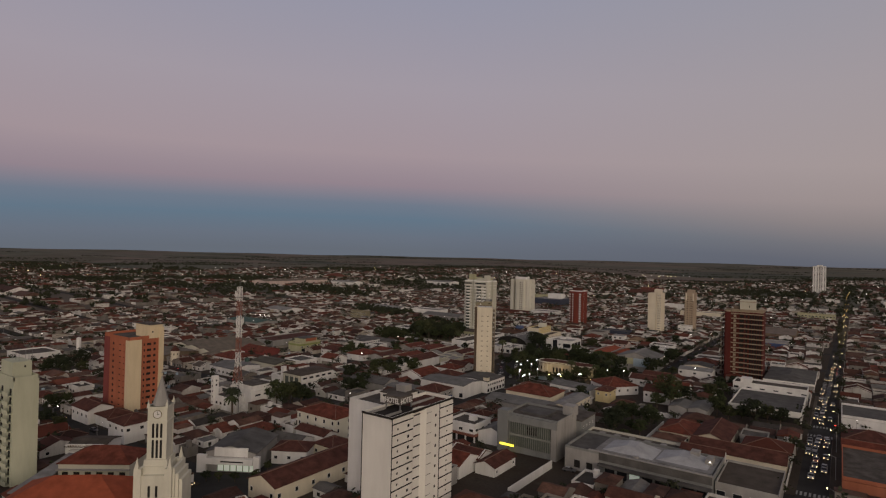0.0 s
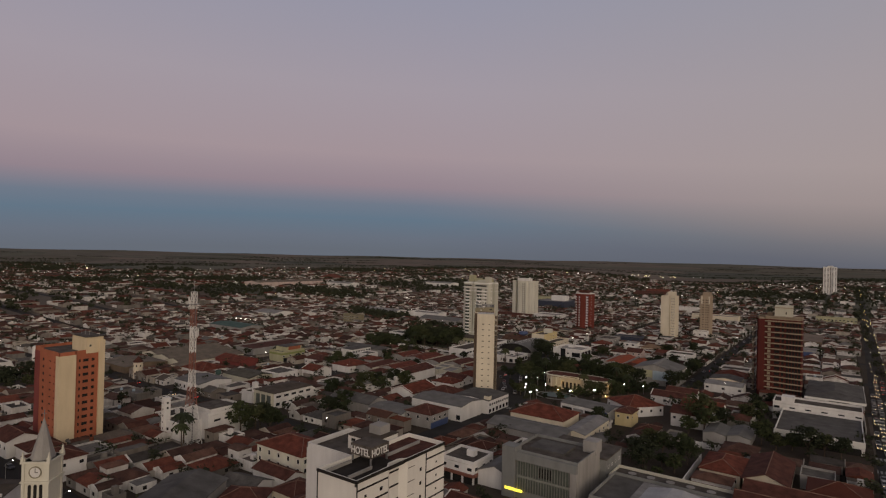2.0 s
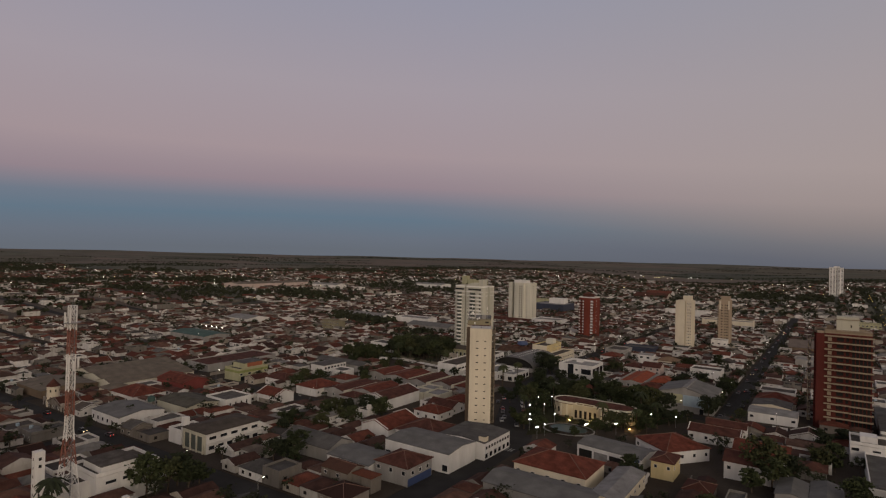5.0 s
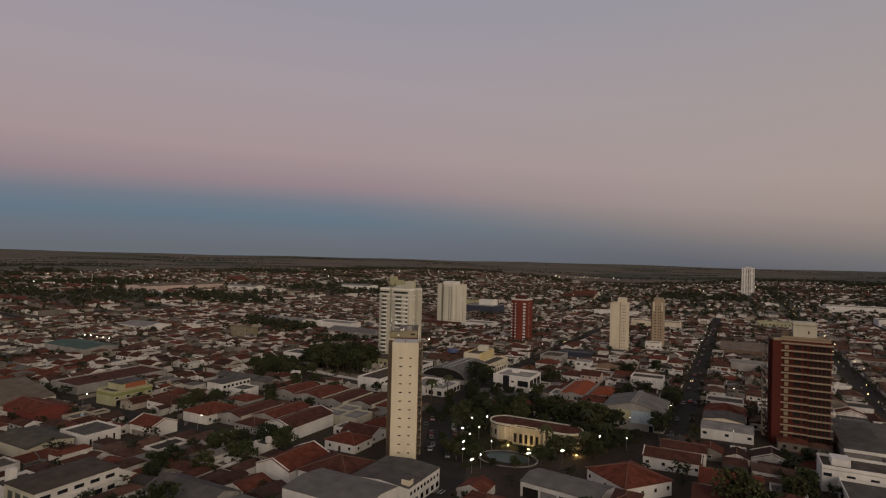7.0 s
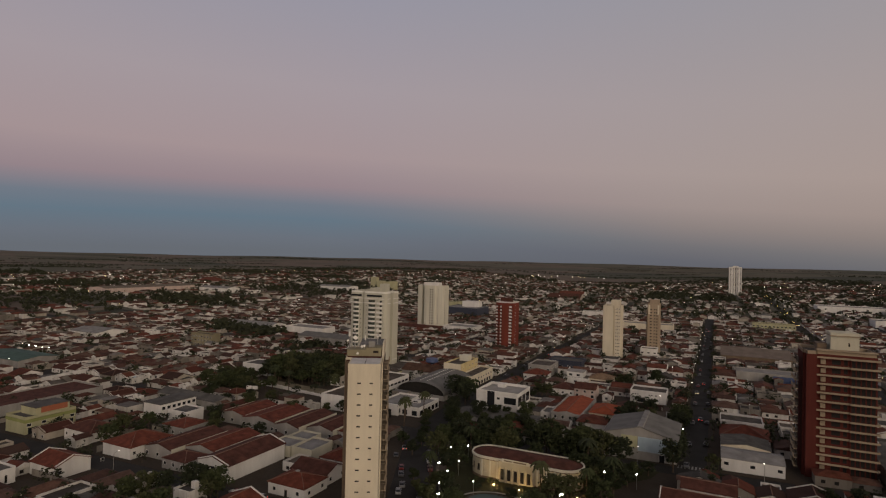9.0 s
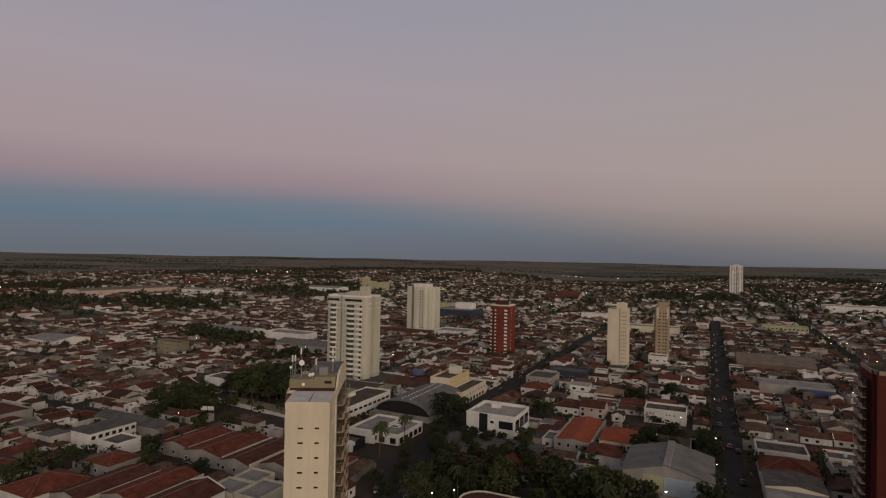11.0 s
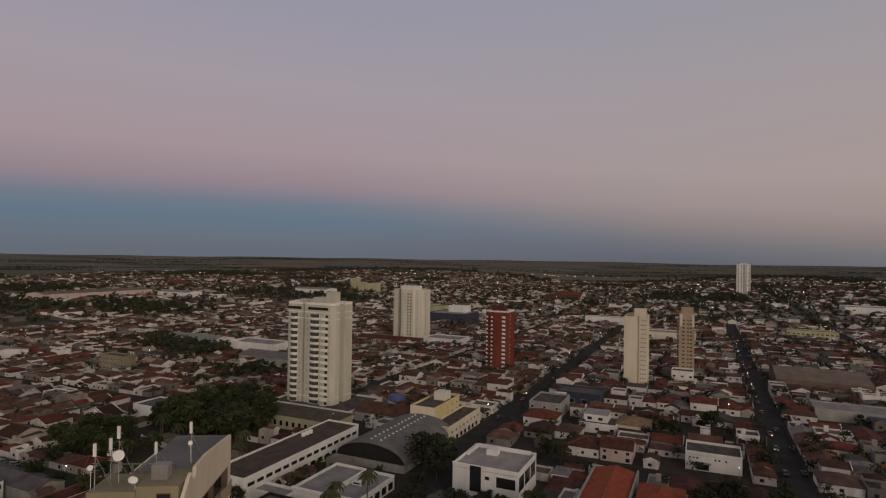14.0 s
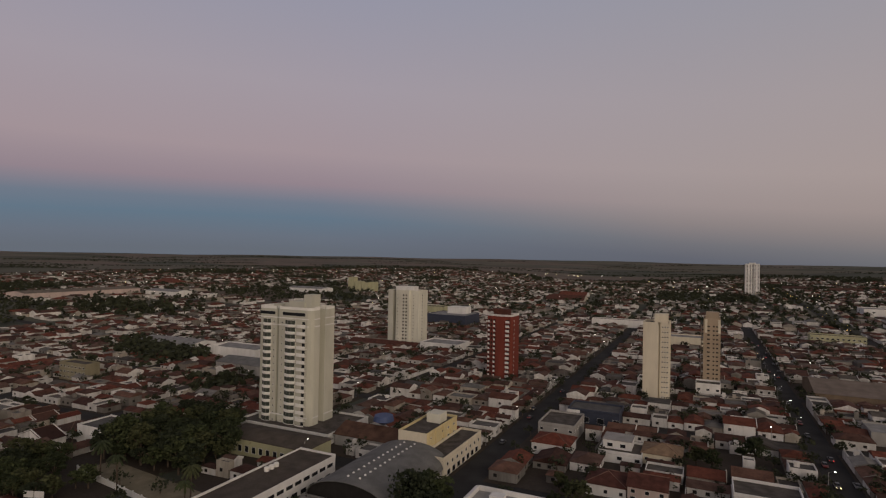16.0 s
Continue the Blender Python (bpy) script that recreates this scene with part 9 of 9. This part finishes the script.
random.seed(91)
y = 214.0
while y < 470:
    y += random.uniform(5.6, 7.6) if y < 400 else random.uniform(8, 16)
    if 276 < y < 292:
        continue
    ax = avenue_x(y)
    car(ax - 0.6 + random.uniform(-0.5, 0.5), y, -90 + random.uniform(-3, 3), random.random() < 0.9)
    if random.random() < 0.5:
        car(ax - 3.0 + random.uniform(-0.3, 0.3), y + random.uniform(-2.0, 2.0), -90 + random.uniform(-4, 4), random.random() < 0.8)
    if random.random() < 0.45:
        car(ax + 2.4 + random.uniform(-0.3, 0.3), y + random.uniform(-2.0, 2.0), -90 if y < 400 else 90)
for i in range(17):
    y = 374 + i * 31 + random.uniform(-8, 8)
    car(-93.0, y, -90, random.random() < 0.25)
    if random.random() < 0.2:
        car(-90.0, y + 8, 90)
    if random.random() < 0.5:
        car(-87.2, y + 3, 90, False)
for x, y, hd, lit in ((-240, 106, 0, False), (-262, 103.5, 180, True), (-270, 106.5, 0, True), (-284, 196.5, 180, True), (-298, 193, 0, True), (-339, 196, 180, True), (-214, 285.5, 180, True), (-193, 282.5, 0, True), (-206, 283, 0, False),
                      (-190, 346, 120, True), (-186, 322, 300, False), (-204, 540, 90, True), (-207, 556, -90, True), (-203, 600, 90, True), (-209, 640, -90, True), (-203.5, 500, 90, False), (-160, 97, 30, True), (-66, 174, 20, False), (-72, 178, 10, False), (-175, 305, 120, False), (-163, 290, 110, True), (-188.5, 337, 118, False), (-171.0, 308.5, 118, False), (-172.5, 313.5, 118, False), (-162.0, 305.0, 118, False), (-164.5, 310.0, 118, False), (-180.5, 327.0, 120, False), (-177.5, 321.5, 120, False), (-196.3, 282.6, 0, False), (-205, 286.2, 180, True), (-171, 330, -60, False), (-175, 337, -60, False), (-178.5, 344, -60, False)):
    car(x, y, hd, lit)
for i in range(9):
    car(-283 + i * 6.2 + random.uniform(-0.8, 0.8), 371.4 if i % 2 else 364.6, 0 if i % 2 else 180, False)
for i in range(7):
    car(-352 + i * 3.2, 372 - 3 + (i % 2) * 1.5, 90, False)
tl = thing("traffic_light", -0.9, 276, "traffic signal showing red at the junction", "traffic light")
s = Mesh()
s.tube((0, 0, -0.3), (0, 0, 5.4), 0.08, 0.07, 6)
part("pole", s, M_STEEL, tl)
s = Mesh()
s.box(-0.2, -0.2, 4.6, 0.2, 0.0, 5.6)
part("housing", s, M_DARK, tl)
s = Mesh()
s.ball((0, -0.22, 5.35), 0.22, 0, 8, 5)
part("lens", s, M_TAIL, tl)
# blue parasol roof of the water tank by the vault
bt = thing("blue_water_tank", -246, 480, "round blue water tank on a single leg", "water tank")
s = Mesh()
s.tube((0, 0, -0.5), (0, 0, 8.5), 0.5, 0.4, 10)
part("leg", s, M_CONCRETE, bt)
s = Mesh()
s.tube((0, 0, 7.5), (0, 0, 9.0), 1.2, 4.2, 18)
s.tube((0, 0, 9.0), (0, 0, 11.0), 4.2, 3.6, 18)
part("tank", s, M_BLUE, bt)
# hoarding by the park
hb = thing("billboard", -304, 384.5, "white twin panel billboard on posts", "billboard", turn=20)
for i, u in enumerate((-1.6, 1.6)):
    s = Mesh()
    s.box(u - 1.45, -0.1, 3.6, u + 1.45, 0.1, 5.4)
    part("panel", s, M_WHITE, hb)
    s = Mesh()
    s.tube((u, 0.15, -0.4), (u, 0.15, 4.4), 0.12, 0.12, 6)
    part("post", s, M_STEEL, hb)
